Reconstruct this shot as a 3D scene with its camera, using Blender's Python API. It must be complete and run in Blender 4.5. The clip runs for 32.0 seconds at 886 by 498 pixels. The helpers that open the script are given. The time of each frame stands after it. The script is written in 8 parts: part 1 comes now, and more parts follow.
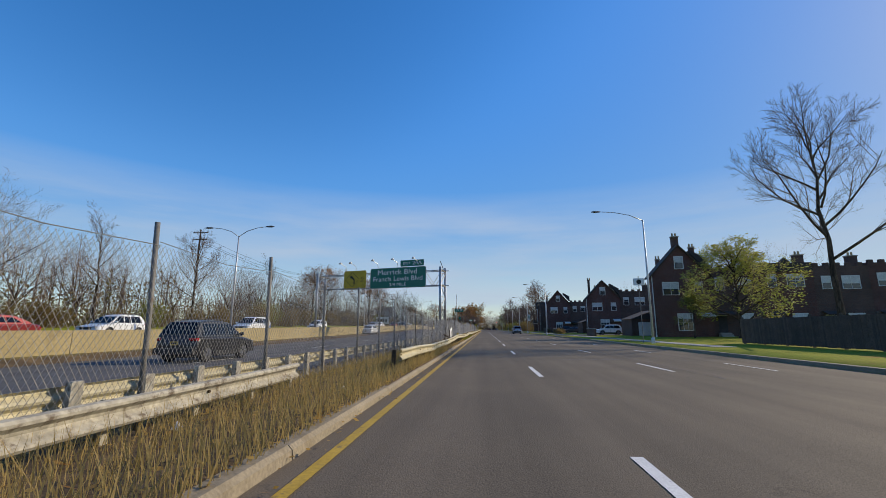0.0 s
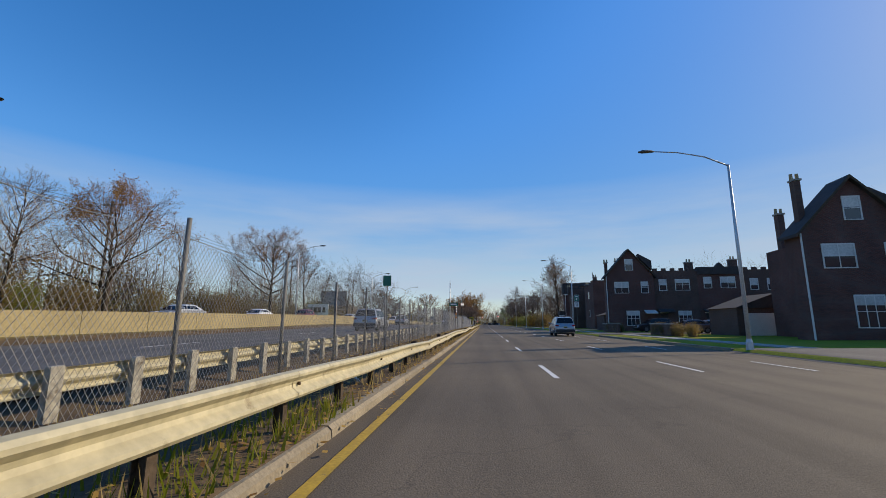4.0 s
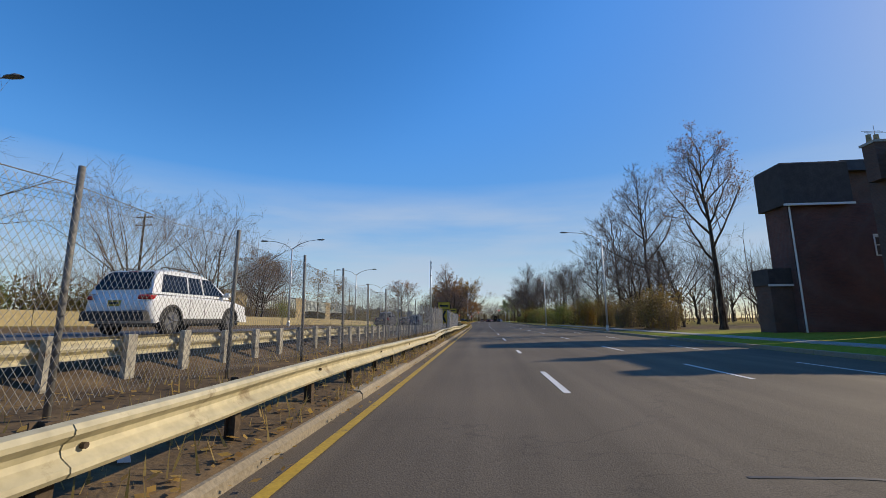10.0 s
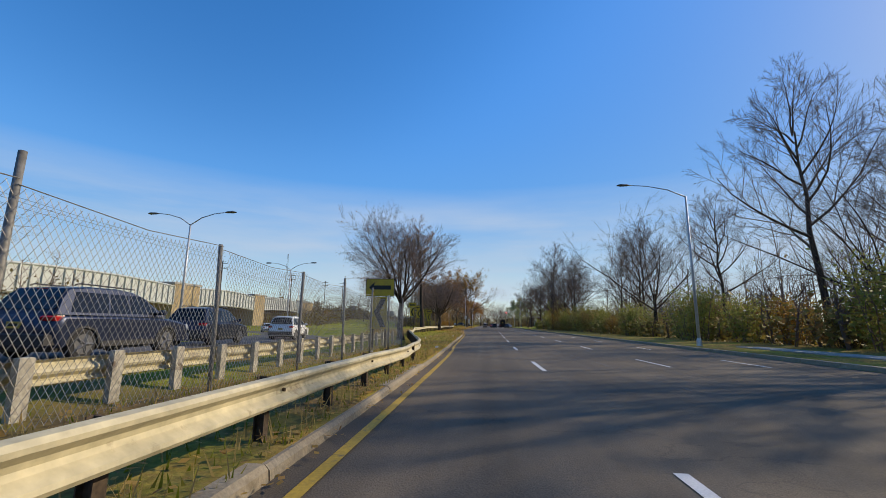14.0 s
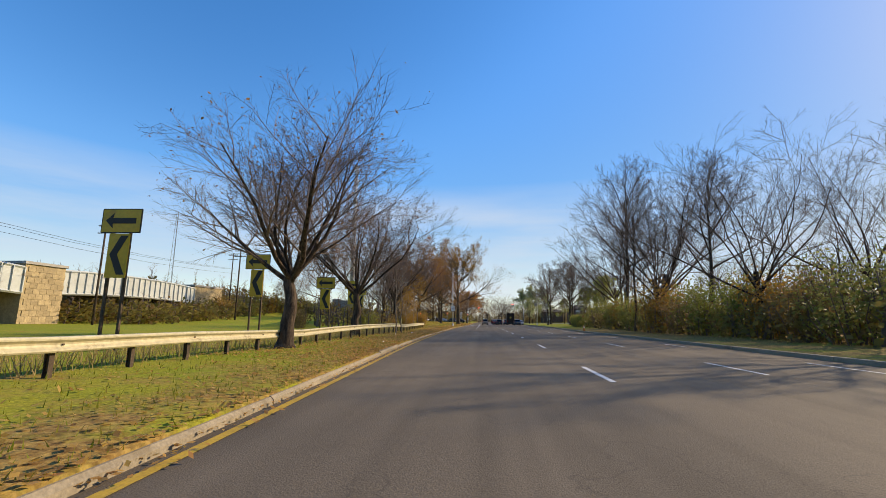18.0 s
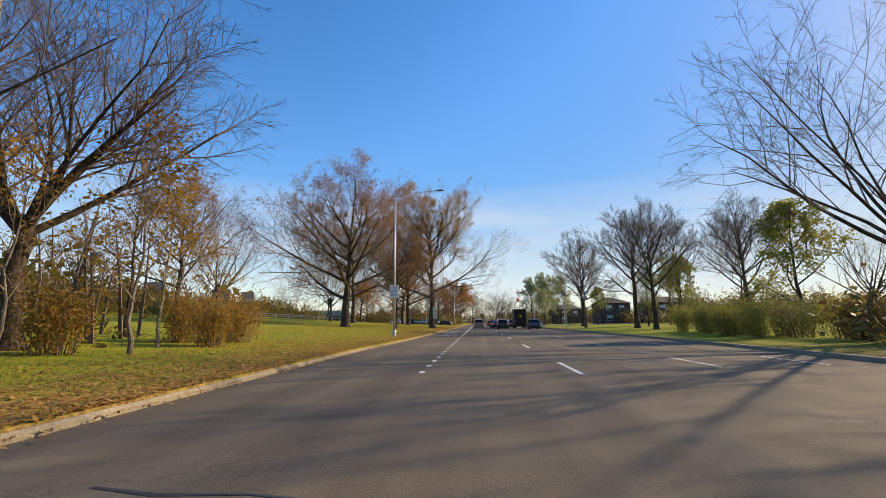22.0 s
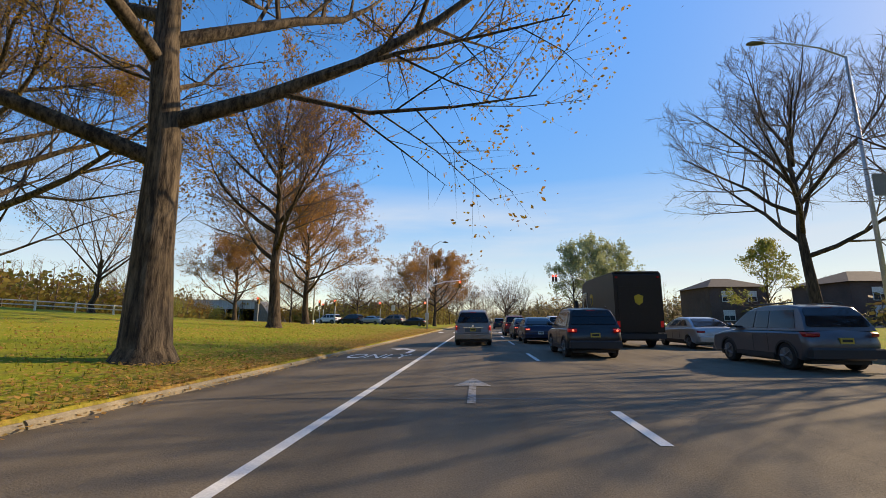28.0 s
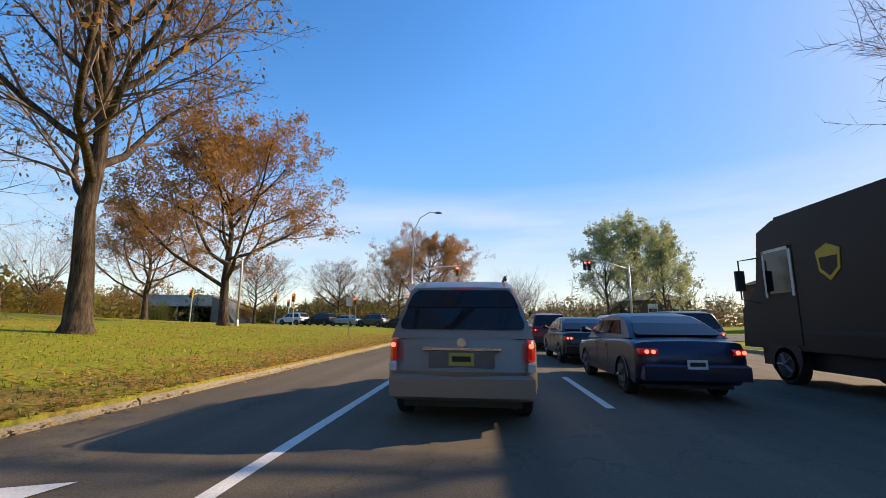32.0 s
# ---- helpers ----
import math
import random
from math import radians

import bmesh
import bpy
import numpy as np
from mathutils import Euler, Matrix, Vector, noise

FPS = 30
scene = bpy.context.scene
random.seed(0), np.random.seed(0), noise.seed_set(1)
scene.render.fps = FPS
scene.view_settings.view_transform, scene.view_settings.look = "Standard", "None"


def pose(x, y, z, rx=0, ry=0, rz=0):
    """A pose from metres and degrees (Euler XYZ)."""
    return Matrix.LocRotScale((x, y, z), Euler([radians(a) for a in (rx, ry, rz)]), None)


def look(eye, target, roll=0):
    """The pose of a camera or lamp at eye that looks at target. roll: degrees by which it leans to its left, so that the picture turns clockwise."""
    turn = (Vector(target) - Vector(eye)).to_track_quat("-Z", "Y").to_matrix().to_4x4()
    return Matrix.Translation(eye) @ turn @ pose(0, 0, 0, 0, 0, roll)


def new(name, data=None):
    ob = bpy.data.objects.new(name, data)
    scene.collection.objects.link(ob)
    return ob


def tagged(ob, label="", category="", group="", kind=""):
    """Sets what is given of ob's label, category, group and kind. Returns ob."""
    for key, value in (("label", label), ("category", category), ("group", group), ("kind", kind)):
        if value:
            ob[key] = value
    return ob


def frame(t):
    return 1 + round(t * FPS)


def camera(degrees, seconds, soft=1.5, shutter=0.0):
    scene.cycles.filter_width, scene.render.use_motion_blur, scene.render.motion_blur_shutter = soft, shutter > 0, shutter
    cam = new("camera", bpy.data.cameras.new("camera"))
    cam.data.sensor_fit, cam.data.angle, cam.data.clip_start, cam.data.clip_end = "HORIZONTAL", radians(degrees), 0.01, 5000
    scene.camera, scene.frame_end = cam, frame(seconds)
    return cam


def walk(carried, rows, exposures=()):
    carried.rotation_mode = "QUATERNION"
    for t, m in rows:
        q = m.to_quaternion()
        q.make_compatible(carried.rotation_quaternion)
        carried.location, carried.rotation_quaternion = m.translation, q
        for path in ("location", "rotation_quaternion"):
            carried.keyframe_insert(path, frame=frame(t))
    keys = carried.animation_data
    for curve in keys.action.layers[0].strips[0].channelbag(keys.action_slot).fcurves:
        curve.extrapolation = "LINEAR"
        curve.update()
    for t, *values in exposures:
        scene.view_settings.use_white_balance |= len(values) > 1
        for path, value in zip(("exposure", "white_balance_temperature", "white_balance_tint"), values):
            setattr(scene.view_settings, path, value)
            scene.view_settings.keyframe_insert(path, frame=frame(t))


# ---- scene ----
cam = camera(93.0, 32.0, 0.75)
PATH = [
    (0.0, -0.118, 0.000, 5.591, 10.731, 0.100),
    (0.5, -0.046, 8.299, 5.945, 10.390, 0.351),
    (1.0, -0.045, 16.635, 6.158, 10.354, 0.524),
    (1.5, -0.100, 24.745, 6.159, 10.376, -0.118),
    (2.0, -0.172, 32.951, 5.875, 10.116, 0.086),
    (2.5, -0.237, 40.839, 5.745, 10.012, 0.714),
    (3.0, -0.271, 48.339, 5.717, 10.419, -0.361),
    (3.5, -0.322, 55.794, 5.726, 10.208, 0.014),
    (5.5, -0.316, 89.423, 5.128, 9.882, 0.186),
    (6.0, -0.254, 97.469, 4.895, 9.813, -0.154),
    (6.5, -0.220, 104.916, 4.661, 9.809, -0.095),
    (7.0, -0.215, 111.601, 4.610, 9.379, 0.007),
    (7.5, -0.221, 118.458, 4.796, 9.515, 0.066),
    (8.0, -0.229, 125.656, 5.086, 9.818, 0.487),
    (8.5, -0.223, 133.127, 4.938, 9.976, 0.921),
    (9.0, -0.179, 140.426, 4.785, 9.811, 0.255),
    (9.5, -0.107, 147.169, 4.752, 9.896, -0.401),
    (10.0, -0.071, 153.574, 5.048, 9.626, -0.474),
    (10.5, -0.078, 159.802, 5.354, 9.684, -0.777),
    (11.0, -0.147, 166.126, 5.581, 10.246, -0.187),
    (11.5, -0.231, 172.530, 5.555, 10.310, 0.102),
    (12.0, -0.264, 179.830, 5.492, 10.299, -0.447),
    (12.5, -0.209, 187.663, 5.663, 10.299, -0.639),
    (13.0, -0.153, 195.690, 5.887, 10.219, -0.486),
    (13.5, -0.199, 203.845, 6.098, 9.753, -0.119),
    (14.0, -0.304, 212.367, 5.530, 10.152, 0.601),
    (14.5, -0.403, 221.205, 5.000, 9.900, 0.300),
    (16.5, -0.500, 251.412, 5.200, 9.800, 0.200),
    (17.5, -0.542, 266.515, 5.421, 9.670, 0.133),
    (18.0, -0.481, 273.829, 5.332, 9.646, 0.404),
    (18.5, -0.393, 281.133, 5.194, 10.191, 0.182),
    (19.0, -0.283, 288.393, 4.913, 10.348, 0.288),
    (19.5, -0.174, 295.331, 4.864, 10.500, 0.302),
    (20.0, -0.086, 301.998, 4.866, 10.514, -0.249),
    (20.5, -0.029, 308.345, 4.951, 10.487, 0.146),
    (21.0, 0.017, 314.795, 4.647, 10.066, -0.104),
    (21.5, 0.065, 321.207, 4.530, 9.725, -0.140),
    (22.0, 0.108, 327.611, 4.532, 9.901, -0.418),
    (22.5, 0.151, 334.061, 4.398, 9.915, -0.469),
    (23.0, 0.212, 340.424, 4.348, 9.959, -0.198),
    (23.5, 0.308, 346.432, 4.270, 10.135, -0.060),
    (24.0, 0.408, 352.019, 4.195, 9.948, -0.291),
    (24.5, 0.475, 357.046, 4.271, 9.351, -0.412),
    (25.0, 0.521, 362.064, 5.005, 10.025, -0.129),
    (27.5, 0.661, 386.727, 4.948, 10.007, -0.034),
    (28.0, 0.698, 390.489, 4.755, 9.715, 0.086),
    (28.5, 0.728, 393.756, 4.579, 9.628, -0.168),
    (29.0, 0.749, 397.000, 4.672, 9.741, -0.186),
    (29.5, 0.763, 399.689, 4.898, 9.794, -0.100),
    (30.0, 0.770, 401.863, 5.027, 9.593, -0.225),
    (30.5, 0.765, 403.632, 5.198, 9.857, 0.095),
    (31.0, 0.748, 405.148, 5.313, 9.887, 0.245),
    (31.5, 0.724, 406.455, 5.387, 9.767, 0.255),
    (32.0, 0.697, 407.440, 5.463, 9.905, 0.479),
]
EYE = 1.30


def eye_pose(x, y, yaw, pitch, roll):
    return pose(x, y, EYE, 0, 0, yaw) @ pose(0, 0, 0, 90 + pitch) @ pose(0, 0, 0, 0, 0, roll)


walk(cam, [(t, eye_pose(x, y, yaw, pitch, roll)) for t, x, y, yaw, pitch, roll in PATH], ((0.0, -0.22, 6950, 9.0), (13.0, -0.16, 7000, 9.0), (15.0, 0.06, 7400, 10.0), (17.0, 0.18, 7900, 11.0), (18.0, 0.22, 8000, 11.0), (20.0, 0.34, 8400, 12.0), (22.0, 0.28, 8300, 12.0), (24.0, 0.12, 8000, 11.0), (28.0, 0.30, 8400, 12.0), (32.0, 0.44, 8300, 12.0)))

# ---------- sky and sun ----------
SUN_AZ, SUN_EL = radians(62), radians(26.5)   # azimuth to the right of +y
world = bpy.data.worlds.new("sky")
scene.world = world
world.use_nodes = True
wn, wl = world.node_tree.nodes, world.node_tree.links
sky = wn.new("ShaderNodeTexSky")
sky.sky_type, sky.sun_disc, sky.sun_elevation, sky.sun_rotation = "NISHITA", False, SUN_EL, SUN_AZ
sky.air_density, sky.dust_density, sky.ozone_density = 1.0, 0.25, 3.0
bg = wn["Background"]
bg.inputs["Strength"].default_value = 0.15
# thin high cloud: a wide soft band low over the horizon and faint wisps
tc = wn.new("ShaderNodeTexCoord")
mp = wn.new("ShaderNodeMapping")
mp.inputs["Scale"].default_value = (1.0, 1.0, 7.0)
wl.new(tc.outputs["Generated"], mp.inputs["Vector"])
cn = wn.new("ShaderNodeTexNoise")
cn.inputs["Scale"].default_value, cn.inputs["Detail"].default_value, cn.inputs["Roughness"].default_value = 1.6, 6, 0.55
wl.new(mp.outputs["Vector"], cn.inputs["Vector"])
sx = wn.new("ShaderNodeSeparateXYZ")
wl.new(tc.outputs["Generated"], sx.inputs["Vector"])
lo = wn.new("ShaderNodeMapRange")
lo.inputs["From Min"].default_value, lo.inputs["From Max"].default_value = 0.315, 0.235
wl.new(sx.outputs["Z"], lo.inputs["Value"])
cr = wn.new("ShaderNodeMapRange")
cr.inputs["From Min"].default_value, cr.inputs["From Max"].default_value = 0.28, 0.72
wl.new(cn.outputs["Fac"], cr.inputs["Value"])
mu = wn.new("ShaderNodeMath")
mu.operation = "MULTIPLY"
wl.new(lo.outputs["Result"], mu.inputs[0])
wl.new(cr.outputs["Result"], mu.inputs[1])
cm = wn.new("ShaderNodeMix")
cm.data_type = "RGBA"
cm.inputs["B"].default_value = (3.5, 4.35, 5.8, 1)
fc = wn.new("ShaderNodeMath")
fc.operation = "MULTIPLY"
fc.inputs[1].default_value = 0.85
wl.new(mu.outputs[0], fc.inputs[0])
wl.new(fc.outputs[0], cm.inputs["Factor"])
hs = wn.new("ShaderNodeHueSaturation")
hs.inputs["Saturation"].default_value, hs.inputs["Value"].default_value = 1.33, 1.64
hs.inputs["Hue"].default_value = 0.508
wl.new(sky.outputs["Color"], hs.inputs["Color"])
# the glare towards the sun is held back evenly in all colours
hv = wn.new("ShaderNodeSeparateColor")
hv.mode = "HSV"
wl.new(hs.outputs["Color"], hv.inputs["Color"])
top_v = wn.new("ShaderNodeMath")
top_v.operation, top_v.use_clamp = "SMOOTH_MIN", False
top_v.inputs[1].default_value, top_v.inputs[2].default_value = 6.3, 1.0
wl.new(hv.outputs[2], top_v.inputs[0])
hz = wn.new("ShaderNodeCombineColor")
hz.mode = "HSV"
wl.new(hv.outputs[0], hz.inputs[0])
wl.new(hv.outputs[1], hz.inputs[1])
wl.new(top_v.outputs[0], hz.inputs[2])
wl.new(hz.outputs["Color"], cm.inputs["A"])
wl.new(cm.outputs["Result"], bg.inputs["Color"])
sun = new("sun", bpy.data.lights.new("sun", "SUN"))
sun.data.energy, sun.data.angle, sun.data.color = 5.0, radians(0.6), (1.0, 0.86, 0.67)
sun.matrix_world = look((math.sin(SUN_AZ) * math.cos(SUN_EL) * 50, math.cos(SUN_AZ) * math.cos(SUN_EL) * 50, math.sin(SUN_EL) * 50), (0, 0, 0))


# ---------- small tools ----------
R = random.Random(7)


def lerp(table, v):
    """A value between the rows of a table of pairs."""
    if v <= table[0][0]:
        return table[0][1]
    for (a, p), (b, q) in zip(table, table[1:]):
        if v <= b:
            return p + (q - p) * (v - a) / (b - a)
    return table[-1][1]


class MB:
    """Collects vertices and faces of one mesh."""

    def __init__(self):
        self.v, self.f = [], []

    def add(self, vs, fs):
        n = len(self.v)
        self.v += [tuple(p) for p in vs]
        self.f += [tuple(n + i for i in f) for f in fs]
        return self

    def box(self, x0, y0, z0, x1, y1, z1):
        vs = [(x, y, z) for z in (z0, z1) for y in (y0, y1) for x in (x0, x1)]
        return self.add(vs, [(0, 2, 3, 1), (4, 5, 7, 6), (0, 1, 5, 4), (2, 6, 7, 3), (0, 4, 6, 2), (1, 3, 7, 5)])

    def tbox(self, x0, y0, z0, x1, y1, z1, b=0.01):
        """A box with its long edges cut at 45 degrees on the top."""
        vs = [(x0, y0, z0), (x1, y0, z0), (x1, y1, z0), (x0, y1, z0),
              (x0, y0, z1 - b), (x1, y0, z1 - b), (x1, y1, z1 - b), (x0, y1, z1 - b),
              (x0 + b, y0 + b, z1), (x1 - b, y0 + b, z1), (x1 - b, y1 - b, z1), (x0 + b, y1 - b, z1)]
        fs = [(3, 2, 1, 0), (8, 9, 10, 11)]
        for k in (0, 4):
            fs += [(k + i, k + (i + 1) % 4, k + 4 + (i + 1) % 4, k + 4 + i) for i in range(4)]
        return self.add(vs, fs)

    def tube(self, pts, rad, n=6, caps=True):
        """A round bar through points; rad: one radius or one a point."""
        pts = [Vector(p) for p in pts]
        rad = rad if isinstance(rad, (list, tuple)) else [rad] * len(pts)
        base = len(self.v)
        d0 = (pts[1] - pts[0]).normalized()
        side = d0.cross(Vector((0, 0, 1)) if abs(d0.z) < 0.9 else Vector((1, 0, 0))).normalized()
        for i, p in enumerate(pts):
            d = (pts[min(i + 1, len(pts) - 1)] - pts[max(i - 1, 0)]).normalized()
            side = (side - d * side.dot(d)).normalized()
            up = d.cross(side)
            for k in range(n):
                a = 2 * math.pi * k / n
                self.v.append(tuple(p + (side * math.cos(a) + up * math.sin(a)) * rad[i]))
        for i in range(len(pts) - 1):
            for k in range(n):
                a, b = base + i * n + k, base + i * n + (k + 1) % n
                self.f.append((a, b, b + n, a + n))
        if caps:
            self.f.append(tuple(base + k for k in reversed(range(n))))
            self.f.append(tuple(base + (len(pts) - 1) * n + k for k in range(n)))
        return self

    def spike(self, a, b, r):
        """A thin three-sided twig that ends in a point."""
        d = b - a
        s = d.orthogonal().normalized() * r
        u = d.cross(s).normalized() * r
        n = len(self.v)
        self.v += [tuple(a + s), tuple(a - s * 0.5 + u * 0.87), tuple(a - s * 0.5 - u * 0.87), tuple(b)]
        self.f += [(n, n + 1, n + 3), (n + 1, n + 2, n + 3), (n + 2, n, n + 3)]

    def quad(self, a, b, c, d):
        return self.add([a, b, c, d], [(0, 1, 2, 3)])

    def prism(self, prof, a, b, axis="y"):
        """A closed outline pulled from a to b; the outline gives (x, z) along y, (y, z) along x, or (x, y) along z."""
        put = {"y": lambda p, s: (p[0], s, p[1]), "x": lambda p, s: (s, p[0], p[1]), "z": lambda p, s: (p[0], p[1], s)}[axis]
        n = len(prof)
        vs = [put(p, a) for p in prof] + [put(p, b) for p in prof]
        fs = [(i, (i + 1) % n, n + (i + 1) % n, n + i) for i in range(n)]
        return self.add(vs, fs + [tuple(reversed(range(n))), tuple(range(n, 2 * n))])

    def sheet(self, rows):
        """A surface through rows of points, all of one length."""
        n = len(rows[0])
        base = len(self.v)
        for r in rows:
            self.v += [tuple(p) for p in r]
        for i in range(len(rows) - 1):
            for k in range(n - 1):
                a = base + i * n + k
                self.f.append((a, a + 1, a + n + 1, a + n))
        return self

    def disc(self, c, axis, r, n=16, t=0.02):
        """A flat round plate across x, y or z."""
        ring = []
        for s in (-t / 2, t / 2):
            for k in range(n):
                a = 2 * math.pi * k / n
                p, q = r * math.cos(a), r * math.sin(a)
                ring.append({"x": (c[0] + s, c[1] + p, c[2] + q), "y": (c[0] + p, c[1] + s, c[2] + q), "z": (c[0] + p, c[1] + q, c[2] + s)}[axis])
        fs = [(k, (k + 1) % n, n + (k + 1) % n, n + k) for k in range(n)]
        return self.add(ring, fs + [tuple(reversed(range(n))), tuple(range(n, 2 * n))])

    def mesh(self, name, mat, smooth=False, fix=True):
        me = bpy.data.meshes.new(name)
        me.from_pydata(self.v, [], self.f)
        if fix:
            bm = bmesh.new()
            bm.from_mesh(me)
            bmesh.ops.recalc_face_normals(bm, faces=bm.faces)
            bm.to_mesh(me)
            bm.free()
        if smooth:
            me.polygons.foreach_set("use_smooth", [True] * len(me.polygons))
        if mat:
            me.materials.append(mat)
        me.update()
        if smooth == "edges":
            me.set_sharp_from_angle(angle=radians(38))
        return me


def part(name, mb, mat, parent=None, label="", smooth=False, fix=True):
    """ONE mesh object under a thing or under a part."""
    me = mb if isinstance(mb, bpy.types.Mesh) else mb.mesh(name, mat, smooth, fix)
    ob = new(name, me)
    if parent:
        ob.parent = parent
    if label:
        tagged(ob, label)
    return ob


def thing(name, at, label, category, group="", kind="", turn=0.0):
    ob = new(name)
    ob.matrix_world = at if isinstance(at, Matrix) else pose(*at, 0, 0, turn)
    ob.empty_display_size = 0.2
    return tagged(ob, label, category, group, kind)


def setting(name, mb, mat, label, category, smooth=False, kind="structure", fix=True):
    return tagged(part(name, mb, mat, None, "", smooth, fix), label, category, "", kind)


def words(text, size, mat, parent, m, name="lettering", align="CENTER", squeeze=1.0):
    """Raised lettering as a mesh, upright in the x-z plane, seen from -y."""
    cu = bpy.data.curves.new(name, "FONT")
    cu.body, cu.size, cu.align_x, cu.align_y, cu.extrude, cu.resolution_u = text, size, align, "CENTER", 0.004, 3
    tmp = bpy.data.objects.new(name, cu)
    scene.collection.objects.link(tmp)
    me = bpy.data.meshes.new_from_object(tmp.evaluated_get(bpy.context.evaluated_depsgraph_get()))
    bpy.data.objects.remove(tmp)
    me.transform(pose(0, 0, 0, 90) @ Matrix.Diagonal((squeeze, 1, 1, 1)))
    me.materials.clear()
    me.materials.append(mat)
    ob = new(name, me)
    ob.parent = parent
    ob.matrix_local = m
    return ob


# ---------- materials ----------
def material(name, col, rough=0.7, metal=0.0, scale=1.0, vary=0.25, bump=0.0, fine=30.0, col2=None, spec=0.5, coat=0.0, island=0.0, stain=None, stain_scale=0.4, stain_at=0.55):
    """A surface of one colour with two scales of variation, fine relief and, where given, stains of a second colour."""
    m = bpy.data.materials.new(name)
    m.use_nodes = True
    nt = m.node_tree
    N, L = nt.nodes, nt.links
    bs = N["Principled BSDF"]
    bs.inputs["Roughness"].default_value, bs.inputs["Metallic"].default_value = rough, metal
    bs.inputs["Specular IOR Level"].default_value = spec
    bs.inputs["Coat Weight"].default_value = coat
    tc = N.new("ShaderNodeTexCoord")
    geo = N.new("ShaderNodeNewGeometry")
    big, small = N.new("ShaderNodeTexNoise"), N.new("ShaderNodeTexNoise")
    big.inputs["Scale"].default_value, big.inputs["Detail"].default_value = scale, 6
    small.inputs["Scale"].default_value, small.inputs["Detail"].default_value = fine, 4
    L.new(geo.outputs["Position"], big.inputs["Vector"])
    L.new(geo.outputs["Position"], small.inputs["Vector"])
    ramp = N.new("ShaderNodeMapRange")
    ramp.inputs["From Min"].default_value, ramp.inputs["From Max"].default_value = 0.3, 0.7
    L.new(big.outputs["Fac"], ramp.inputs["Value"])
    c2 = col2 or tuple(max(0.0, c * (1 - vary)) for c in col)
    mix = N.new("ShaderNodeMix")
    mix.data_type = "RGBA"
    mix.inputs["A"].default_value, mix.inputs["B"].default_value = (*col, 1), (*c2, 1)
    L.new(ramp.outputs["Result"], mix.inputs["Factor"])
    grain = N.new("ShaderNodeMapRange")
    grain.inputs["From Min"].default_value, grain.inputs["From Max"].default_value = 0.25, 0.75
    grain.inputs["To Min"].default_value, grain.inputs["To Max"].default_value = 1 - vary, 1 + vary
    L.new(small.outputs["Fac"], grain.inputs["Value"])
    mul = N.new("ShaderNodeMix")
    mul.data_type, mul.blend_type = "RGBA", "MULTIPLY"
    mul.inputs["Factor"].default_value = 1
    L.new(mix.outputs["Result"], mul.inputs["A"])
    L.new(grain.outputs["Result"], mul.inputs["B"])
    out = mul.outputs["Result"]
    if stain:
        st = N.new("ShaderNodeTexNoise")
        st.inputs["Scale"].default_value, st.inputs["Detail"].default_value, st.inputs["Roughness"].default_value = stain_scale, 8, 0.65
        L.new(geo.outputs["Position"], st.inputs["Vector"])
        sr = N.new("ShaderNodeMapRange")
        sr.inputs["From Min"].default_value, sr.inputs["From Max"].default_value = stain_at, stain_at + 0.1
        L.new(st.outputs["Fac"], sr.inputs["Value"])
        sm = N.new("ShaderNodeMix")
        sm.data_type = "RGBA"
        sm.inputs["B"].default_value = (*stain, 1)
        L.new(sr.outputs["Result"], sm.inputs["Factor"])
        L.new(out, sm.inputs["A"])
        out = sm.outputs["Result"]
    if island:
        info = N.new("ShaderNodeObjectInfo")
        add = N.new("ShaderNodeMath")
        add.operation = "ADD"
        L.new(geo.outputs["Random Per Island"], add.inputs[0])
        L.new(info.outputs["Random"], add.inputs[1])
        fr = N.new("ShaderNodeMath")
        fr.operation = "FRACT"
        L.new(add.outputs[0], fr.inputs[0])
        ir = N.new("ShaderNodeMapRange")
        ir.inputs["To Min"].default_value, ir.inputs["To Max"].default_value = 1 - island, 1 + island
        L.new(fr.outputs[0], ir.inputs["Value"])
        im = N.new("ShaderNodeMix")
        im.data_type, im.blend_type = "RGBA", "MULTIPLY"
        im.inputs["Factor"].default_value = 1
        L.new(out, im.inputs["A"])
        L.new(ir.outputs["Result"], im.inputs["B"])
        out = im.outputs["Result"]
    L.new(out, bs.inputs["Base Color"])
    if bump:
        bp = N.new("ShaderNodeBump")
        bp.inputs["Strength"].default_value, bp.inputs["Distance"].default_value = bump, 0.02
        L.new(small.outputs["Fac"], bp.inputs["Height"])
        L.new(bp.outputs["Normal"], bs.inputs["Normal"])
    return m


def glow(name, col, power, base=None):
    m = material(name, base or col, 0.3, vary=0.05)
    bs = m.node_tree.nodes["Principled BSDF"]
    bs.inputs["Emission Color"].default_value, bs.inputs["Emission Strength"].default_value = (*col, 1), power
    return m


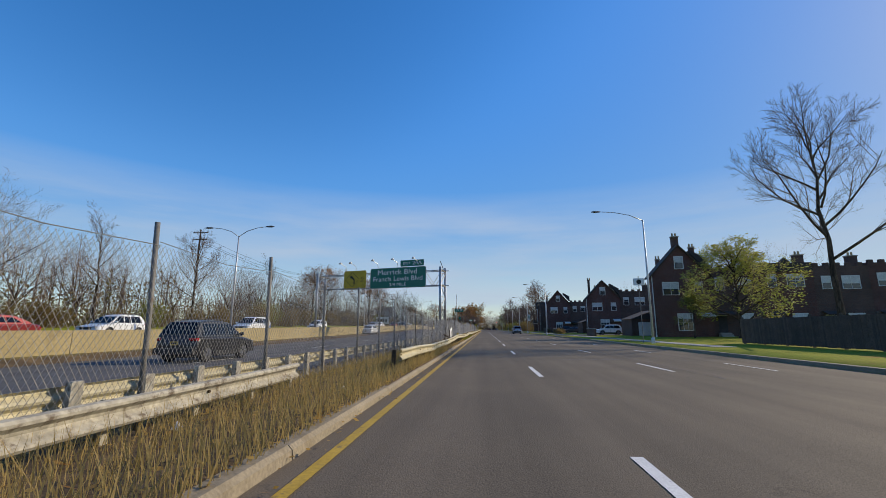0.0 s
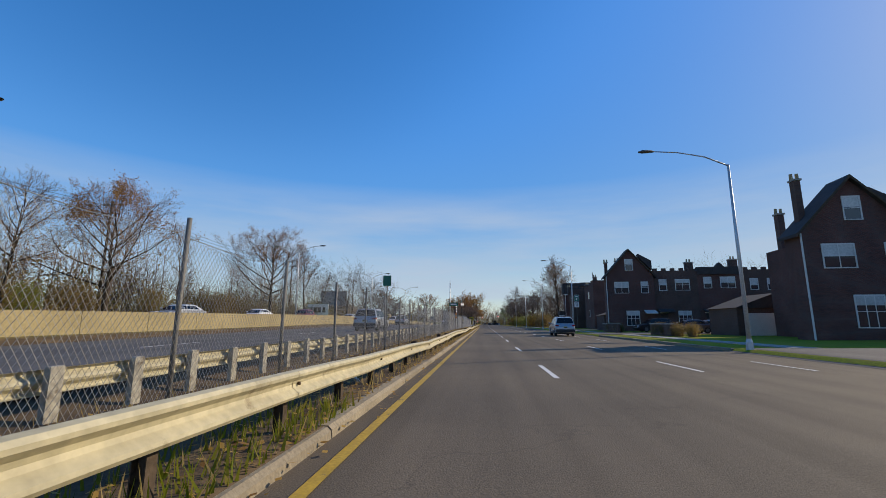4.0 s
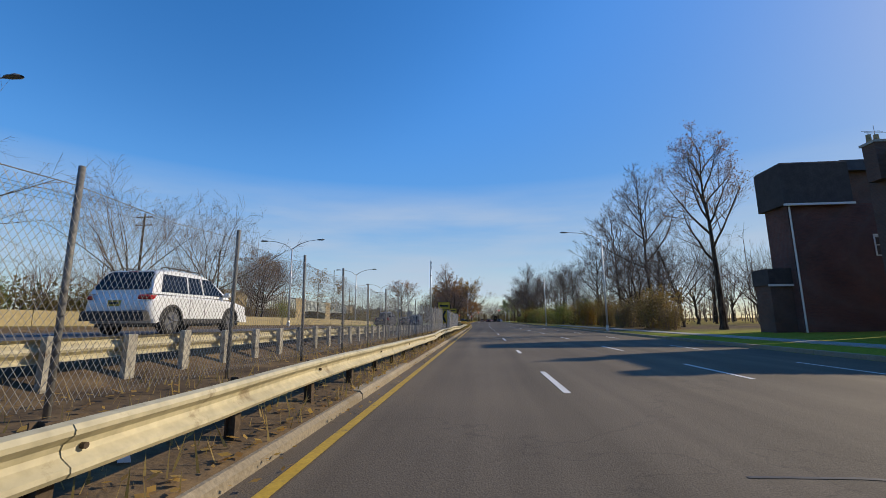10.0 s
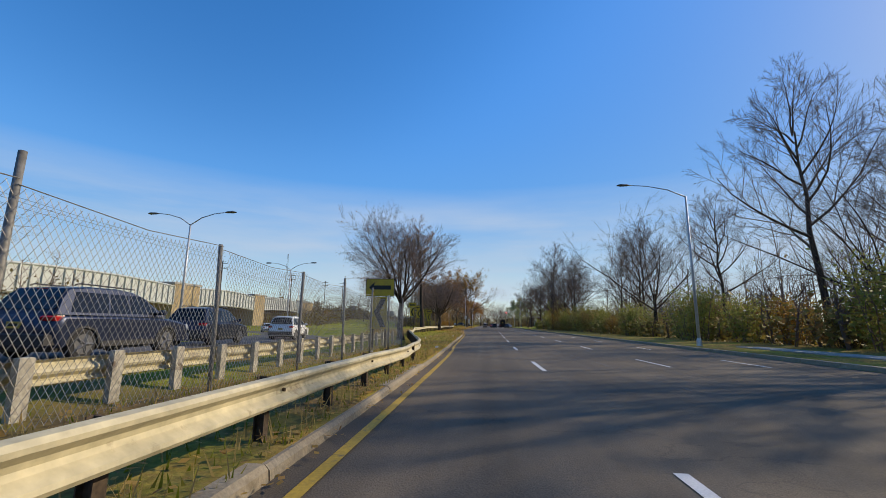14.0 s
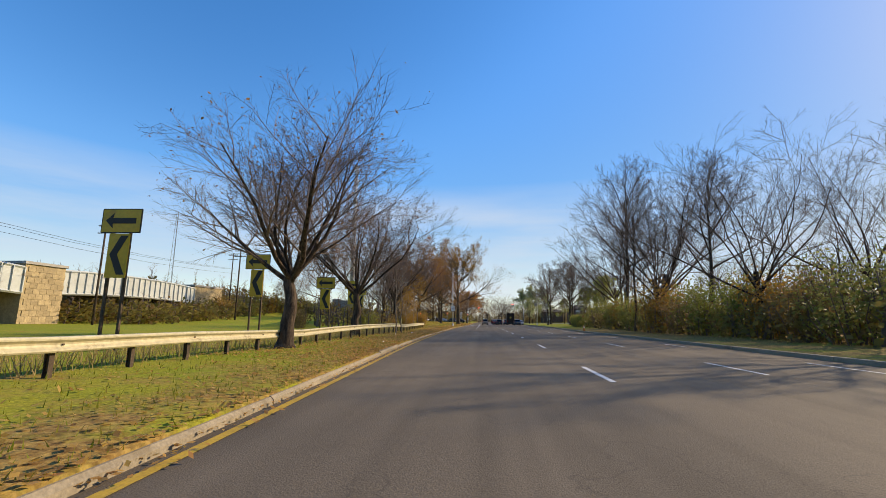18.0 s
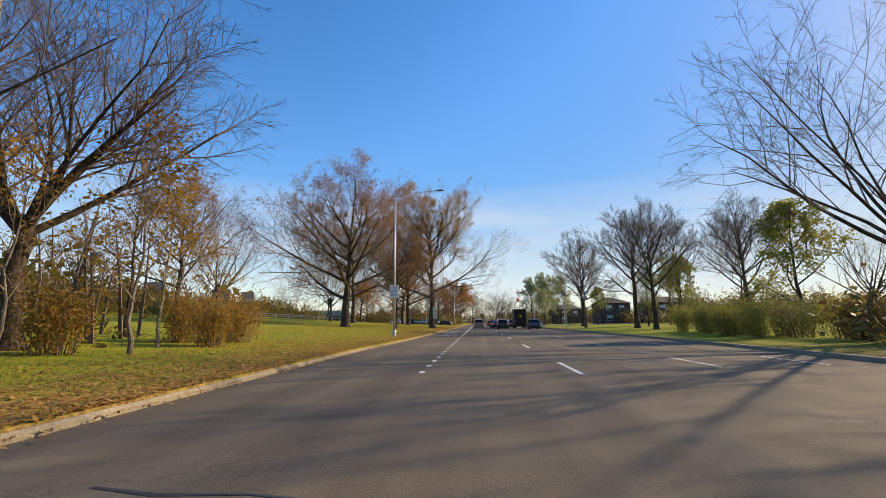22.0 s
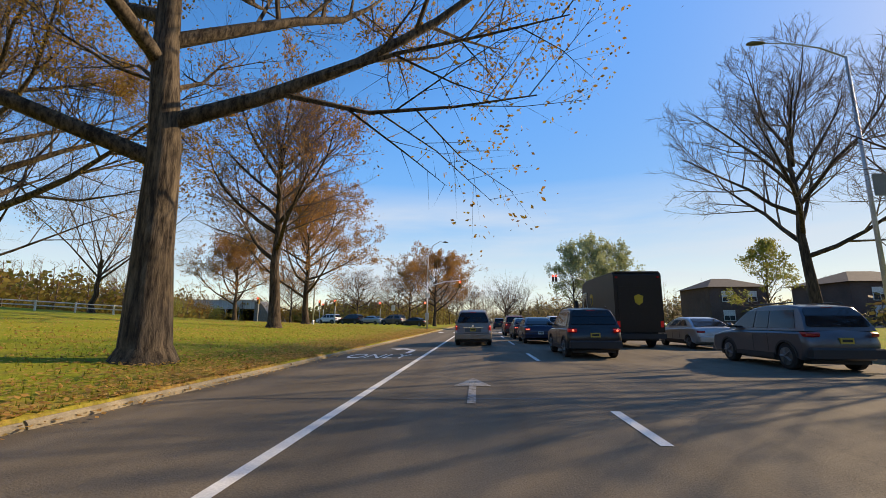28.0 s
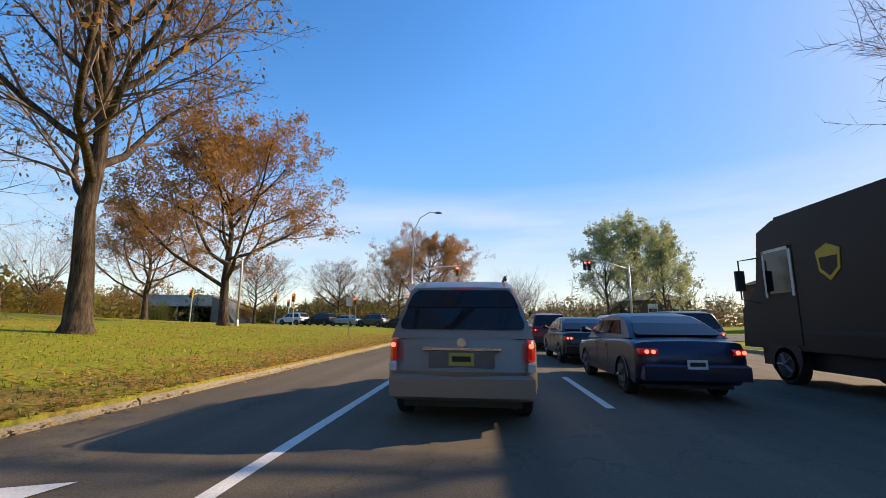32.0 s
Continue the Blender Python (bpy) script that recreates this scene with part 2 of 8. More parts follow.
def leaf_material(name, a, b, c, through_light=0.5):
    """Leaves of three colours, leaf by leaf, that let some light through."""
    m = bpy.data.materials.new(name)
    m.use_nodes = True
    N, L = m.node_tree.nodes, m.node_tree.links
    bs = N["Principled BSDF"]
    bs.inputs["Roughness"].default_value = 0.6
    bs.inputs["Specular IOR Level"].default_value = 0.25
    geo = N.new("ShaderNodeNewGeometry")
    cr = N.new("ShaderNodeValToRGB")
    e = cr.color_ramp.elements
    e[0].color, e[1].color = (*a, 1), (*c, 1)
    k = e.new(0.5)
    k.color = (*b, 1)
    L.new(geo.outputs["Random Per Island"], cr.inputs["Fac"])
    L.new(cr.outputs["Color"], bs.inputs["Base Color"])
    tr = N.new("ShaderNodeBsdfTranslucent")
    L.new(cr.outputs["Color"], tr.inputs["Color"])
    ms = N.new("ShaderNodeMixShader")
    ms.inputs["Fac"].default_value = through_light
    L.new(bs.outputs["BSDF"], ms.inputs[1])
    L.new(tr.outputs["BSDF"], ms.inputs[2])
    L.new(ms.outputs["Shader"], N["Material Output"].inputs["Surface"])
    return m


def asphalt_material(name, col, dark, crack=0.0):
    """Worn asphalt: aggregate grain, long wheel-track streaks, mended cracks and blotches."""
    m = material(name, col, 0.88, scale=0.22, vary=0.22, bump=0.35, fine=55.0, col2=dark, spec=0.25)
    nt = m.node_tree
    N, L = nt.nodes, nt.links
    bs = N["Principled BSDF"]
    src = bs.inputs["Base Color"].links[0].from_socket
    geo = N.new("ShaderNodeNewGeometry")
    mp = N.new("ShaderNodeMapping")
    mp.inputs["Scale"].default_value = (1.0, 0.03, 1.0)
    L.new(geo.outputs["Position"], mp.inputs["Vector"])
    st = N.new("ShaderNodeTexNoise")
    st.inputs["Scale"].default_value, st.inputs["Detail"].default_value = 1.3, 4
    L.new(mp.outputs["Vector"], st.inputs["Vector"])
    r1 = N.new("ShaderNodeMapRange")
    r1.inputs["From Min"].default_value, r1.inputs["From Max"].default_value = 0.3, 0.7
    r1.inputs["To Min"].default_value, r1.inputs["To Max"].default_value = 0.8, 1.2
    L.new(st.outputs["Fac"], r1.inputs["Value"])
    m1 = N.new("ShaderNodeMix")
    m1.data_type, m1.blend_type = "RGBA", "MULTIPLY"
    m1.inputs["Factor"].default_value = 1
    L.new(src, m1.inputs["A"])
    L.new(r1.outputs["Result"], m1.inputs["B"])
    vo = N.new("ShaderNodeTexVoronoi")
    vo.feature = "DISTANCE_TO_EDGE"
    vo.inputs["Scale"].default_value = 0.11
    wob = N.new("ShaderNodeTexNoise")
    wob.inputs["Scale"].default_value, wob.inputs["Detail"].default_value = 0.8, 5
    L.new(geo.outputs["Position"], wob.inputs["Vector"])
    mixv = N.new("ShaderNodeMix")
    mixv.data_type = "VECTOR"
    mixv.inputs["Factor"].default_value = 0.55
    vadd = N.new("ShaderNodeVectorMath")
    vadd.operation = "MULTIPLY_ADD"
    vadd.inputs[1].default_value = (5, 5, 5)
    L.new(wob.outputs["Color"], vadd.inputs[0])
    L.new(geo.outputs["Position"], vadd.inputs[2])
    L.new(vadd.outputs["Vector"], vo.inputs["Vector"])
    r2 = N.new("ShaderNodeMapRange")
    r2.inputs["From Min"].default_value, r2.inputs["From Max"].default_value = 0.0, 0.006
    r2.inputs["To Min"].default_value, r2.inputs["To Max"].default_value = crack, 0.0
    L.new(vo.outputs["Distance"], r2.inputs["Value"])
    m2 = N.new("ShaderNodeMix")
    m2.data_type = "RGBA"
    m2.inputs["B"].default_value = (0.025, 0.024, 0.023, 1)
    L.new(r2.outputs["Result"], m2.inputs["Factor"])
    L.new(m1.outputs["Result"], m2.inputs["A"])
    L.new(m2.outputs["Result"], bs.inputs["Base Color"])
    return m


def brick_material(name, a, b, mortar):
    m = bpy.data.materials.new(name)
    m.use_nodes = True
    N, L = m.node_tree.nodes, m.node_tree.links
    bs = N["Principled BSDF"]
    bs.inputs["Roughness"].default_value = 0.9
    geo = N.new("ShaderNodeNewGeometry")
    sep, com, add = N.new("ShaderNodeSeparateXYZ"), N.new("ShaderNodeCombineXYZ"), N.new("ShaderNodeMath")
    L.new(geo.outputs["Position"], sep.inputs["Vector"])
    add.operation = "ADD"
    L.new(sep.outputs["X"], add.inputs[0])
    L.new(sep.outputs["Y"], add.inputs[1])
    L.new(add.outputs[0], com.inputs["X"])
    L.new(sep.outputs["Z"], com.inputs["Y"])
    br = N.new("ShaderNodeTexBrick")
    br.inputs["Scale"].default_value = 1.0
    br.inputs["Brick Width"].default_value, br.inputs["Row Height"].default_value, br.inputs["Mortar Size"].default_value = 0.21, 0.072, 0.006
    br.inputs["Color1"].default_value, br.inputs["Color2"].default_value, br.inputs["Mortar"].default_value = (*a, 1), (*b, 1), (*mortar, 1)
    L.new(com.outputs["Vector"], br.inputs["Vector"])
    no = N.new("ShaderNodeTexNoise")
    no.inputs["Scale"].default_value, no.inputs["Detail"].default_value = 0.5, 6
    L.new(geo.outputs["Position"], no.inputs["Vector"])
    rg = N.new("ShaderNodeMapRange")
    rg.inputs["From Min"].default_value, rg.inputs["From Max"].default_value = 0.3, 0.7
    rg.inputs["To Min"].default_value, rg.inputs["To Max"].default_value = 0.75, 1.2
    L.new(no.outputs["Fac"], rg.inputs["Value"])
    mu = N.new("ShaderNodeMix")
    mu.data_type, mu.blend_type = "RGBA", "MULTIPLY"
    mu.inputs["Factor"].default_value = 1
    L.new(br.outputs["Color"], mu.inputs["A"])
    L.new(rg.outputs["Result"], mu.inputs["B"])
    L.new(mu.outputs["Result"], bs.inputs["Base Color"])
    return m


M_ROAD = asphalt_material("worn_asphalt", (0.150, 0.120, 0.084), (0.108, 0.088, 0.064), 0.3)
M_PARKWAY = asphalt_material("parkway_asphalt", (0.115, 0.11, 0.105), (0.085, 0.082, 0.08), 0.3)
M_WHITE = material("white_road_paint", (0.72, 0.71, 0.67), 0.7, scale=3, vary=0.15, fine=40, stain=(0.2, 0.19, 0.17), stain_scale=9, stain_at=0.66)
M_WORNP = material("worn_road_paint", (0.34, 0.32, 0.29), 0.8, scale=3, vary=0.3, fine=40, stain=(0.14, 0.115, 0.085), stain_scale=9, stain_at=0.5)
M_YELLOW = material("yellow_road_paint", (0.5, 0.32, 0.03), 0.7, scale=2, vary=0.2, fine=30, stain=(0.14, 0.11, 0.06), stain_scale=6, stain_at=0.58)
M_KERB = material("kerb_concrete", (0.30, 0.25, 0.17), 0.9, scale=1.2, vary=0.25, bump=0.4, fine=25, stain=(0.2, 0.16, 0.1), stain_scale=1.5, stain_at=0.55, island=0.1)
M_GRASS = material("autumn_lawn", (0.195, 0.24, 0.018), 1.0, scale=0.32, vary=0.38, bump=0.8, fine=16, spec=0.1, col2=(0.28, 0.255, 0.03), stain=(0.30, 0.185, 0.045), stain_scale=0.35, stain_at=0.58)
M_RAIL = material("cream_weathered_steel_paint", (0.52, 0.465, 0.30), 0.6, scale=1.2, vary=0.2, bump=0.2, fine=9, stain=(0.24, 0.19, 0.11), stain_scale=2.2, stain_at=0.60)
M_RUST = material("rusty_brown_steel", (0.10, 0.07, 0.045), 0.85, 0.2, scale=4, vary=0.4, bump=0.3, fine=20)
M_POSTGREY = material("weathered_rail_post", (0.42, 0.39, 0.31), 0.8, scale=4, vary=0.3, bump=0.3, fine=15, stain=(0.13, 0.1, 0.07), stain_scale=5, stain_at=0.55)
M_GALV = material("galvanised_steel", (0.42, 0.43, 0.44), 0.45, 0.65, scale=3, vary=0.2, fine=20)
M_WIRE = material("galvanised_wire", (0.30, 0.29, 0.265), 0.5, 0.4, scale=2, vary=0.25, fine=20)
M_FPOST = material("dull_fence_post_steel", (0.20, 0.195, 0.18), 0.65, 0.35, scale=3, vary=0.3, fine=25, stain=(0.12, 0.08, 0.05), stain_scale=4, stain_at=0.6)
M_LAMP = material("silver_lamp_pole", (0.55, 0.56, 0.57), 0.45, 0.5, scale=2, vary=0.15, fine=15)
M_GREENSIGN = material("green_sign_sheeting", (0.0, 0.155, 0.105), 0.4, scale=1, vary=0.08, fine=12)
M_YELSIGN = material("yellow_sign_sheeting", (0.55, 0.36, 0.015), 0.45, scale=1, vary=0.1, fine=12, stain=(0.4, 0.25, 0.02), stain_scale=2)
M_BLACKSIGN = material("black_sign_legend", (0.012, 0.012, 0.012), 0.6, vary=0.2)
M_ORANGE = material("orange_plastic", (0.62, 0.22, 0.05), 0.55, scale=2, vary=0.15, fine=15)
M_WHITESIGN = material("white_sign_legend", (0.75, 0.76, 0.74), 0.5, vary=0.08)
M_SIGNBACK = material("bare_aluminium_sign_back", (0.3, 0.3, 0.29), 0.6, 0.5, vary=0.15)
M_BRICK = brick_material("dark_red_brick", (0.14, 0.05, 0.036), (0.085, 0.034, 0.028), (0.13, 0.11, 0.1))
M_BRICK2 = brick_material("brown_brick", (0.12, 0.058, 0.04), (0.075, 0.042, 0.034), (0.13, 0.11, 0.1))
M_ROOF = material("dark_shingle_roof", (0.06, 0.05, 0.048), 0.9, scale=2, vary=0.3, bump=0.4, fine=12)
M_TRIM = material("white_painted_trim", (0.68, 0.67, 0.64), 0.6, scale=2, vary=0.1, fine=15)
M_GLASS = material("dark_window_glass", (0.04, 0.045, 0.05), 0.06, scale=0.6, vary=0.2, spec=0.8)
M_BLIND = material("pale_window_blinds", (0.62, 0.62, 0.6), 0.25, scale=1, vary=0.2, fine=8)
M_STONE = material("tan_stone", (0.40, 0.31, 0.17), 0.9, scale=1.5, vary=0.3, bump=0.5, fine=7, island=0.18)
M_WALLC = material("tan_barrier_concrete", (0.37, 0.30, 0.15), 0.9, scale=0.5, vary=0.22, bump=0.3, fine=8, stain=(0.25, 0.2, 0.1), stain_scale=0.6, stain_at=0.58)
M_GIRDER = material("pale_blue_grey_girder_paint", (0.44, 0.47, 0.45), 0.6, scale=0.6, vary=0.15, fine=9, stain=(0.25, 0.2, 0.14), stain_scale=0.8, stain_at=0.62)
M_CONC = material("sidewalk_concrete", (0.36, 0.34, 0.30), 0.9, scale=0.8, vary=0.2, bump=0.3, fine=20, island=0.08)


def bark_material(name, light, dark, scale):
    """Furrowed bark: long upright ridges with dark clefts between."""
    m = bpy.data.materials.new(name)
    m.use_nodes = True
    N, L = m.node_tree.nodes, m.node_tree.links
    bs = N["Principled BSDF"]
    bs.inputs["Roughness"].default_value, bs.inputs["Specular IOR Level"].default_value = 0.95, 0.15
    geo, mp = N.new("ShaderNodeNewGeometry"), N.new("ShaderNodeMapping")
    mp.inputs["Scale"].default_value = (1.0, 1.0, 0.16)
    L.new(geo.outputs["Position"], mp.inputs["Vector"])
    no, no2 = N.new("ShaderNodeTexNoise"), N.new("ShaderNodeTexNoise")
    no.inputs["Scale"].default_value, no.inputs["Detail"].default_value, no.inputs["Roughness"].default_value = scale, 6, 0.7
    no2.inputs["Scale"].default_value = 1.1
    L.new(mp.outputs["Vector"], no.inputs["Vector"])
    L.new(geo.outputs["Position"], no2.inputs["Vector"])
    cr = N.new("ShaderNodeValToRGB")
    e = cr.color_ramp.elements
    e[0].position, e[0].color, e[1].position, e[1].color = 0.40, (*dark, 1), 0.62, (*light, 1)
    L.new(no.outputs["Fac"], cr.inputs["Fac"])
    mr = N.new("ShaderNodeMapRange")
    mr.inputs["From Min"].default_value, mr.inputs["From Max"].default_value, mr.inputs["To Min"].default_value, mr.inputs["To Max"].default_value = 0.3, 0.7, 0.7, 1.3
    L.new(no2.outputs["Fac"], mr.inputs["Value"])
    mu = N.new("ShaderNodeMix")
    mu.data_type, mu.blend_type = "RGBA", "MULTIPLY"
    mu.inputs["Factor"].default_value = 1
    L.new(cr.outputs["Color"], mu.inputs["A"])
    L.new(mr.outputs["Result"], mu.inputs["B"])
    L.new(mu.outputs["Result"], bs.inputs["Base Color"])
    bp = N.new("ShaderNodeBump")
    bp.inputs["Strength"].default_value, bp.inputs["Distance"].default_value = 1.0, 0.06
    L.new(no.outputs["Fac"], bp.inputs["Height"])
    L.new(bp.outputs["Normal"], bs.inputs["Normal"])
    return m


M_BARK = bark_material("dark_bark", (0.115, 0.085, 0.062), (0.035, 0.026, 0.02), 9.0)
M_BARKL = bark_material("grey_bark", (0.15, 0.115, 0.08), (0.035, 0.027, 0.021), 8.0)
M_BARKP = bark_material("pale_sapling_bark", (0.34, 0.28, 0.21), (0.14, 0.11, 0.085), 14.0)
M_TWIG = material("bare_twigs", (0.185, 0.13, 0.105), 0.9, scale=1, vary=0.3, fine=10)
M_BUSH = leaf_material("dry_bush_leaves", (0.21, 0.15, 0.06), (0.27, 0.18, 0.07), (0.17, 0.15, 0.05))
M_LEAFO = leaf_material("orange_brown_leaves", (0.30, 0.14, 0.045), (0.36, 0.19, 0.065), (0.23, 0.11, 0.05))
M_LEAFY = leaf_material("golden_leaves", (0.38, 0.23, 0.04), (0.33, 0.16, 0.03), (0.26, 0.2, 0.05))
M_LEAFG = leaf_material("yellow_green_leaves", (0.18, 0.22, 0.045), (0.26, 0.27, 0.06), (0.33, 0.28, 0.075))
M_LEAFW = leaf_material("willow_leaves", (0.34, 0.38, 0.07), (0.44, 0.45, 0.10), (0.40, 0.36, 0.08), 0.65)
M_LEAFS = leaf_material("silvery_green_leaves", (0.28, 0.33, 0.17), (0.36, 0.40, 0.22), (0.40, 0.39, 0.18))
M_TAR = material("black_tar", (0.045, 0.04, 0.036), 0.55, scale=3, vary=0.3, fine=25)
M_LITTER = leaf_material("fallen_leaves", (0.45, 0.27, 0.07), (0.56, 0.38, 0.11), (0.30, 0.16, 0.055))
M_LEAFT = leaf_material("tan_orange_leaves", (0.36, 0.18, 0.06), (0.42, 0.23, 0.08), (0.30, 0.14, 0.05))
M_BUSHG = leaf_material("golden_thicket_leaves", (0.30, 0.21, 0.04), (0.24, 0.20, 0.045), (0.20, 0.11, 0.035))
M_LITTER2 = leaf_material("rusty_fallen_leaves", (0.48, 0.25, 0.075), (0.58, 0.36, 0.12), (0.34, 0.17, 0.06))
M_WEED = leaf_material("dry_weeds", (0.36, 0.26, 0.10), (0.45, 0.33, 0.13), (0.25, 0.2, 0.07))
M_TYRE = material("tyre_rubber", (0.018, 0.018, 0.018), 0.85, vary=0.2)
M_RIM = material("alloy_rim", (0.13, 0.13, 0.128), 0.4, 0.25, vary=0.1)
M_DARKPL = material("black_plastic", (0.02, 0.02, 0.021), 0.6, vary=0.15)
M_CARGL = material("tinted_car_glass", (0.008, 0.009, 0.011), 0.05, vary=0.1, spec=0.45)
M_RED = material("red_lamp_lens", (0.35, 0.01, 0.012), 0.2, vary=0.1)
M_BRAKE = glow("lit_brake_lamp", (1.0, 0.02, 0.012), 0.09, (0.26, 0.007, 0.007))
M_CORE = glow("lit_brake_bulb", (1.0, 0.2, 0.13), 1.6, (0.5, 0.05, 0.04))
M_CLEAR = material("clear_lamp_lens", (0.6, 0.62, 0.63), 0.15, 0.3, vary=0.1)
M_PLATE = material("number_plate_sheeting", (0.45, 0.32, 0.04), 0.5, vary=0.1)
M_PLATEW = material("white_number_plate", (0.6, 0.62, 0.62), 0.5, vary=0.1)
M_FENCEW = material("weathered_fence_boards", (0.085, 0.065, 0.05), 0.85, scale=2, vary=0.3, bump=0.3, fine=14, island=0.2)
M_CHROME = material("chrome_trim", (0.6, 0.6, 0.6), 0.15, 1.0, vary=0.05)


def paint(name, col, metal=0.4):
    return material(name, col, 0.36, metal, scale=0.8, vary=0.06, fine=60, coat=0.35)


# ---------- the lie of the land ----------
KERB_L = [(-80, -2.08), (228, -2.1), (262, -2.75), (278, -3.6), (296, -4.6), (310, -5.0), (330, -5.1), (346, -5.4), (362, -4.9), (400, -4.7), (430, -4.5), (600, -4.5)]
KERB_R = [(-80, 11.6), (330, 11.6), (360, 13.2), (600, 13.2)]
LANE_1 = [(-80, 1.38), (236, 1.42), (262, 1.9), (296, 2.55), (310, 2.65), (600, 2.6)]
PARKWAY_Z = [(-80, -0.3), (20, -0.15), (70, 0.3), (115, 0.9), (165, 0.95), (205, 0.6), (236, 0.1), (280, -0.6), (340, -0.9), (600, -0.9)]
BANK_Z = [(-80, -0.1), (35, -0.15), (75, 0.1), (115, 0.42), (165, 0.42), (200, 0.15), (236, 0.15), (250, 0.3), (600, 0.3)]


def parkway_x(y):
    """How far the parkway has swung away to the left."""
    return -0.0052 * max(0.0, y - 215) ** 2


def gz(x, y):
    """The height of the ground."""
    kl, kr = lerp(KERB_L, y), lerp(KERB_R, y)
    if x > kr:
        return 0.15 + 0.012 * min(40, max(0, x - kr - 3)) if y < 330 else 0.15 + 0.02 * min(60, max(0, x - kr - 3))
    if x > kl:
        return -0.05
    s = parkway_x(y)
    z0, zb = lerp(PARKWAY_Z, y), lerp(BANK_Z, y)
    wide = max(0.0, -s)
    if y < 236:
        prof = [(-60, z0 + 1.6), (-34, z0 + 1.0), (-32, z0 + 0.55), (-19.8, z0 + 0.45), (-19.0, z0 + 0.3), (-17.5, z0), (-6.6, z0), (-5.7, zb), (-4.4, 0.12 + 0.55 * zb), (-2.3, 0.13)]
    else:
        k = min(1.0, (y - 236) / 30)
        prof = [(s - 60, z0 + 1.6), (s - 34, z0 + 1.0), (s - 19.0, z0 + 0.3), (s - 17.5, z0), (s - 6.6, z0), (min(s - 5.0, -5.7), zb + 0.1 * k), (kl - 0.05, 0.14)]
    a = lerp(prof, x)
    if y > 318:
        d = kl - x
        lawn = 0.14 + 0.055 * min(d, 8) + lerp([(428, 0.062), (468, 0.008)], y) * max(0.0, min(d - 8, 42))
        k = min(1.0, (y - 318) / 26)
        k = k * k * (3 - 2 * k)
        far = 1.0 if x > -30 or y > 395 else max(0.0, min(1.0, (y - 335) / 50))
        a = a + (lawn - a) * k * far
    return a


xs = [-2500, -900, -400, -200, -120, -90] + [-75 + 2.5 * i for i in range(18)] + [-30 + 1.25 * i for i in range(16)] + [-10.5 + 0.5 * i for i in range(18)]
ys = [-600, -200, -90] + [-60 + 3 * i for i in range(181)] + [520, 600, 800, 1200, 2500]
rows = []
for y in ys:
    kl, kr = lerp(KERB_L, y), lerp(KERB_R, y)
    line = [x for x in xs if x < kl - 0.3] + [kl - 0.3 + 0.0 * i for i in range(len([x for x in xs if x >= kl - 0.3]))]
    line += [kl - 0.08, kl + 0.02, 0, kr - 0.05, kr + 0.16, kr + 3, kr + 6, kr + 10, kr + 20, kr + 40, kr + 60, 200, 600, 2500]
    rows.append([(x, y, gz(x, y) + (0.03 * math.sin(x * 1.9 + y * 0.7) * math.sin(y * 1.3) if -9 < x < kl - 0.3 else 0)) for x in line])
ground = setting("ground", MB().sheet(rows), None, "autumn grass and dry dirt on both sides of the roads", "ground", smooth=True, fix=False)


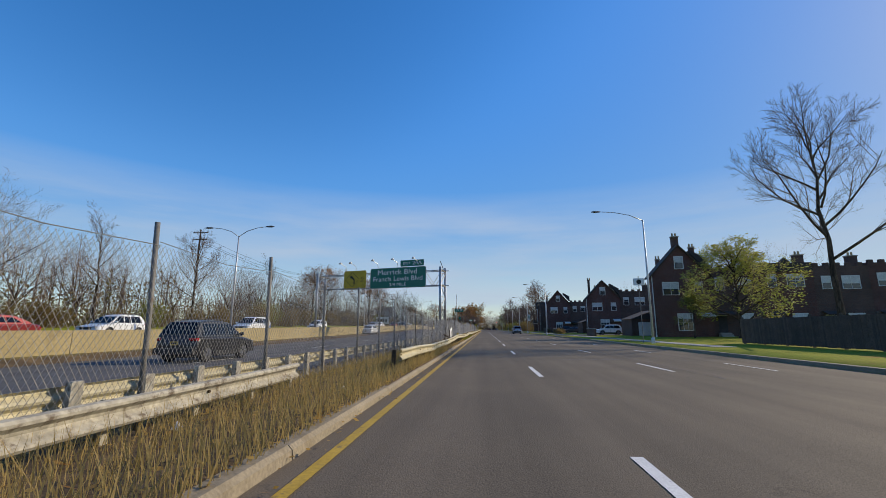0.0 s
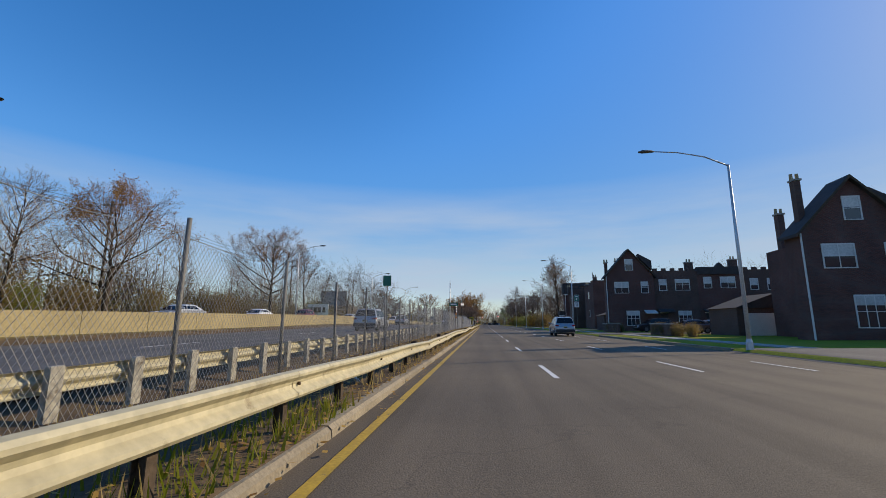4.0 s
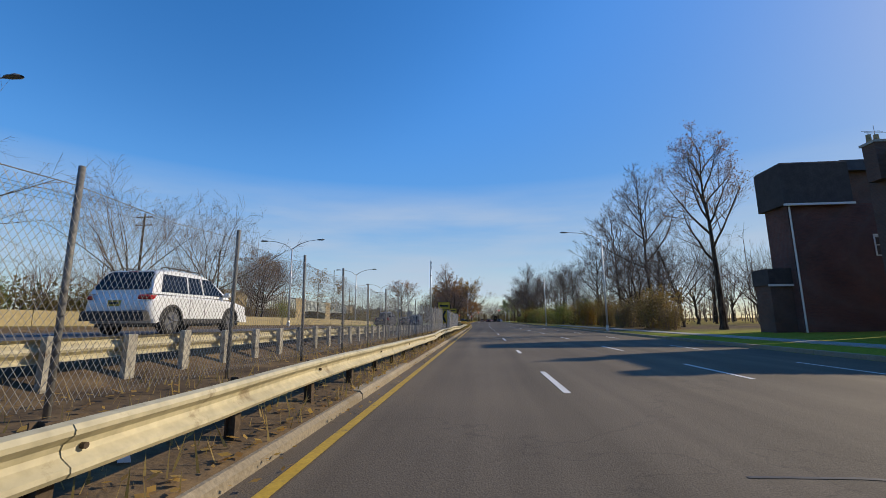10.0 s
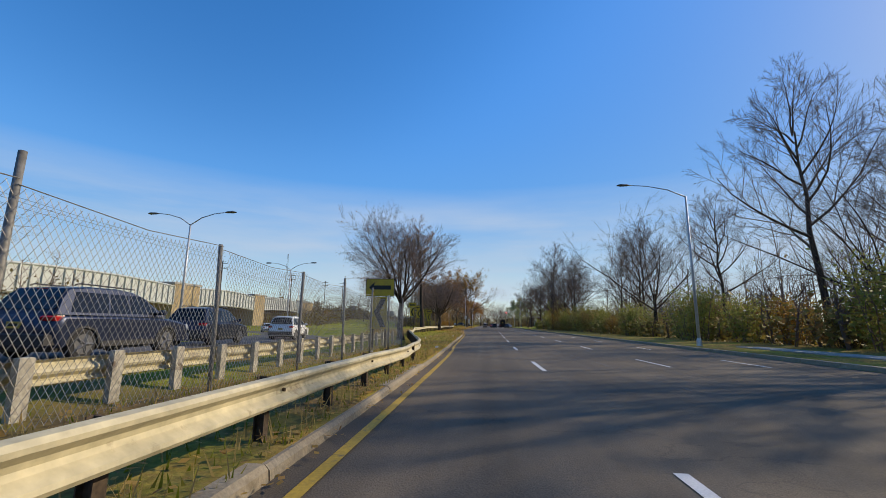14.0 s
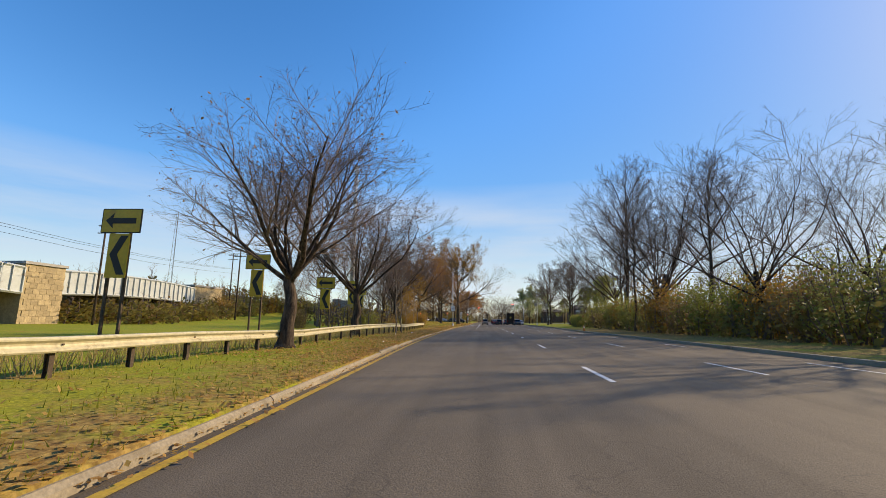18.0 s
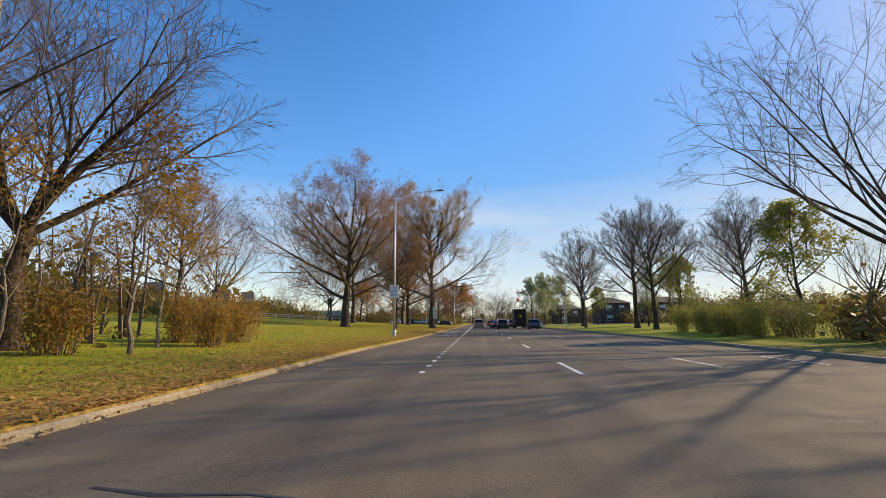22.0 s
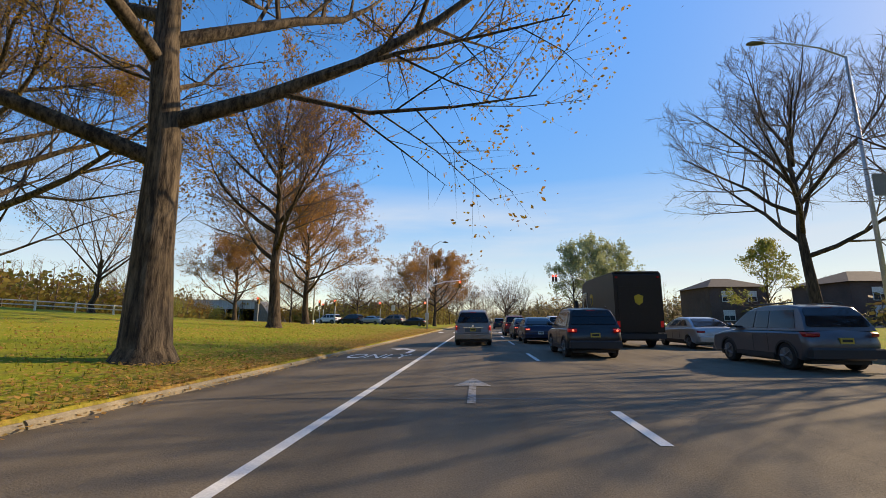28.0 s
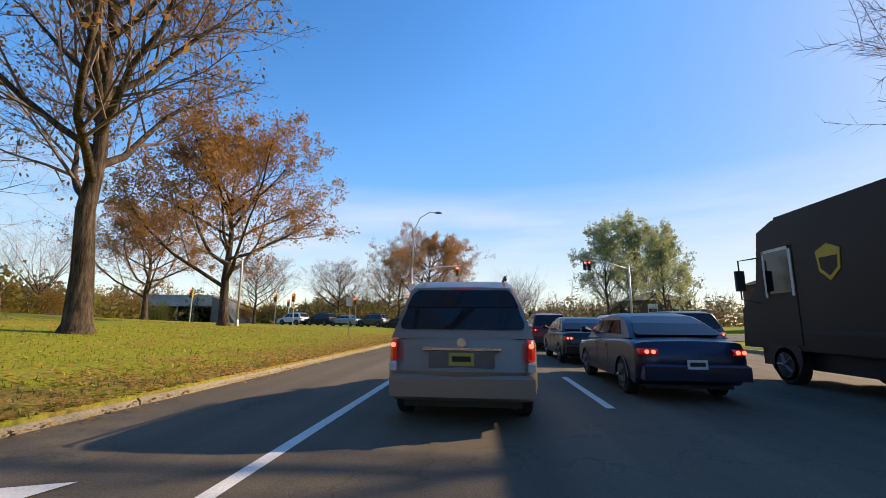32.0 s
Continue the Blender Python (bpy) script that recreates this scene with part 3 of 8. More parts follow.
def ground_material():
    """Lawn towards the far end and on the right, dry leafy dirt between the rails."""
    m = M_GRASS.copy()
    m.name = "lawn_and_dirt"
    N, L = m.node_tree.nodes, m.node_tree.links
    bs = N["Principled BSDF"]
    grass = bs.inputs["Base Color"].links[0].from_socket
    geo, sep = N.new("ShaderNodeNewGeometry"), N.new("ShaderNodeSeparateXYZ")
    L.new(geo.outputs["Position"], sep.inputs["Vector"])
    no = N.new("ShaderNodeTexNoise")
    no.inputs["Scale"].default_value, no.inputs["Detail"].default_value = 0.35, 7
    L.new(geo.outputs["Position"], no.inputs["Vector"])
    wob = N.new("ShaderNodeMath")
    wob.operation = "MULTIPLY_ADD"
    wob.inputs[1].default_value = 46
    L.new(no.outputs["Fac"], wob.inputs[0])
    L.new(sep.outputs["Y"], wob.inputs[2])
    ry = N.new("ShaderNodeMapRange")
    ry.inputs["From Min"].default_value, ry.inputs["From Max"].default_value = 228, 250
    L.new(wob.outputs[0], ry.inputs["Value"])
    no2 = N.new("ShaderNodeTexNoise")
    no2.inputs["Scale"].default_value, no2.inputs["Detail"].default_value, no2.inputs["Roughness"].default_value = 1.1, 9, 0.7
    L.new(geo.outputs["Position"], no2.inputs["Vector"])
    cr = N.new("ShaderNodeValToRGB")
    e = cr.color_ramp.elements
    e[0].position, e[0].color = 0.33, (0.07, 0.052, 0.036, 1)
    e[1].position, e[1].color = 0.7, (0.24, 0.165, 0.085, 1)
    k = e.new(0.52)
    k.color = (0.13, 0.092, 0.055, 1)
    L.new(no2.outputs["Fac"], cr.inputs["Fac"])
    # drifts of fallen leaves and bare earth, thicker towards the kerb
    no3, no4 = N.new("ShaderNodeTexNoise"), N.new("ShaderNodeTexNoise")
    no3.inputs["Scale"].default_value, no3.inputs["Detail"].default_value, no3.inputs["Roughness"].default_value = 0.55, 9, 0.72
    no4.inputs["Scale"].default_value, no4.inputs["Detail"].default_value = 9.0, 5
    L.new(geo.outputs["Position"], no3.inputs["Vector"])
    L.new(geo.outputs["Position"], no4.inputs["Vector"])
    near = N.new("ShaderNodeMapRange")
    near.inputs["From Min"].default_value, near.inputs["From Max"].default_value, near.inputs["To Max"].default_value = -10, -4.8, 0.27
    L.new(sep.outputs["X"], near.inputs["Value"])
    dr = N.new("ShaderNodeMath")
    L.new(no3.outputs["Fac"], dr.inputs[0])
    L.new(near.outputs["Result"], dr.inputs[1])
    # the verge under the row of trees is covered most
    up_, down_ = N.new("ShaderNodeMapRange"), N.new("ShaderNodeMapRange")
    up_.inputs["From Min"].default_value, up_.inputs["From Max"].default_value = 316, 334
    down_.inputs["From Min"].default_value, down_.inputs["From Max"].default_value = 372, 352
    L.new(wob.outputs[0], up_.inputs["Value"])
    L.new(wob.outputs[0], down_.inputs["Value"])
    both = N.new("ShaderNodeMath")
    both.operation = "MULTIPLY"
    L.new(up_.outputs["Result"], both.inputs[0])
    L.new(down_.outputs["Result"], both.inputs[1])
    more = N.new("ShaderNodeMath")
    more.operation = "MULTIPLY_ADD"
    more.inputs[1].default_value = 0.14
    L.new(both.outputs[0], more.inputs[0])
    L.new(dr.outputs[0], more.inputs[2])
    dm = N.new("ShaderNodeMapRange")
    dm.inputs["From Min"].default_value, dm.inputs["From Max"].default_value = 0.62, 0.84
    L.new(more.outputs[0], dm.inputs["Value"])
    lc = N.new("ShaderNodeValToRGB")
    e2 = lc.color_ramp.elements
    e2[0].position, e2[0].color = 0.36, (0.15, 0.085, 0.03, 1)
    e2[1].position, e2[1].color = 0.64, (0.38, 0.25, 0.075, 1)
    L.new(no4.outputs["Fac"], lc.inputs["Fac"])
    drift = N.new("ShaderNodeMix")
    drift.data_type = "RGBA"
    L.new(dm.outputs["Result"], drift.inputs["Factor"])
    L.new(grass, drift.inputs["A"])
    L.new(lc.outputs["Color"], drift.inputs["B"])
    mix = N.new("ShaderNodeMix")
    mix.data_type = "RGBA"
    L.new(ry.outputs["Result"], mix.inputs["Factor"])
    L.new(cr.outputs["Color"], mix.inputs["A"])
    L.new(drift.outputs["Result"], mix.inputs["B"])
    rx = N.new("ShaderNodeMapRange")
    rx.inputs["From Min"].default_value, rx.inputs["From Max"].default_value = 5, 6
    L.new(sep.outputs["X"], rx.inputs["Value"])
    # mown grass on the right only by the houses and on the last lawn, leafy earth along the woods
    ya, yb, ym, yx = N.new("ShaderNodeMapRange"), N.new("ShaderNodeMapRange"), N.new("ShaderNodeMath"), N.new("ShaderNodeMath")
    ya.inputs["From Min"].default_value, ya.inputs["From Max"].default_value = 342, 356
    yb.inputs["From Min"].default_value, yb.inputs["From Max"].default_value = 200, 188
    L.new(sep.outputs["Y"], ya.inputs["Value"])
    L.new(sep.outputs["Y"], yb.inputs["Value"])
    ym.operation, yx.operation = "MAXIMUM", "MULTIPLY"
    L.new(ya.outputs["Result"], ym.inputs[0])
    L.new(yb.outputs["Result"], ym.inputs[1])
    L.new(ym.outputs[0], yx.inputs[0])
    L.new(rx.outputs["Result"], yx.inputs[1])
    rl = N.new("ShaderNodeMapRange")
    rl.inputs["From Min"].default_value, rl.inputs["From Max"].default_value = -18.5, -20.5
    L.new(sep.outputs["X"], rl.inputs["Value"])
    mx = N.new("ShaderNodeMath")
    mx.operation = "MAXIMUM"
    L.new(yx.outputs[0], mx.inputs[0])
    L.new(rl.outputs["Result"], mx.inputs[1])
    mix2 = N.new("ShaderNodeMix")
    mix2.data_type = "RGBA"
    L.new(mx.outputs[0], mix2.inputs["Factor"])
    L.new(mix.outputs["Result"], mix2.inputs["A"])
    L.new(grass, mix2.inputs["B"])
    L.new(mix2.outputs["Result"], bs.inputs["Base Color"])
    return m


ground.data.materials.append(ground_material())

# the service road, one sheet at height 0
yy = [-80 + 4 * i for i in range(151)]
road = setting("road", MB().sheet([[(lerp(KERB_L, y) - 0.02, y, 0), (1.5, y, 0.02), (6, y, 0.025), (lerp(KERB_R, y) + 0.02, y, 0)] for y in yy + [700, 1200]]), M_ROAD,
               "worn grey-brown asphalt service road with mended cracks", "road", smooth=True, fix=False)


def rz(x):
    """The crown of the road."""
    return lerp([(-5, 0.0), (1.5, 0.02), (6, 0.025), (13, 0.0)], x)


# side streets that come in from the right
for y0, y1 in ((76, 86), (112, 121), (141, 150), (438, 452)):
    z = lambda x: gz(x, y0) + 0.03
    setting("side_street", MB().sheet([[(x, y0, (0.012 if x < 11.7 else z(x))), (x, y1, (0.012 if x < 11.7 else z(x)))] for x in (11.4, 12.5, 15, 20, 30, 50, 90)]), M_PARKWAY,
            "grey asphalt side street between brick row houses", "road", fix=False)

# the parkway beyond the fence, swinging away to the left
rows = []
for y in [-80 + 4 * i for i in range(104)]:
    s = parkway_x(y)
    z = lerp(PARKWAY_Z, y) + 0.03
    rows.append([(s - 17.6, y, z), (s - 12, y, z + 0.02), (s - 6.5, y, z)])
setting("parkway", MB().sheet(rows), M_PARKWAY, "grey asphalt parkway carriageway below the fence", "road", smooth=True, fix=False)
rows = []
for y in [-80 + 4 * i for i in range(90)]:
    s = parkway_x(y)
    z = lerp(PARKWAY_Z, y) + 0.62
    rows.append([(s - 31.8, y, z), (s - 20.2, y, z)])
setting("far_carriageway", MB().sheet(rows), M_PARKWAY, "far grey asphalt carriageway beyond the tan barrier", "road", smooth=True, fix=False)

# ---------- kerbs and road markings ----------
kerb_l = thing("kerb", (0, 0, 0), "low worn tan concrete kerb with dirt behind it", "kerb", kind="structure")
for i in range(118):
    y0 = -60 + 4.6 * i
    y1 = y0 + 4.57
    a, b = lerp(KERB_L, y0), lerp(KERB_L, y1)
    j = R.uniform(-0.012, 0.012)
    h = R.uniform(0.11, 0.15) - (0.035 if y0 > 300 else 0.0)
    mb = MB().add([(a - 0.2 + j, y0, -0.1), (a + 0.03, y0, -0.1), (b + 0.03, y1, -0.1), (b - 0.2 + j, y1, -0.1),
                   (a - 0.2 + j, y0, h), (a - 0.035, y0, h), (b - 0.035, y1, h), (b - 0.2 + j, y1, h),
                   (a + 0.01, y0, h - 0.045), (b + 0.01, y1, h - 0.045)],
                  [(4, 5, 6, 7), (5, 8, 9, 6), (8, 1, 2, 9), (0, 4, 7, 3), (0, 1, 8, 5, 4), (2, 3, 7, 6, 9)])
    part("kerb_stone", mb, M_KERB, kerb_l)
kerb_r = thing("kerb", (0, 0, 0), "grey concrete kerb along the sidewalk", "kerb", kind="structure")
for i in range(88):
    y0 = -40 + 6 * i
    if any(a - 5 < y0 < b for a, b in ((76, 86), (112, 121), (141, 150), (438, 452))):
        continue
    a, b = lerp(KERB_R, y0), lerp(KERB_R, y0 + 5.96)
    mb = MB().add([(a, y0, -0.1), (a + 0.2, y0, -0.1), (b + 0.2, y0 + 5.96, -0.1), (b, y0 + 5.96, -0.1),
                   (a + 0.02, y0, 0.15), (a + 0.2, y0, 0.16), (b + 0.2, y0 + 5.96, 0.16), (b + 0.02, y0 + 5.96, 0.15)],
                  [(4, 5, 6, 7), (0, 4, 7, 3), (1, 2, 6, 5), (0, 1, 5, 4), (2, 3, 7, 6)])
    part("kerb_stone", mb, M_KERB, kerb_r)
walkway = thing("pavement", (0, 0, 0), "pale concrete sidewalk slabs beside the kerb", "pavement", kind="structure")
slab = MB().tbox(-0.75, -0.74, -0.06, 0.75, 0.74, 0.0, 0.008).mesh("slab", M_CONC)
for i in range(140):
    y = 30 + 1.5 * i
    if any(a - 1 < y < b + 1 for a, b in ((76, 86), (112, 121), (141, 150))):
        continue
    ob = part("slab", slab, None, walkway)
    ob.location = (15.2, y, gz(15.2, y) + 0.035 + R.uniform(0, 0.008))


def strip(name, x, y0, y1, w, mat, label, dx=0.0):
    """A painted line on the asphalt, 4 mm proud."""
    n = max(1, int((y1 - y0) / 4))
    left, right = [], []
    for i in range(n + 1):
        y = y0 + (y1 - y0) * i / n
        xx = (x(y) if callable(x) else x) + dx
        left.append((xx - w / 2, y, rz(xx) + 0.006))
        right.append((xx + w / 2, y, rz(xx) + 0.006))
    return setting(name, MB().sheet([[a, b] for a, b in zip(left, right)]), mat, label, "road marking", fix=False)


strip("edge_line", lambda y: lerp(KERB_L, y) + 0.36 + (0.0 if y < 236 else -0.12), -60, 318, 0.13, M_YELLOW, "worn yellow painted edge line along the kerb")
DASHES = (-8, 3.2, 13.6, 23.9, 35, 45.6, 55.6, 65, 76, 86, 96.6, 106, 113.2, 124.0, 133.4, 142.6, 154.5, 163, 171.3, 182, 192.6, 204, 215, 226.5, 236.5, 247, 258, 266.5, 275, 285, 296.4, 308.1, 319.3, 328.6, 340, 350.8, 362, 373, 385)
for m in DASHES:
    k = 0.85 if m in (171.3, 308.1) else 1.55
    strip("lane_dash", lambda v: lerp(LANE_1, v), m - k, m + k, 0.13, M_WHITE, "short white painted lane dash")
    strip("lane_dash", lambda v: lerp(LANE_1, v), m + 0.3, m + 3.4, 0.12, M_WHITE, "short white painted lane dash", 4.2)
    if m < 380:
        strip("lane_dash", lambda v: lerp(LANE_1, v), m + 1.0, m + 4.0, 0.11, M_WHITE, "faded white painted lane dash", 7.6)
for y0, y1 in ((395.3, 397.0), (404.8, 408.0), (414.4, 418.2), (424.0, 427.5)):
    strip("lane_dash", lambda v: lerp(LANE_1, v), y0, y1, 0.14, M_WHITE, "white painted lane dash")
for i in range(18):
    y = 366.1 - 1.608 * i
    strip("turn_lane_dot", -1.37, y, y + 0.45, 0.14, M_WHITE, "short white dotted line beside the turn lane")
strip("turn_lane_line", -1.35, 369.0, 446, 0.15, M_WHITE, "solid white line beside the left-turn lane")


def road_word(text, x, y, length, wide):
    cu = bpy.data.curves.new("road_word", "FONT")
    cu.body, cu.size, cu.align_x, cu.align_y = text, 1.0, "CENTER", "CENTER"
    tmp = bpy.data.objects.new("road_word", cu)
    scene.collection.objects.link(tmp)
    me = bpy.data.meshes.new_from_object(tmp.evaluated_get(bpy.context.evaluated_depsgraph_get()))
    bpy.data.objects.remove(tmp)
    me.materials.clear()
    me.materials.append(M_WHITE)
    ob = new("road_word", me)
    ob.matrix_world = Matrix.Translation((x, y, 0.014)) @ Matrix.Diagonal((wide, length, 1, 1))
    return tagged(ob, "worn white road lettering " + text, "road marking", "", "structure")


def turn_arrow(x, y):
    mb = MB()
    z = 0.016
    mb.add([(x + 0.35, y - 1.5, z), (x + 0.55, y - 1.5, z), (x + 0.55, y + 0.5, z), (x + 0.35, y + 0.3, z)], [(0, 1, 2, 3)])
    mb.add([(x + 0.35, y + 0.3, z), (x + 0.55, y + 0.5, z), (x - 0.05, y + 1.0, z), (x - 0.15, y + 0.75, z)], [(0, 1, 2, 3)])
    mb.add([(x - 0.25, y + 0.3, z), (x + 0.1, y + 1.5, z), (x - 0.75, y + 1.15, z)], [(0, 1, 2)])
    return setting("turn_arrow", mb, M_WHITE, "white painted left-turn arrow", "road marking", fix=False)


for y in (370.6, 382.3, 406.2):
    road_word("ONLY", -3.0, y, 2.6, 0.85)
for y in (375.2, 388.0, 409.3):
    turn_arrow(-3.1 if y < 400 else -2.65, y)
setting("lane_arrow", MB().add([(0.5, 397.4, 0.03), (0.64, 397.4, 0.03), (0.64, 399.2, 0.03), (0.95, 399.2, 0.03), (0.57, 400.4, 0.03), (0.19, 399.2, 0.03), (0.5, 399.2, 0.03)], [(0, 1, 2, 6), (5, 3, 4)]), M_WORNP, "worn white straight-ahead arrow", "road marking", fix=False)
for x, y, k in ((4.3, 362.5, 1.7), (4.9, 364.6, 1.2), (0.6, 359.6, 0.7), (6.9, 371.0, 1.6), (5.4, 391.5, 1.5), (8.8, 394.0, 1.7), (3.4, 377.5, 1.0)):
    strip("worn_marking", x, y, y + k, 0.11, M_WORNP, "worn remnant of an older white lane mark")
# stop line and crosswalk bars at the crossing
strip("stop_line", 3.0, 437.0, 437.5, 9.0, M_WHITE, "white stop line across the lanes")
for i in range(9):
    strip("crosswalk_bar", -3.6 + 1.7 * i, 438.4, 441.4, 0.5, M_WHITE, "white crosswalk bar")
for x in (-15.6, -12.0, -8.4):
    for i in range(20):
        y = -20 + 12.19 * i
        z = lambda v: lerp(PARKWAY_Z, v) + 0.06
        n = [(x + parkway_x(v) + d, v, z(v)) for v in (y, y + 3) for d in (-0.06, 0.06)]
        if x == -12.0:
            setting("lane_dash", MB().add(n, [(0, 1, 3, 2)]), M_WHITE, "white painted lane dash on the parkway", "road marking", fix=False)
# tarred seams across and along the lanes, and short open cracks
def tar_seam(pts, wide):
    r = random.Random(int(pts[0][1] * 10))
    rows = []
    for k, (a, b) in enumerate(zip(pts, pts[1:])):
        d = Vector((b[0] - a[0], b[1] - a[1])).normalized()
        for m in range(6 if k < len(pts) - 2 else 7):
            t = m / 6
            x, y = a[0] + (b[0] - a[0]) * t + r.uniform(-0.06, 0.06), a[1] + (b[1] - a[1]) * t + r.uniform(-0.06, 0.06)
            w = wide * r.uniform(0.35, 1.0) / 2
            rows.append([(x + d.y * w, y - d.x * w, rz(x) + 0.005), (x - d.y * w, y + d.x * w, rz(x) + 0.005)])
    setting("tar_seam", MB().sheet(rows), M_TAR, "black tarred crack seam in the asphalt", "road marking", fix=False)


for y, xa, xb, dy in ((24.0, -1.6, 2.0, 0.3), (38.0, 1.6, 6.0, 0.5), (103.0, 1.9, 5.5, -0.4), (121.5, -1.9, 11, 0.4), (157.5, 2, 11, -0.6), (276.6, -1.7, -0.5, 0.0), (306.0, 0.4, 9.5, 1.4), (331.0, -3, 10, -0.8), (372.0, -1.0, 12.5, 3.0), (397.5, -4, 12, 1.2),
                     (18.5, -1.5, 11, 0.8), (66.0, -1.8, 6.0, 0.2), (139.0, -1.8, 4.5, 0.5), (187.0, -1.8, 11, -0.7), (229.0, -1.8, 9, 0.6), (346.0, -4.0, 11, 1.5), (402.5, 2.8, 12, -0.8), (257.0, -2.3, 8.0, 0.4)):
    tar_seam([(xa + (xb - xa) * t, y + dy * t) for t in (0, 0.3, 0.6, 1.0)], 0.07)
for x, y, dx, dy in ((3.0, 52, 0.5, -6), (3.4, 84, -0.4, 9), (4.4, 171, 0.5, 12), (3.9, 221, -0.5, 14), (6.4, 302, -1.0, 16), (5.2, 371, -0.4, 15), (6.1, 12, 0.2, 15)):
    tar_seam([(x + dx * t, y + dy * t) for t in (0, 0.25, 0.5, 0.75, 1.0)], 0.035)


# ---------- guard rails ----------
W = [(0.0, 0.155), (0.06, 0.145), (0.082, 0.115), (0.078, 0.085), (0.012, 0.035), (0.0, 0.0), (0.012, -0.035), (0.078, -0.085), (0.082, -0.115), (0.06, -0.145), (0.0, -0.155)]


def guard_rail(label, line, ztop, y0, y1, side, step=3.8, mat=None, postmat=None, boxed=False, post_h=0.75, dent=0.02):
    """A w-beam on posts. line(y): x; side: +1 when the face looks to +x."""
    g = thing("guard_rail", (line(y0), y0, 0), label, "guard rail")
    inv = Matrix.Translation((-line(y0), -y0, 0))
    n = int((y1 - y0) / step)
    ends = [(line(y0 + i * step) + R.uniform(-dent, dent), y0 + i * step, ztop(y0 + i * step) + R.uniform(-dent, dent)) for i in range(n + 1)]
    for i in range(n):
        (xa, ya, za), (xb, yb, zb) = ends[i], ends[i + 1]
        rows = []
        for t, bulge in ((0, 0), (0.35, R.uniform(-dent, dent)), (0.7, R.uniform(-dent, dent)), (1.015, 0)):
            x, y, z = xa + (xb - xa) * t + bulge, ya + (yb - ya) * t, za + (zb - za) * t
            rows.append([(x + side * (p + 0.006 * (t == 0)), y, z - 0.155 + q) for p, q in W] + [(x + side * (p - 0.012), y, z - 0.155 + q) for p, q in reversed(W)])
        mb = MB().sheet([r + [r[0]] for r in rows])
        mb.v = [tuple(inv @ Vector(v)) for v in mb.v]
        part("beam", mb, mat or M_RAIL, g, smooth=False)
        for bolt in (0.5,):
            part("bolt", MB().disc((xa - line(y0) + side * 0.03, ya - y0 + 0.12, za - 0.155), "x", 0.02, 8, 0.03), M_RUST, g)
    k = 3 if boxed else 2
    for i in range(k * n + 1):
        y = y0 + i * step / k
        x = line(y) - side * 0.12
        z = ztop(y)
        b = gz(x, y) - 0.05
        mb = MB()
        if boxed:
            w = 0.09
            mb.tbox(x - 0.045, y - w, b, x + 0.045, y + w, z + 0.06 + R.uniform(-0.02, 0.02), 0.012)
            mb.box(x - 0.012 + side * 0.05, y - 0.05, z - 0.28, x + 0.012 + side * 0.1, y + 0.05, z - 0.02)
        else:
            mb.box(x - 0.05, y - 0.004, b, x + 0.05, y + 0.004, z - 0.03)
            mb.box(x - 0.055, y - 0.05, b, x - 0.045, y + 0.05, z - 0.03)
            mb.box(x + 0.045, y - 0.05, b, x + 0.055, y + 0.05, z - 0.03)
        mb.v = [tuple(inv @ Vector(v)) for v in mb.v]
        part("post", mb, postmat or M_RUST, g)
    return g


RAIL_X = [(0, -2.45), (226, -2.45), (232, -3.3), (238, -4.5), (248, -6.6), (262, -8.4), (340, -8.9)]
guard_rail("dented cream-painted steel guard rail on rusty posts along the kerb", lambda y: lerp(RAIL_X, y), lambda y: 0.72 + 0.06 * math.sin(y * 0.21) + (0.22 if y > 262 else 0.0), 11.5, 336, 1, dent=0.038)
guard_rail("weathered grey guard rail on thick posts beside the parkway", lambda y: -5.75, lambda y: lerp(BANK_Z, y) + 0.66, -6, 238, -1, 3.8, M_RAIL, M_POSTGREY, True)
guard_rail("low grey guard rail on the parkway bank under the fence", lambda y: -4.2 - 1.0 * (y > 9), lambda y: 0.55, -3, 10, 1, 3.0, M_POSTGREY, M_POSTGREY, False)

# ---------- chain-link fence ----------
fence = thing("chain_link_fence", (0, 0, 0), "tall leaning chain-link fence with grey posts and slack top wire", "fence")
FX = -4.45


def fence_h(y):
    return 2.35 + 0.15 * math.sin(y * 0.13)


step = 3.05
n_f = 78
for i in range(n_f + 1):
    y = -4 + i * step
    lean = R.uniform(-0.045, 0.045)
    b = gz(FX, y)
    h = fence_h(y) + R.uniform(-0.05, 0.25)
    part("post", MB().tube([(FX, y, b - 0.1), (FX + lean * 0.5, y, b + h * 0.5), (FX + lean, y + R.uniform(-0.06, 0.06), b + h)], 0.034, 7), M_FPOST, fence, smooth=True)
    if i == n_f:
        break
    mb = MB()
    cell, r = 0.08, 0.0028
    z1 = b + fence_h(y + step / 2) - 0.08
    zb = b + 0.12
    hh = z1 - zb
    run = hh * 0.62
    k = -int(run / cell) - 1
    sag = R.uniform(-0.06, 0.10)
    while k * cell < step:
        for s in (1, -1):
            ya, yb = k * cell, k * cell + run
            ta, tb = 0.0, 1.0
            if ya < 0:
                ta = -ya / run
            if yb > step:
                tb = (step - ya) / run
            if tb - ta > 0.02:
                pts = []
                for t in (ta, tb):
                    v = ya + run * t
                    v = v if s > 0 else step - v
                    pts.append((FX + 0.035 + sag * t, y + v, zb + hh * t - 0.1 * math.sin(math.pi * v / step) * t))
                mb.tube(pts, r, 3, False)
        k += 1
    part("mesh_panel", mb, M_WIRE, fence, fix=False)
    part("top_wire", MB().tube([(FX, y, z1 + 0.02), (FX + sag * 0.5, y + step / 2, z1 - 0.06), (FX, y + step, z1 + 0.02)], 0.006, 4), M_WIRE, fence)


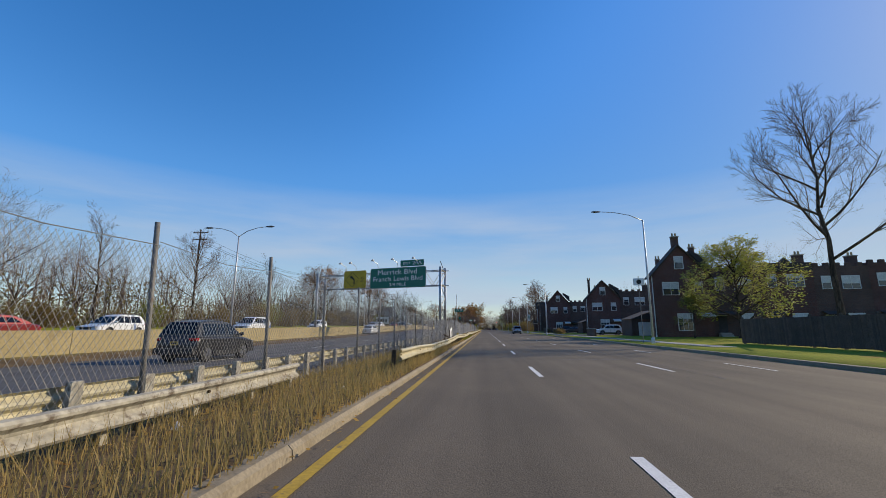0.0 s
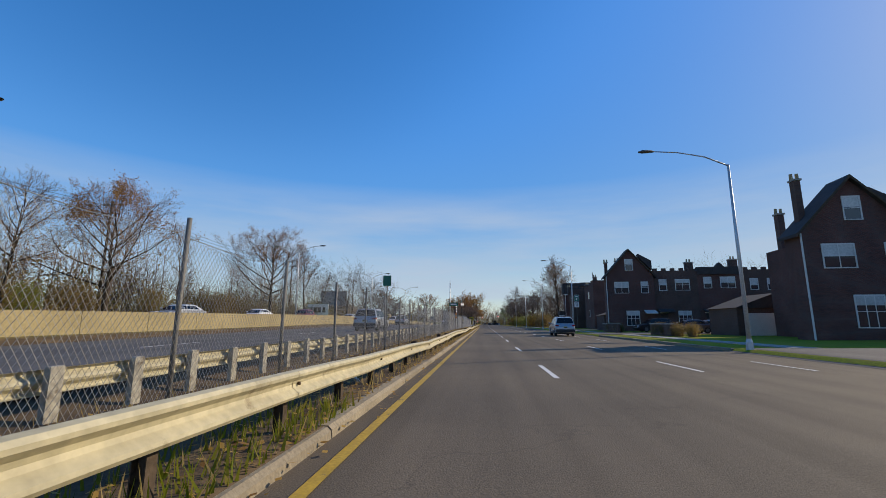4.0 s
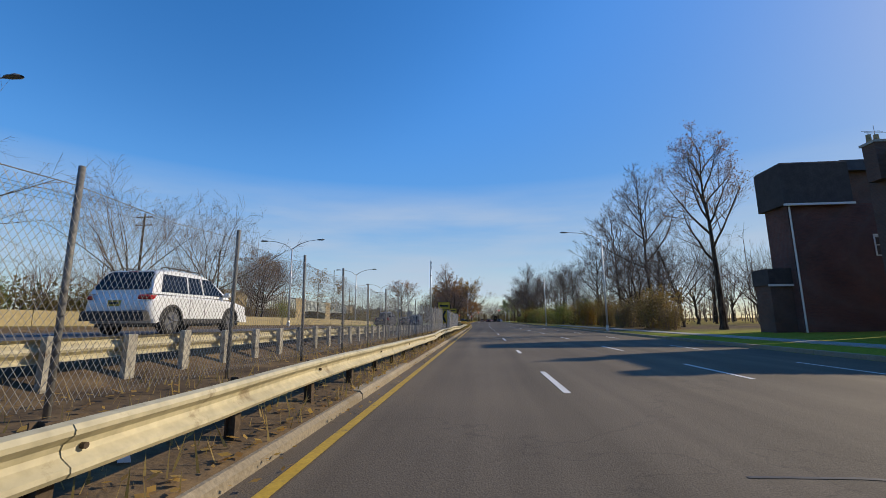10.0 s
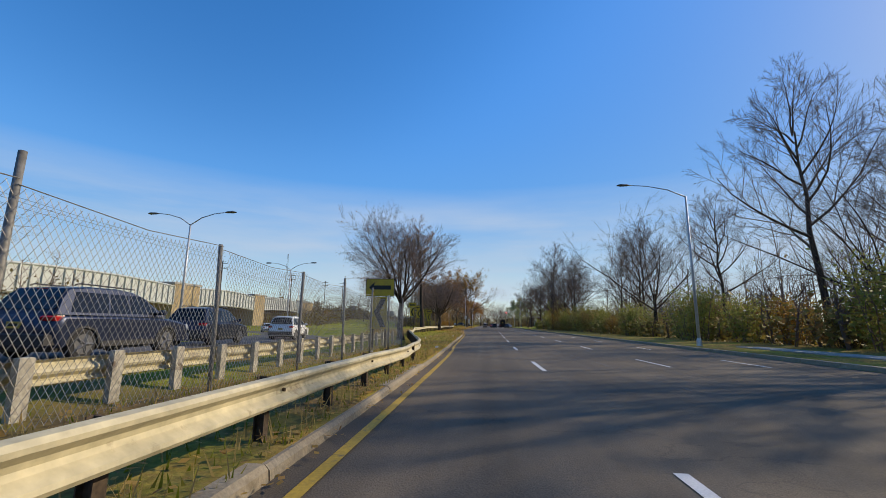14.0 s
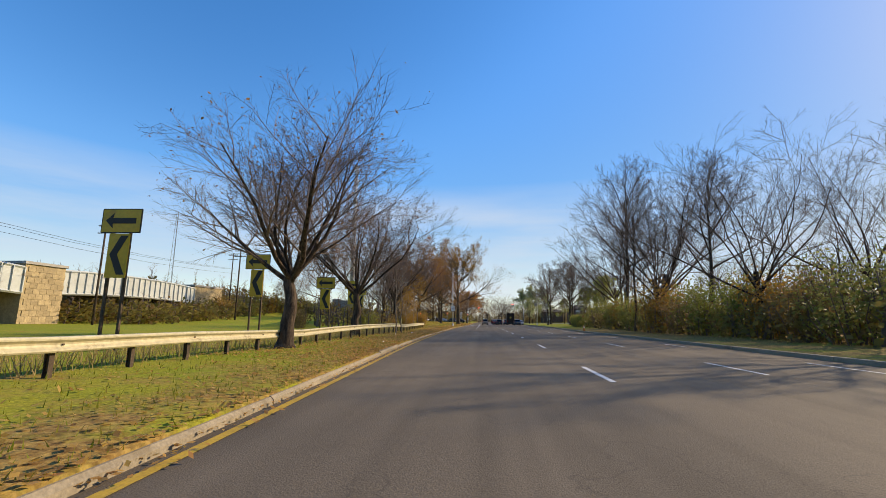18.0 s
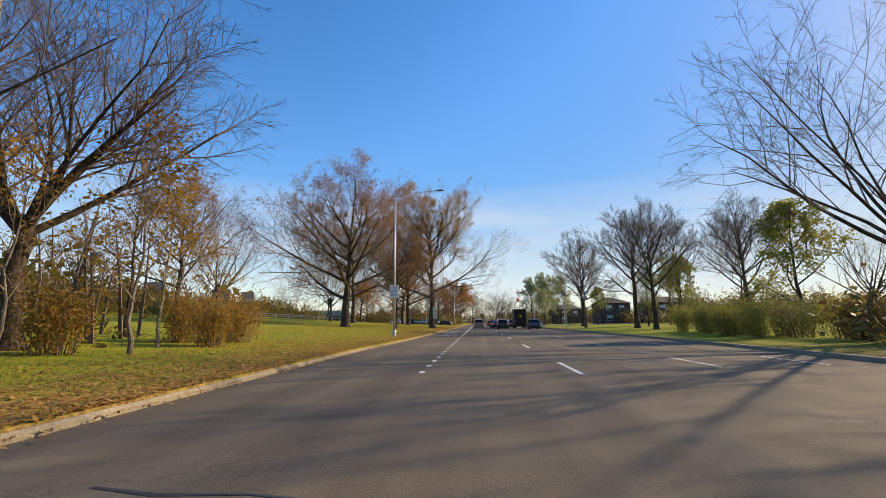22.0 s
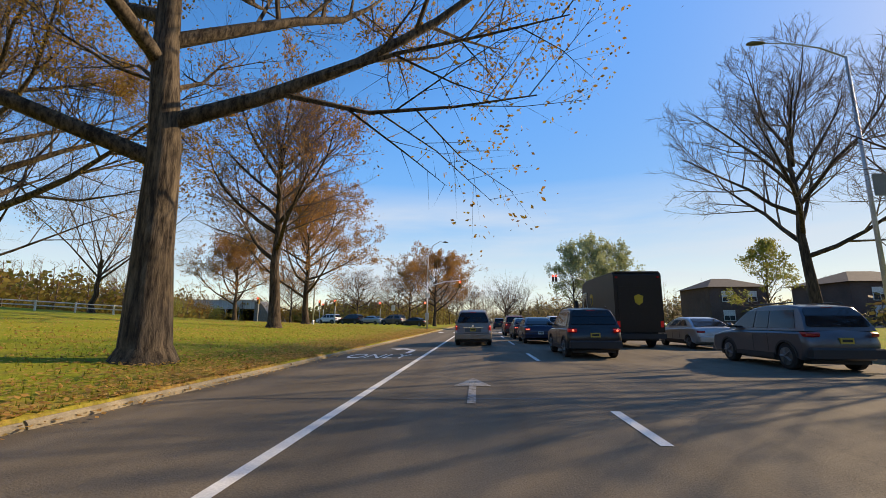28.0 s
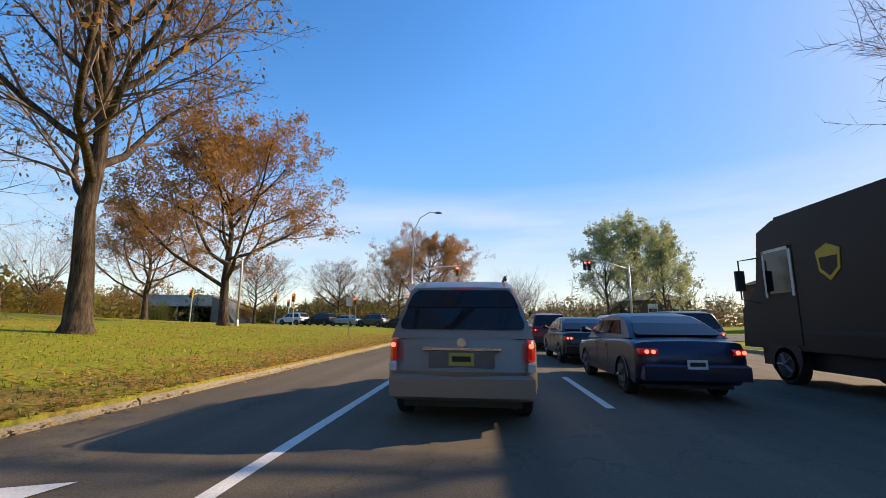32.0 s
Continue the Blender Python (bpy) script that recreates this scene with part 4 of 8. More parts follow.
# ---------- lamps and poles ----------
def street_lamp(x, y, h=9.7, reach=3.6, side=-1, label="tall silver street lamp with one curved arm", double=False, z=None, base=None):
    b = gz(x, y) if z is None else z
    g = thing("street_lamp", (x, y, b), label, "street lamp", "street lamps")
    part("pole", MB().tube([(0, 0, -0.1), (0, 0, h * 0.5), (0, 0, h - 0.5)], [0.1, 0.08, 0.055], 10), M_LAMP, g, smooth=True)
    part("base", MB().tube([(0, 0, -0.05), (0, 0, 0.35), (0, 0, 0.5)], [0.17, 0.15, 0.1], 8), M_LAMP, g)
    for s in ((side, -side) if double else (side,)):
        k = reach
        arm = part("arm", MB().tube([(0, 0, h - 0.55), (s * k * 0.3, 0, h - 0.05), (s * k * 0.65, 0, h + 0.22), (s * k, 0, h + 0.32)], [0.04, 0.035, 0.03, 0.028], 7), M_LAMP, g, smooth=True)
        mb = MB()
        rows = []
        for t, w, u in ((0, 0.05, 0.04), (0.15, 0.13, 0.07), (0.55, 0.16, 0.09), (0.75, 0.08, 0.04)):
            xx = s * (k - 0.1 + t)
            rows.append([(xx, -w, h + 0.3), (xx, -w * 0.6, h + 0.3 + u), (xx, w * 0.6, h + 0.3 + u), (xx, w, h + 0.3), (xx, 0, h + 0.3 - u * 0.8), (xx, -w, h + 0.3)])
        part("lamp_head", mb.sheet(rows), M_FPOST, arm, "dark grey lamp head", smooth=True)
    return g


for x, y, h in ((13.6, 36.7, 10.9), (11.9, 85, 9.5), (12.3, 125.7, 9.9), (12.8, 161.1, 10.5), (12.8, 198.7, 10.0), (12.8, 240, 10.0)):
    street_lamp(x, y, h)
street_lamp(16.6, 408.3, 12.9, 3.3)
for x, y, h in ((-22.0, 35, 9.5), (-22.4, 77.4, 8.8), (-22.4, 112, 8.8), (-20.7, 139.5, 8.6), (-19.5, 166, 8.4), (-18.5, 193, 8.0), (-19.5, 218, 8.2), (-20.5, 239, 8.4), (-24, 262, 8.6)):
    street_lamp(x, y, h, 2.6, 1, "tall silver twin-arm street lamp on the parkway median", True)
lamp = street_lamp(-6.5, 361.2, 11.6, 3.4, 1, "tall pale street lamp standing in the grass with a wide base")
p = part("lane_panel", MB().box(-0.36, -0.2, 3.05, 0.36, -0.17, 4.05), M_WHITESIGN, lamp, "white regulatory panel strapped to the pole")
for k, text in enumerate(("TURN LEFT", "MUST", "LEFT LANE")):
    words(text, 0.19, M_BLACKSIGN, p, pose(0, -0.205, 3.26 + 0.29 * k), squeeze=0.62 if k != 1 else 0.9)
street_lamp(-40, 300, 9.5, 2.6, -1)
street_lamp(-19, 440, 8, 2, -1, "slim grey street lamp far over the lawn")
street_lamp(-34, 417, 8, 2, -1, "slim grey street lamp far over the lawn")


def utility_pole(x, y, h, label, r=0.16, mat=None, cross=True, b=None):
    g = thing("utility_pole", (x, y, gz(x, y) if b is None else b), label, "utility pole")
    part("pole", MB().tube([(0, 0, -0.2), (0, 0, h * 0.6), (0, 0, h)], [r, r * 0.85, r * 0.7], 9), mat or M_BARK, g, smooth=True)
    if cross:
        for z in (h - 0.5, h - 1.6):
            arm = part("crossarm", MB().box(-1.2, -0.06, z - 0.06, 1.2, 0.06, z + 0.06), M_BARK, g)
            for x in (-1.05, -0.5, 0.5, 1.05):
                part("insulator", MB().tube([(x, 0, z + 0.06), (x, 0, z + 0.22)], [0.04, 0.03], 6), M_FPOST, arm)
    return g


for x, y, h in ((-44, 60, 15), (-46, 110, 14), (-46, 160, 14), (-45, 205, 14), (-47, 225, 13), (-58, 300, 15), (-56, 330, 15), (-62, 372, 15), (-48, 352, 14)):
    utility_pole(x, y, h, "wooden utility pole with crossarms beyond the parkway")
for (xa, ya), (xb, yb) in (((-44, 60), (-46, 110)), ((-46, 110), (-46, 160)), ((-46, 160), (-45, 205)), ((-45, 205), (-58, 300)), ((-58, 300), (-62, 372))):
    w = thing("overhead_wire", (xa, ya, 0), "thin black overhead wires sagging between poles", "cable")
    for dx, dz in ((-1.05, 13.8), (0.5, 13.8), (1.05, 12.6)):
        pts = [((xb - xa) * t + dx, (yb - ya) * t, dz + gz(xa, ya) - 1.2 * math.sin(math.pi * t)) for t in (0, 0.2, 0.4, 0.6, 0.8, 1)]
        part("wire", MB().tube(pts, 0.022, 4), M_DARKPL, w)
for x, y, h, label in ((-78, 372, 26, "thin steel lattice radio mast far off"),):
    g = thing("radio_mast", (x, y, gz(x, y)), label, "mast")
    for dx, dy in ((-0.6, -0.5), (0.6, -0.5), (0, 0.6)):
        part("leg", MB().tube([(dx, dy, 0), (dx * 0.3, dy * 0.3, h)], 0.05, 4), M_FPOST, g)
    for i in range(22):
        k = 1 - 0.7 * i / 22
        z = h * i / 22
        part("brace", MB().tube([(-0.6 * k, -0.5 * k, z), (0.6 * k, -0.5 * k, z + h / 22), (0, 0.6 * k, z)], 0.03, 3), M_FPOST, g)
g = thing("monopole", (-22.5, 343.5, gz(-22.5, 343.5)), "tall pale grey monopole mast with small antennas at the top", "mast")
part("pole", MB().tube([(0, 0, -0.2), (0, 0, 14), (0, 0, 27.0)], [0.42, 0.34, 0.24], 14), M_LAMP, g, smooth=True)
for z in (24.0, 26.2):
    for k in range(3):
        a = k * 2.1
        part("antenna", MB().box(0.32 * math.cos(a) - 0.09, 0.32 * math.sin(a) - 0.09, z - 0.6, 0.32 * math.cos(a) + 0.09, 0.32 * math.sin(a) + 0.09, z + 0.6), M_TRIM, g)
part("cap", MB().tube([(0, 0, 27), (0, 0, 28.2)], [0.05, 0.03], 6), M_FPOST, g)
part("collar", MB().tube([(0, 0, 20.1), (0, 0, 20.6)], [0.36, 0.36], 12), M_FPOST, g)

# ---------- overhead sign gantry ----------
g = thing("sign_gantry", (-5.5, 55.7, 0), "grey steel truss gantry carrying green and yellow road signs", "sign gantry", turn=-16)
g.scale = (1.2, 1.0, 1.0)
UP = 0.62
X0, X1, ZB, ZT = 0.0, -16.3, 6.35 + UP, 8.35 + UP
NEAR, FAR = -1.15, 0.62
for x, foot in ((X0, gz(-5.9, 57) - 0.05), (X1, gz(-25.5, 57) - 0.05)):
    for dy in (NEAR, FAR):
        part("column", MB().tube([(x, dy, foot), (x, dy, 8.72 + UP)], 0.14 if dy < 0 else 0.12, 12), M_GALV, g, smooth=True)
        part("foot_plate", MB().tbox(x - 0.24, dy - 0.24, foot, x + 0.24, dy + 0.24, foot + 0.12, 0.02), M_FPOST, g)
    z, s = foot + 0.8, 1
    while z < 8 + UP:
        part("lacing", MB().tube([(x, NEAR if s > 0 else FAR, z), (x, FAR if s > 0 else NEAR, z + 1.55)], 0.045, 6), M_GALV, g)
        part("cross_tie", MB().tube([(x, NEAR, z), (x, FAR, z)], 0.04, 6), M_GALV, g)
        z, s = z + 1.55, -s
    for z in (ZB, ZT):
        part("bracket", MB().box(x - 0.09, NEAR - 0.15, z - 0.16, x + 0.09, FAR + 0.15, z - 0.02), M_FPOST, g)
for dy in (-0.55, 0.55):
    for z in (ZB, ZT):
        part("chord", MB().tube([(X0 + 0.5, dy, z), (X1 - 0.5, dy, z)], 0.06, 8), M_GALV, g, smooth=True)
    for i in range(14):
        a, b = X0 + (X1 - X0) * i / 14, X0 + (X1 - X0) * (i + 1) / 14
        part("diagonal", MB().tube([(a, dy, ZB if i % 2 else ZT), (b, dy, ZT if i % 2 else ZB)], 0.032, 5), M_GALV, g)
        part("strut", MB().tube([(b, -0.55, ZT), (b, 0.55, ZT)], 0.028, 5), M_GALV, g)


def board(name, x0, x1, z0, z1, y, mat, parent, label, r=0.12, edge=None):
    """A sign panel with rounded corners, a rim and stiffeners behind."""
    def outline(k):
        pts = []
        for cx, cz, a0 in ((x1 - r, z1 - r, 0), (x0 + r, z1 - r, 90), (x0 + r, z0 + r, 180), (x1 - r, z0 + r, 270)):
            for i in range(4):
                a = radians(a0 + i * 30)
                pts.append((cx + (r - k) * math.cos(a), cz + (r - k) * math.sin(a)))
        return pts
    b = part(name, MB().prism(outline(0), y, y + 0.03), edge or M_WHITESIGN, parent, label)
    part("face", MB().prism(outline(0.035), y - 0.006, y), mat, b)
    for k in range(2):
        z = z0 + (z1 - z0) * (0.3 + 0.4 * k)
        part("stiffener", MB().box(x0 + 0.1, y + 0.032, z - 0.03, x1 - 0.1, y + 0.09, z + 0.03), M_SIGNBACK, b)
    return b


rack = part("sign_rack", MB().box(-12.8, -0.71, ZT + 0.05, -1.8, -0.66, ZT + 0.12), M_GALV, g)
b = board("green_panel", -9.05, -1.85, 6.15 + UP, 9.0 + UP, -0.75, M_GREENSIGN, g, "green guide panel with white lettering and border", 0.25)
words("Merrick Blvd", 1.0, M_WHITESIGN, b, pose(-5.50, -0.76, 8.35 + UP))
words("Francis Lewis Blvd", 0.94, M_WHITESIGN, b, pose(-5.45, -0.76, 7.42 + UP), squeeze=0.92)
words("3/4 MILE", 0.62, M_WHITESIGN, b, pose(-5.40, -0.76, 6.62 + UP))
b = board("exit_panel", -5.1, -2.1, 9.06 + UP, 9.95 + UP, -0.75, M_GREENSIGN, g, "small green exit number panel", 0.12)
words("EXIT", 0.48, M_WHITESIGN, b, pose(-4.28, -0.76, 9.48 + UP))
words("24A", 0.72, M_WHITESIGN, b, pose(-2.97, -0.76, 9.5 + UP))
b = board("yellow_panel", -12.7, -9.6, 6.35 + UP, 8.85 + UP, -0.75, M_YELSIGN, g, "yellow curve warning panel with an advisory speed", 0.2, M_YELSIGN)
dia = MB()
for k in range(4):
    a, c = radians(90 * k), radians(90 * k + 90)
    dia.add([(-11.53 + 1.0 * math.cos(a), -0.762, 7.6 + UP + 1.1 * math.sin(a)), (-11.53 + 1.0 * math.cos(c), -0.762, 7.6 + UP + 1.1 * math.sin(c)),
             (-11.53 + 0.94 * math.cos(c), -0.762, 7.6 + UP + 1.03 * math.sin(c)), (-11.53 + 0.94 * math.cos(a), -0.762, 7.6 + UP + 1.03 * math.sin(a))], [(0, 1, 2, 3)])
part("diamond_outline", dia, M_BLACKSIGN, b, fix=False)
part("curve_arrow", MB().prism([(p + 1.42, q + UP) for p, q in ((-12.75, 7.0), (-12.6, 7.0), (-12.6, 7.6), (-12.95, 8.0), (-12.88, 8.15), (-13.3, 8.05), (-13.15, 7.65), (-13.08, 7.82), (-12.75, 7.5))], -0.765, -0.757), M_BLACKSIGN, b)
words("45", 0.5, M_BLACKSIGN, b, pose(-10.13, -0.76, 7.75 + UP))
words("MPH", 0.26, M_BLACKSIGN, b, pose(-10.13, -0.76, 7.3 + UP))
for i, x in enumerate((-12.4, -11.0, -8.0, -5.4, -2.8)):
    z = 8.9 + UP if i < 2 else 9.05 + UP
    arm = part("flood_arm", MB().tube([(x, -0.75, z), (x, -0.9, z + 0.55), (x - 0.15, -1.9, z + 0.9)], 0.03, 6), M_GALV, g)
    part("flood_lamp", MB().tube([(x - 0.15, -1.75, z + 0.95), (x - 0.15, -2.0, z + 0.97), (x - 0.15, -2.25, z + 0.85)], [0.07, 0.14, 0.11], 10), M_TRIM, arm, "white flood lamp", smooth=True)


# ---------- small signs ----------
def post_sign(x, y, h, label, r=0.03, mat=None):
    g = thing("road_sign", (x, y, gz(x, y)), label, "road sign")
    part("post", MB().tube([(0, 0, -0.1), (0, 0, h)], r, 7), mat or M_FPOST, g)
    return g


for x, y in ((-2.55, 48.6), (-3.3, 112.3)):
    g = post_sign(x, y, 3.5, "green street name blade on a dark post behind the rail")
    b = board("blade", -0.95, 0.03, 3.05, 3.42, -0.04, M_GREENSIGN, g, "", 0.03, M_GREENSIGN)
    if y < 60:
        words("231 ST", 0.27, M_WHITESIGN, b, pose(-0.46, -0.05, 3.24))
    else:
        part("lettering_bar", MB().box(-0.8, -0.056, 3.17, -0.12, -0.047, 3.3), M_WHITESIGN, b)
g = post_sign(-4.0, 119.8, 3.75, "white sign with a black arrow on a tall dark post", 0.035, M_RUST)
b = board("white_panel", -0.36, 0.36, 2.65, 3.85, -0.06, M_WHITESIGN, g, "white regulatory panel turned to the road", 0.05, M_BLACKSIGN)
b.location.z = -0.2
b.rotation_euler.z = radians(86)
words("ALL", 0.32, M_BLACKSIGN, b, pose(0, -0.07, 3.6))
words("TRAFFIC", 0.21, M_BLACKSIGN, b, pose(0, -0.07, 3.28), squeeze=0.78)
part("arrow", MB().prism([(-0.25, 2.86), (0.05, 2.86), (0.05, 2.76), (0.28, 2.94), (0.05, 3.12), (0.05, 3.02), (-0.25, 3.02)], -0.074, -0.066), M_BLACKSIGN, b)
for z0 in (1.55, 1.98):
    mk = part("object_marker", MB().prism([(-0.1, z0 + 0.1), (0.1, z0 + 0.1), (0.14, z0 + 0.2), (0.1, z0 + 0.32), (0, z0 + 0.42), (-0.1, z0 + 0.32), (-0.14, z0 + 0.2)], -0.06, -0.045), M_ORANGE, g, "dull orange marker plate")
    mk.rotation_euler.z = radians(25)
# a one-way plate and two street blades on one dark post
g = post_sign(-2.75, 111.2, 3.5, "dark post with a one-way arrow plate and a green blade", 0.04, M_DARKPL)
b = board("one_way_panel", -0.46, 0.46, 3.05, 3.4, -0.06, M_BLACKSIGN, g, "black plate with a white arrow", 0.02, M_WHITESIGN)
b.rotation_euler.z = radians(74)
part("white_arrow", MB().prism([(-0.4, 3.14), (0.2, 3.14), (0.2, 3.08), (0.42, 3.225), (0.2, 3.37), (0.2, 3.31), (-0.4, 3.31)], -0.072, -0.067), M_WHITESIGN, b)
words("ONE WAY", 0.15, M_BLACKSIGN, b, pose(-0.05, -0.074, 3.225), squeeze=0.85)
b = board("blade", -0.1, 0.75, 3.46, 3.68, -0.02, M_GREENSIGN, g, "green street name blade along the road", 0.02, M_GREENSIGN)
b.rotation_euler.z = radians(100)
part("lettering_bar", MB().box(0.0, -0.034, 3.52, 0.6, -0.027, 3.62), M_WHITESIGN, b)
# a white board fallen against the rail, with a timber prop and a yellow marker
g = thing("fallen_sign", pose(-3.4, 42.0, gz(-3.4, 42.0) + 0.02, 0, -16, 82), "weathered white sign leaning behind the guard rail", "road sign")
b = board("white_panel", -0.45, 0.45, 0.1, 1.3, -0.04, M_WHITESIGN, g, "white panel with a black arrow", 0.08, M_BLACKSIGN)
part("arrow", MB().prism([(-0.06, 0.3), (0.06, 0.3), (0.06, 0.8), (0.2, 0.8), (0.0, 1.12), (-0.2, 0.8), (-0.06, 0.8)], -0.054, -0.046), M_BLACKSIGN, b)
for dx in (-0.3, 0.3):
    part("leg", MB().box(dx - 0.04, 0.0, -0.06, dx + 0.04, 0.07, 1.2), M_RUST, g)
g = thing("timber_prop", (-3.75, 44.3, gz(-3.75, 44.3)), "dark weathered timber lying aslant by the rail", "timber")
part("beam", MB().tube([(-0.5, -0.9, 0.62), (0.35, 1.0, 0.08)], 0.07, 4), M_RUST, g)
g = thing("marker_flag", (-2.95, 44.7, gz(-2.95, 44.7)), "small yellow marker on a short stake", "marker")
part("stake", MB().tube([(0, 0, -0.05), (0, 0, 0.55)], 0.02, 5), M_RUST, g)
part("plate", MB().prism([(-0.14, 0.5), (0.14, 0.5), (0.1, 0.72), (0.0, 0.78), (-0.1, 0.72)], -0.03, -0.015), M_YELSIGN, g)
# turn-lane sign in the lawn
g = post_sign(-6.35, 392.6, 3.45, "white left-turn-only sign on a rusty post in the lawn", 0.035, M_RUST)
b = board("turn_panel", -0.32, 0.32, 1.55, 2.5, -0.06, M_WHITESIGN, g, "white panel with a black turn arrow", 0.04, M_BLACKSIGN)
part("arrow", MB().prism([(0.04, 1.85), (0.14, 1.85), (0.13, 2.15), (0.0, 2.3), (-0.04, 2.4), (-0.22, 2.24), (-0.04, 2.12), (-0.02, 2.2), (0.04, 2.12)], -0.074, -0.066), M_BLACKSIGN, b)
words("ONLY", 0.2, M_BLACKSIGN, b, pose(0, -0.07, 1.7))
b = board("upper_panel", -0.32, 0.32, 2.56, 3.35, -0.06, M_WHITESIGN, g, "white panel with grey lettering bars", 0.04, M_WHITESIGN)
for k in range(3):
    part("lettering_bar", MB().box(-0.22, -0.075, 2.7 + 0.2 * k, 0.22, -0.067, 2.79 + 0.2 * k), M_FPOST, b)
# posts with plates by the far right kerb
g = post_sign(16.0, 407.0, 6.7, "grey post with the bare back of a sign", 0.06, M_LAMP)
board("plate", -0.42, 0.42, 5.8, 6.65, -0.05, M_SIGNBACK, g, "bare metal sign back", 0.05, M_SIGNBACK)
board("small_plate", -0.2, 0.2, 4.2, 4.7, -0.07, M_SIGNBACK, g, "", 0.03, M_SIGNBACK)
g = post_sign(18.6, 402.6, 6.3, "slim post with a round plate over square plates", 0.05, M_FPOST)
part("round_plate", MB().disc((0, -0.06, 6.0), "y", 0.36, 20, 0.03), M_SIGNBACK, g)
board("plate", -0.05, 0.5, 4.75, 5.4, -0.07, M_SIGNBACK, g, "", 0.03, M_SIGNBACK)
board("dark_plate", -0.5, -0.1, 4.95, 5.35, -0.07, M_FPOST, g, "", 0.03, M_FPOST)
# an orange cone by the right-hand kerb
g = thing("traffic_cone", (12.0, 328.0, gz(12.0, 328.0)), "small orange traffic cone by the kerb", "traffic cone")
part("base", MB().tbox(-0.19, -0.19, 0, 0.19, 0.19, 0.04, 0.01), M_DARKPL, g)
part("cone", MB().tube([(0, 0, 0.04), (0, 0, 0.36), (0, 0, 0.7)], [0.14, 0.085, 0.03], 14), M_ORANGE, g, smooth=True)
part("band", MB().tube([(0, 0, 0.4), (0, 0, 0.52)], [0.084, 0.064], 14), M_WHITESIGN, g)
g = post_sign(12.75, 125.2, 5.4, "green route sign and white speed limit sign on a pole")
b = board("green_panel", -0.35, 0.35, 4.3, 5.2, -0.06, M_GREENSIGN, g, "green panel with white bars", 0.05)
part("lettering_bar", MB().box(-0.22, -0.075, 4.9, 0.22, -0.067, 5.05), M_WHITESIGN, b)
part("lettering_bar", MB().box(-0.1, -0.075, 4.45, 0.1, -0.067, 4.75), M_WHITESIGN, b)
b = board("speed_panel", -0.32, 0.32, 3.45, 4.22, -0.06, M_WHITESIGN, g, "white speed limit panel", 0.04)
words("35", 0.4, M_BLACKSIGN, b, pose(0, -0.068, 3.7))
part("lettering_bar", MB().box(-0.22, -0.075, 4.0, 0.22, -0.067, 4.12), M_BLACKSIGN, b)
g = post_sign(13.0, 37.2, 5.6, "white sign on a pole by the kerb")
b = board("white_panel", -0.45, 0.45, 4.8, 5.4, -0.06, M_WHITESIGN, g, "", 0.04)
part("legend_bar", MB().disc((0, -0.072, 5.1), "y", 0.2, 14, 0.01), M_BLACKSIGN, b)
g = post_sign(12.9, 161.3, 4.6, "small white parking sign on a lamp pole")
b = board("white_panel", -0.25, 0.25, 3.9, 4.5, -0.06, M_WHITESIGN, g, "", 0.03)
for i in range(3):
    part("lettering_bar", MB().box(-0.18, -0.075, 4.0 + 0.16 * i, 0.18, -0.067, 4.08 + 0.16 * i), M_BLACKSIGN, b)
for x, y, h in ((-5.0, 208.4, 3.3), (-5.0, 84, 3.4)):
    g = post_sign(x, y, h, "small dark green sign plate on a post seen among the fence")
    board("plate", -0.2, 0.2, h - 0.5, h, -0.05, M_GREENSIGN, g, "", 0.03, M_GREENSIGN)


def arrow_board(x, y, z, label, turn=0.0):
    """A wide yellow arrow panel over a chevron panel, on two posts."""
    b0 = gz(x, y)
    g = thing("arrow_sign", (x, y, b0), label, "road sign", "arrow signs along the curve", turn=turn)
    z -= b0
    for dx in (-0.3, 0.3):
        part("post", MB().box(dx - 0.04, 0.0, -0.1, dx + 0.04, 0.08, z + 0.8), M_RUST, g)
    p = board("arrow_panel", -0.7, 0.7, z, z + 0.86, -0.05, M_YELSIGN, g, "yellow panel with a black left arrow", 0.04, M_BLACKSIGN)
    c = z + 0.43
    part("arrow", MB().prism([(-0.55, c), (-0.27, c + 0.27), (-0.3, c + 0.1), (0.52, c + 0.1), (0.52, c - 0.1), (-0.3, c - 0.1), (-0.27, c - 0.27)], -0.066, -0.058), M_BLACKSIGN, p)
    q = board("chevron_panel", -0.36, 0.36, z - 1.55, z - 0.02, -0.05, M_YELSIGN, g, "yellow panel with a black chevron", 0.03, M_YELSIGN)
    part("chevron", MB().prism([(-0.26, z - 0.75), (0.06, z - 0.1), (0.32, z - 0.1), (0.0, z - 0.75), (0.32, z - 1.45), (0.06, z - 1.45)], -0.066, -0.058), M_BLACKSIGN, q)
    return g


for x, y, z in ((-4.3, 202.0, 2.5), (-5.3, 232.5, 2.6), (-12.9, 287, 4.2), (-13.2, 296.6, 4.1), (-12.2, 304.6, 3.6), (-13.8, 316, 4.4), (-16.0, 327, 4.4), (-19.5, 336, 4.2)):
    arrow_board(x, y, z, "yellow arrow board above a chevron board on posts", 4)

